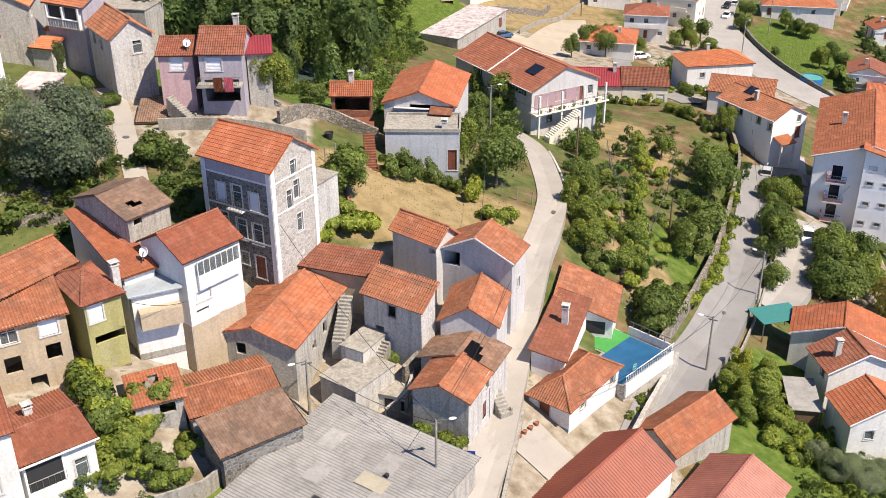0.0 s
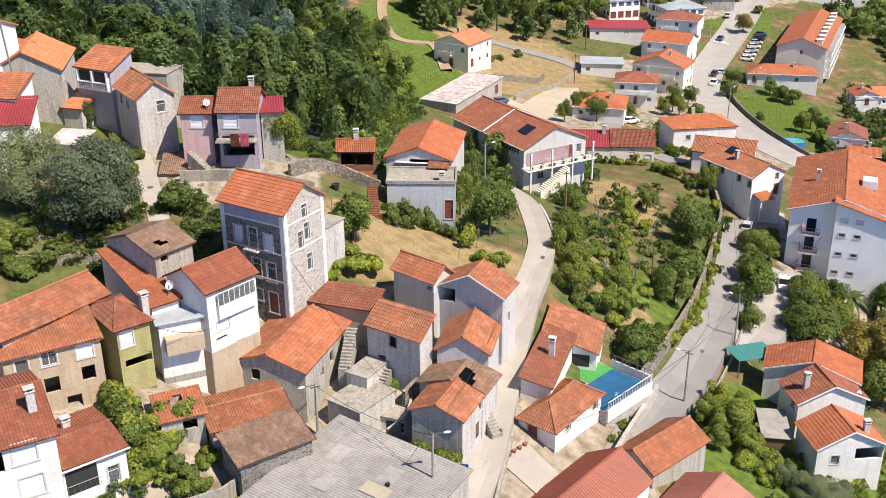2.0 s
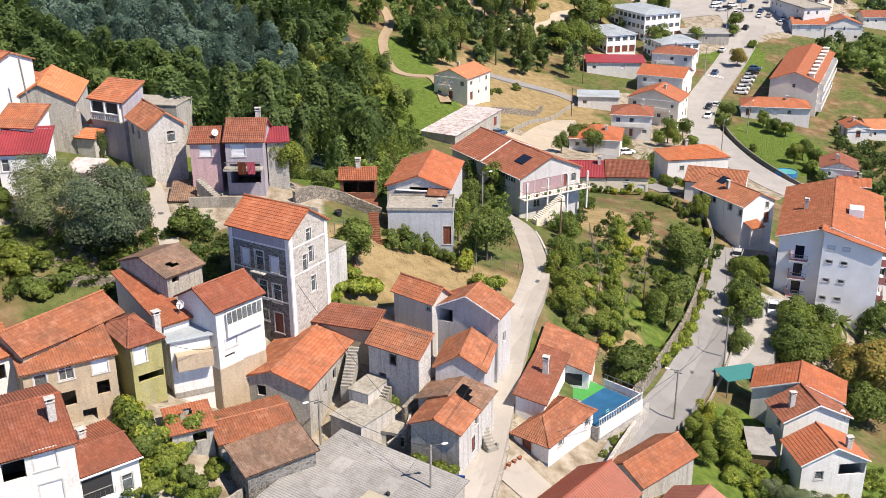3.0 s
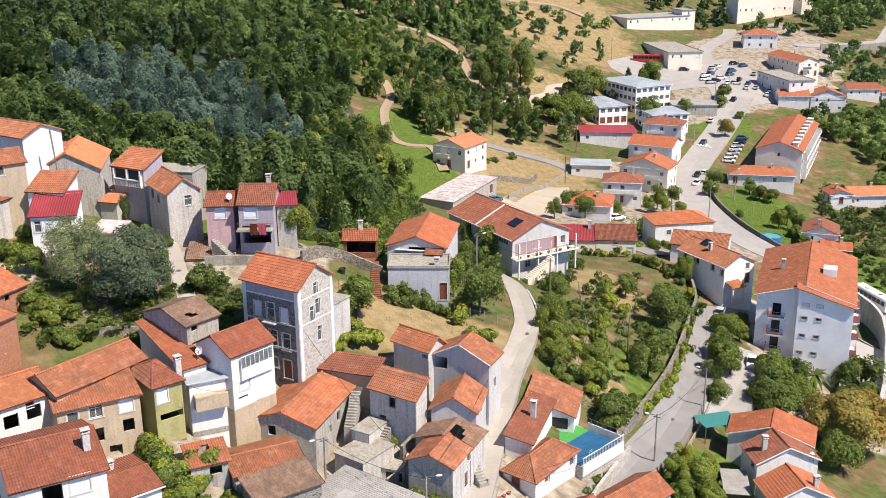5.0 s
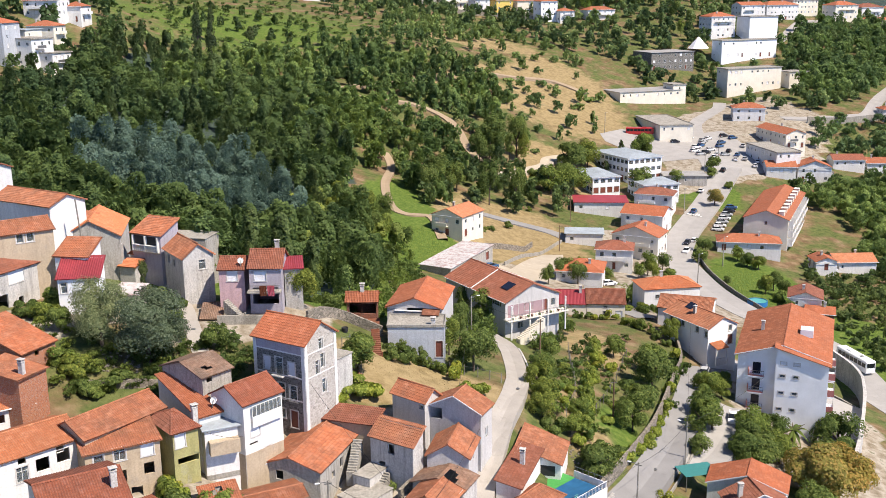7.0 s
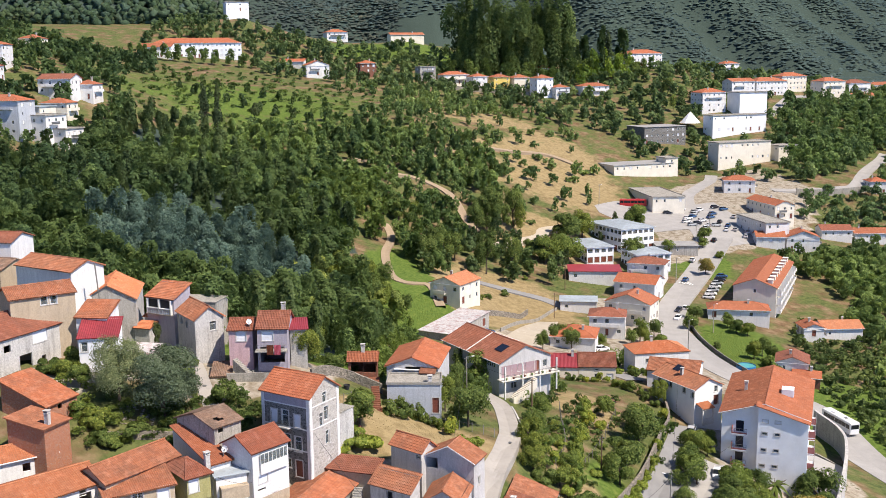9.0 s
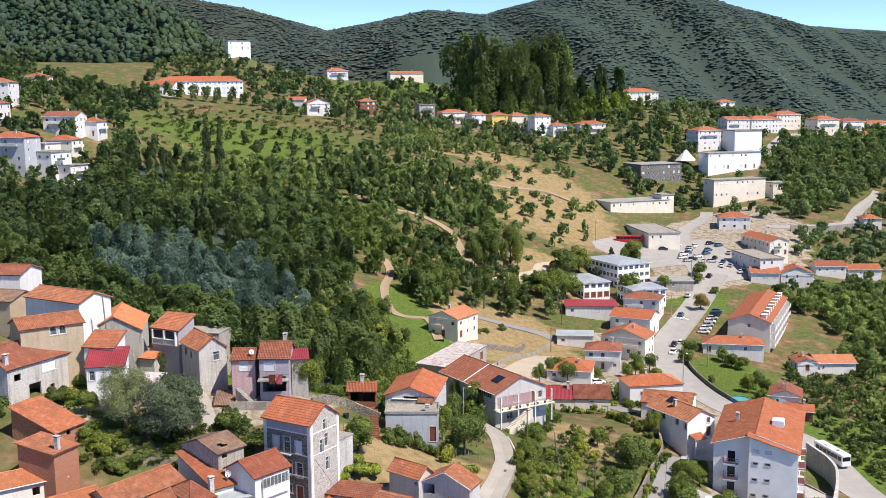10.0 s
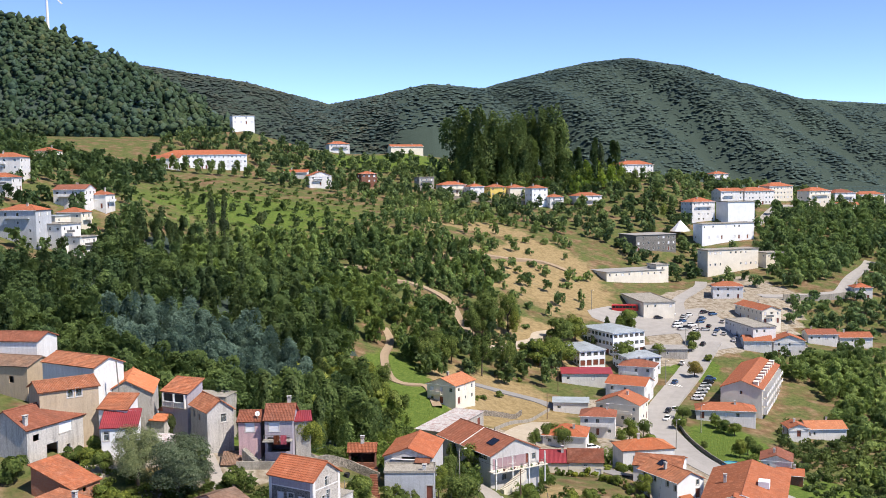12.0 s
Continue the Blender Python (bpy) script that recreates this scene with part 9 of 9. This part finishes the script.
# ---- upper village: sheds, terraces and rubble ----
house("tool_shed", "small block shed with a rusty patched sheet roof", -38.6, 106.2, 5.6, -14, 3.6, 3.4, "mono", "x", 0.5, "concrete", "rusty_sheet", {"R": [(1.6, -1.1, 0.8, 1.6, "h")]}, near=0, category="shed")
for k, (a, b, z) in enumerate(((-40.6, 119.2, 6.1), (-39.7, 122.4, 7.2))):
    house("porch_roof", "small orange tiled lean-to roof against the house", a, b, z, -20, 2.6, 2.2, "mono", "x", 0.5, "plaster_old", "tile_bright", {}, near=1, category="shed")
MAT["rubble"] = masonry("rubble", (0.30, 0.11, 0.06), (0.46, 0.24, 0.15), (0.25, 0.18, 0.13), 5)


def heap(label, x, y, r, h, n, mat, seed, size=0.3):
    """Loose pieces lying in a heap."""
    rnd = random.Random(seed)
    bm = bmesh.new()
    for k in range(n):
        d, a = r * math.sqrt(rnd.random()), rnd.uniform(0, 6.28)
        px_, py_ = x + d * math.cos(a), y + d * math.sin(a)
        z = at_ground(px_, py_, 0.05 + h * max(0, 1 - d / r) * rnd.random())
        m = Matrix.LocRotScale((px_, py_, z), Euler((rnd.uniform(-0.5, 0.5), rnd.uniform(-0.5, 0.5), rnd.uniform(0, 3))), (size * rnd.uniform(0.6, 1.5), size * rnd.uniform(0.5, 1), size * rnd.uniform(0.3, 0.6)))
        bmesh.ops.create_cube(bm, size=1, matrix=m)
    return tagged(part("rubble_heap", bm, MAT[mat]), label, "rubble", kind="stuff")


heap("heap of old roof tiles and bricks in the yard", -12.6, 99.5, 1.6, 0.7, 90, "rubble", 1)
heap("scattered red bricks on the dry yard", -6.5, 96, 2.4, 0.3, 70, "rubble", 2)
heap("fallen stones and broken tiles of the ruin", -3.5, 68.5, 2.6, 0.6, 110, "rubble", 3)
heap("broken concrete and stones beside the ruined plot", 0.8, 66.5, 2.0, 0.4, 70, "stone_wall", 4)
heap("old timber boards piled in the yard", -15, 98.6, 1.2, 0.5, 30, "wood_grey", 5, 0.6)
heap("household clutter before the veranda", -16.6, 105.4, 1.2, 0.4, 24, "white", 6, 0.35)
heap("loose stones along the garden terrace", 26, 96, 3.0, 0.2, 60, "stone_wall", 7)
heap("stones and dry prunings on the slope", -34, 90, 3.0, 0.3, 60, "stone_wall", 8)


def stakes(label, points, high, gap=1.8, wires=True):
    """A row of wooden posts, with a wire."""
    rows = course(points, gap)
    home = empty("stake_fence", pose(rows[0, 0], rows[0, 1], at_ground(rows[0, 0], rows[0, 1])), label, "fence")
    inv = home.matrix_world.inverted()
    for k, (x, y, *_) in enumerate(rows):
        part("post", shared(("stake", high), lambda: box_bm([(-0.05, -0.05, -0.4, 0.05, 0.05, high)], 0.01), MAT["wood_grey"]), None, home, "", inv @ pose(x, y, at_ground(x, y), (k * 37 % 9) - 4, (k * 53 % 9) - 4, k * 20))
    if wires:
        for k, (a, b) in enumerate(zip(rows, rows[1:])):
            p, q = Vector((a[0], a[1], at_ground(a[0], a[1], high * 0.85))), Vector((b[0], b[1], at_ground(b[0], b[1], high * 0.85)))
            d = q - p
            me = shared(("fence_wire",), lambda: box_bm([(0, -0.012, -0.012, 1, 0.012, 0.012)]), MAT["metal"])
            part("fence_wire", me, None, home, "", inv @ Matrix.Translation(p) @ d.to_track_quat("X", "Z").to_matrix().to_4x4() @ Matrix.Diagonal((d.length, 1, 1, 1)))


stakes("row of weathered wooden posts along the dry yard", [(3, 106.4), (8, 107), (12, 106.4), (15.2, 105)], 1.5)
stakes("wooden stakes and wire round the brick yard", [(-12, 94), (-9, 99), (-6, 103.5)], 1.6)
stakes("garden stakes for climbing beans", [(-14.5, 96), (-11, 98.4), (-8.6, 101.5)], 1.9, 1.4)
stakes("grey vineyard posts across the garden plot", [(24.5, 104), (27.5, 114), (29, 126), (30.5, 138)], 1.7, 2.4)
stakes("wooden posts along the garden path", [(29, 108), (33.5, 119), (38, 131), (42, 143)], 1.6, 2.6)

# bins and boxes beside the lane, pots in the yards
MAT["pot"] = plain("pot", (0.34, 0.13, 0.07), 0.8)
MAT["plastic_blue"], MAT["plastic_teal"] = plain("plastic_blue", (0.03, 0.16, 0.36), 0.45), plain("plastic_teal", (0.03, 0.28, 0.27), 0.5)


def tub(label, x, y, r, h, mat, lift=0.0, name="planter", cat="planter"):
    bm = bmesh.new()
    bmesh.ops.create_cone(bm, cap_ends=True, segments=12, radius1=r * 0.75, radius2=r, depth=h, matrix=Matrix.Translation((0, 0, h / 2)))
    top = [f for f in bm.faces if f.normal.z > 0.9]
    bmesh.ops.inset_region(bm, faces=top, thickness=r * 0.12)
    bmesh.ops.translate(bm, verts=list({v for f in top for v in f.verts}), vec=(0, 0, -h * 0.25))
    return tagged(part(name, bm, MAT[mat], None, "", pose(x, y, at_ground(x, y, lift))), label, cat)


for a, b in ((9.9, 70.6), (10.4, 71.2), (11.0, 71.9), (11.6, 72.6)):
    tub("small terracotta pot in the front yard", a, b, 0.22, 0.3, "pot", 0.12)
tub("blue plastic barrel in the yard", -11.4, 97.2, 0.3, 0.85, "plastic_blue", 0, "barrel", "barrel")
tub("blue plastic barrel beside the wall", -10.6, 97.5, 0.3, 0.85, "plastic_blue", 0, "barrel", "barrel")
tub("round black grill on the terracotta terrace", -6.8, 107.6, 0.5, 0.7, "dark", 0.0, "grill", "grill")
for k in range(5):
    tub("teal plastic tub on the narrow terrace", -31.6 + 0.5 * (k % 2), 117.5 + 0.5 * k, 0.28, 0.5, "plastic_teal", 0.2, "tub", "tub")


def manhole(x, y):
    bm = bmesh.new()
    bmesh.ops.create_cone(bm, cap_ends=True, segments=16, radius1=0.36, radius2=0.36, depth=0.03)
    tagged(part("manhole_cover", bm, MAT["metal"], None, "", pose(x, y, at_ground(x, y, 0.17))), "dark iron manhole cover in the road", "manhole cover", "manhole covers")


for a, b in ((36.5, 100), (50.5, 130), (58.5, 158), (17.4, 104), (-26.9, 101.7)):
    manhole(a, b)

# open veranda of the upper house, a near-black panel for its shade
_, vl, vw, vt, *_ = FORM["veranda_house"]
band("veranda_house", "F", 0.4, vl - 0.4, vt - 2.6, vt - 0.35, 0.02, "dark", "veranda_recess", "near-black panel standing for the shade in the open veranda")
band("veranda_house", "F", 0.2, vl - 0.2, vt - 2.75, vt - 2.6, 0.5, "concrete", "veranda_floor")
for k in range(3):
    band("veranda_house", "F", 0.3 + k * (vl - 0.8) / 2, 0.5 + k * (vl - 0.8) / 2, vt - 2.6, vt - 0.3, 0.45, "plaster_white", "veranda_post")
band("veranda_house", "F", 0.3, vl - 0.3, vt - 1.75, vt - 1.66, 0.46, "white", "veranda_rail")
for k in range(12):
    band("veranda_house", "F", 0.5 + k * (vl - 1) / 12, 0.56 + k * (vl - 1) / 12, vt - 2.6, vt - 1.75, 0.44, "white", "baluster")

# porch of the white house, a near-black panel for its shade, with its rail and table
_, ql, qw, qt, *_ = FORM["porch_white_house"]
band("porch_white_house", "F", 0.15, ql * 0.52, qt - 2.5, qt - 0.45, 0.015, "dark", "porch_recess", "near-black panel standing for the shade in the open porch")
band("porch_white_house", "F", 0.15, ql * 0.52, qt - 1.75, qt - 1.69, 0.1, "metal", "porch_rail")
for k in range(7):
    band("porch_white_house", "F", 0.2 + k * 0.42, 0.23 + k * 0.42, qt - 2.5, qt - 1.75, 0.09, "metal", "baluster")
band("porch_white_house", "F", ql * 0.52, ql * 0.56, qt - 2.5, qt - 0.4, 0.08, "plaster_white", "porch_post")
_, wl, ww, wt, *_ = FORM["long_wing"]
# near-black panel on the wall for the shade inside the bay
band("long_wing", "F", 0.5, wl - 0.7, wt - 1.75, wt - 0.35, 0.012, "dark", "open_bay", "near-black panel standing for the shade in the open bay under the roof")
stairs("narrow worn stone stair between the beige and olive houses", -25.6, 69.6, at_ground(-25.6, 69.6), 20, 1.1, 9, 0.19, 0.3)
weed = random.Random(71)
for k in range(15):
    u = k / 14 + weed.uniform(-0.03, 0.03)
    plant(weed.choice(("bush", "ivy")), 20.9 + 6.4 * u + weed.uniform(-0.5, 0.3), 76.4 + 11.2 * u, weed.uniform(0.4, 0.75), weed.uniform(0.5, 0.9))
# tall creeper hedge beside the flat-roofed house and the lane
creeper = random.Random(73)
for k in range(9):
    plant(creeper.choice(("bush", "ivy", "bush")), 8.6 + 0.35 * k + creeper.uniform(-0.4, 0.4), 103.5 + 1.6 * k, creeper.uniform(1.0, 1.5), creeper.uniform(2.2, 3.8))
for k in range(7):
    plant("bush", 1.0 + k * 0.95, 106.6 - 0.1 * k + creeper.uniform(-0.3, 0.3), creeper.uniform(0.8, 1.2), creeper.uniform(1.4, 2.8))
# hedges and garden shrubs round the houses past the vegetable plot
hedge = random.Random(72)
for x0, y0, x1, y1, n, kinds in ((35.5, 174.6, 47.5, 173.2, 8, ("bush", "ivy")), (47.2, 170, 53.5, 158, 9, ("ivy", "bush")), (55.6, 184, 56.4, 192, 6, ("bush", "tree")), (58, 193.6, 70, 194.8, 7, ("bush", "ivy")), (74, 198, 76, 206, 4, ("bush", "ivy")), (54, 200, 56.5, 210, 5, ("tree", "bush"))):
    for k in range(n):
        u = (k + hedge.uniform(0.2, 0.8)) / n
        plant(hedge.choice(kinds), x0 + (x1 - x0) * u + hedge.uniform(-0.4, 0.4), y0 + (y1 - y0) * u + hedge.uniform(-0.4, 0.4), hedge.uniform(0.9, 1.7), hedge.uniform(1.2, 2.6))
# shallow concrete kerb beside the lane
field_wall("low stone kerb along the lane", [(6.9, 60), (8.6, 66.4), (9.7, 70.4), (10.6, 74)], 0.35, 0.3, "concrete", 1.0, rough=0.03)

# flat concrete terrace behind the gabled house
slab_house("roof_terrace", "grey concrete block with a flat roof terrace", -36.0, 127.0, 8.6, -14, 7.5, 5.0, 8.0, "plaster_grey")
# tiled porch of the white cottage
home, l_, w_, t_, *_ = FORM["cottage_white"]
side = pose(l_, 0, 0, 0, 0, 90)
part("porch_roof", slope_mesh("porch_roof", 3.0, 2.4, 0, 0, MAT["tile_bright"], "tile"), None, home, "bright orange tiled porch roof", side @ slope_pose((0.4, -2.3, t_ - 3.6), (1, 0, 0), (0, 1, 0.3)))
for u in (0.5, 3.2):
    part("porch_post", shared(("porch_post",), lambda: box_bm([(-0.14, -0.14, 0, 0.14, 0.14, 3.4)], 0.01), MAT["plaster_white"]), None, home, "", side @ Matrix.Translation((u, -2.0, t_ - 6.9)))
part("porch_wall", box_bm([(0.4, -2.1, t_ - 7.0, 3.3, -1.95, t_ - 5.6)], 0.01), MAT["plaster_white"], home, "", side)

# weathered wooden pole against the tall house, rusty gate at the ruined plot
pole_ = empty("wooden_pole", pose(-44.5, 116.2, at_ground(-44.5, 116.2)), "leaning weathered wooden pole beside the grey house", "pole")
part("shaft", shared(("wooden_shaft",), lambda: box_bm([(-0.09, -0.09, -0.5, 0.09, 0.09, 12.5)], 0.02), MAT["wood_grey"]), None, pole_, "", pose(0, 0, 0, 2, -3, 0))
gate = empty("metal_gate", pose(-6.9, 66.2, at_ground(-6.9, 66.2), 0, 0, -40), "dark green metal gate of the ruined plot", "gate")
part("gate_frame", box_bm([(0, 0, 0, 0.06, 0.06, 1.9), (2.0, 0, 0, 2.06, 0.06, 1.9), (0.06, 0.01, 1.8, 2.0, 0.05, 1.86), (0.06, 0.01, 0.1, 2.0, 0.05, 0.16)]), MAT["metal"], gate)
part("gate_panel", box_bm([(0.06, 0.02, 0.16, 2.0, 0.035, 1.8)]), plain("gate_green", (0.03, 0.09, 0.05), 0.6), gate)
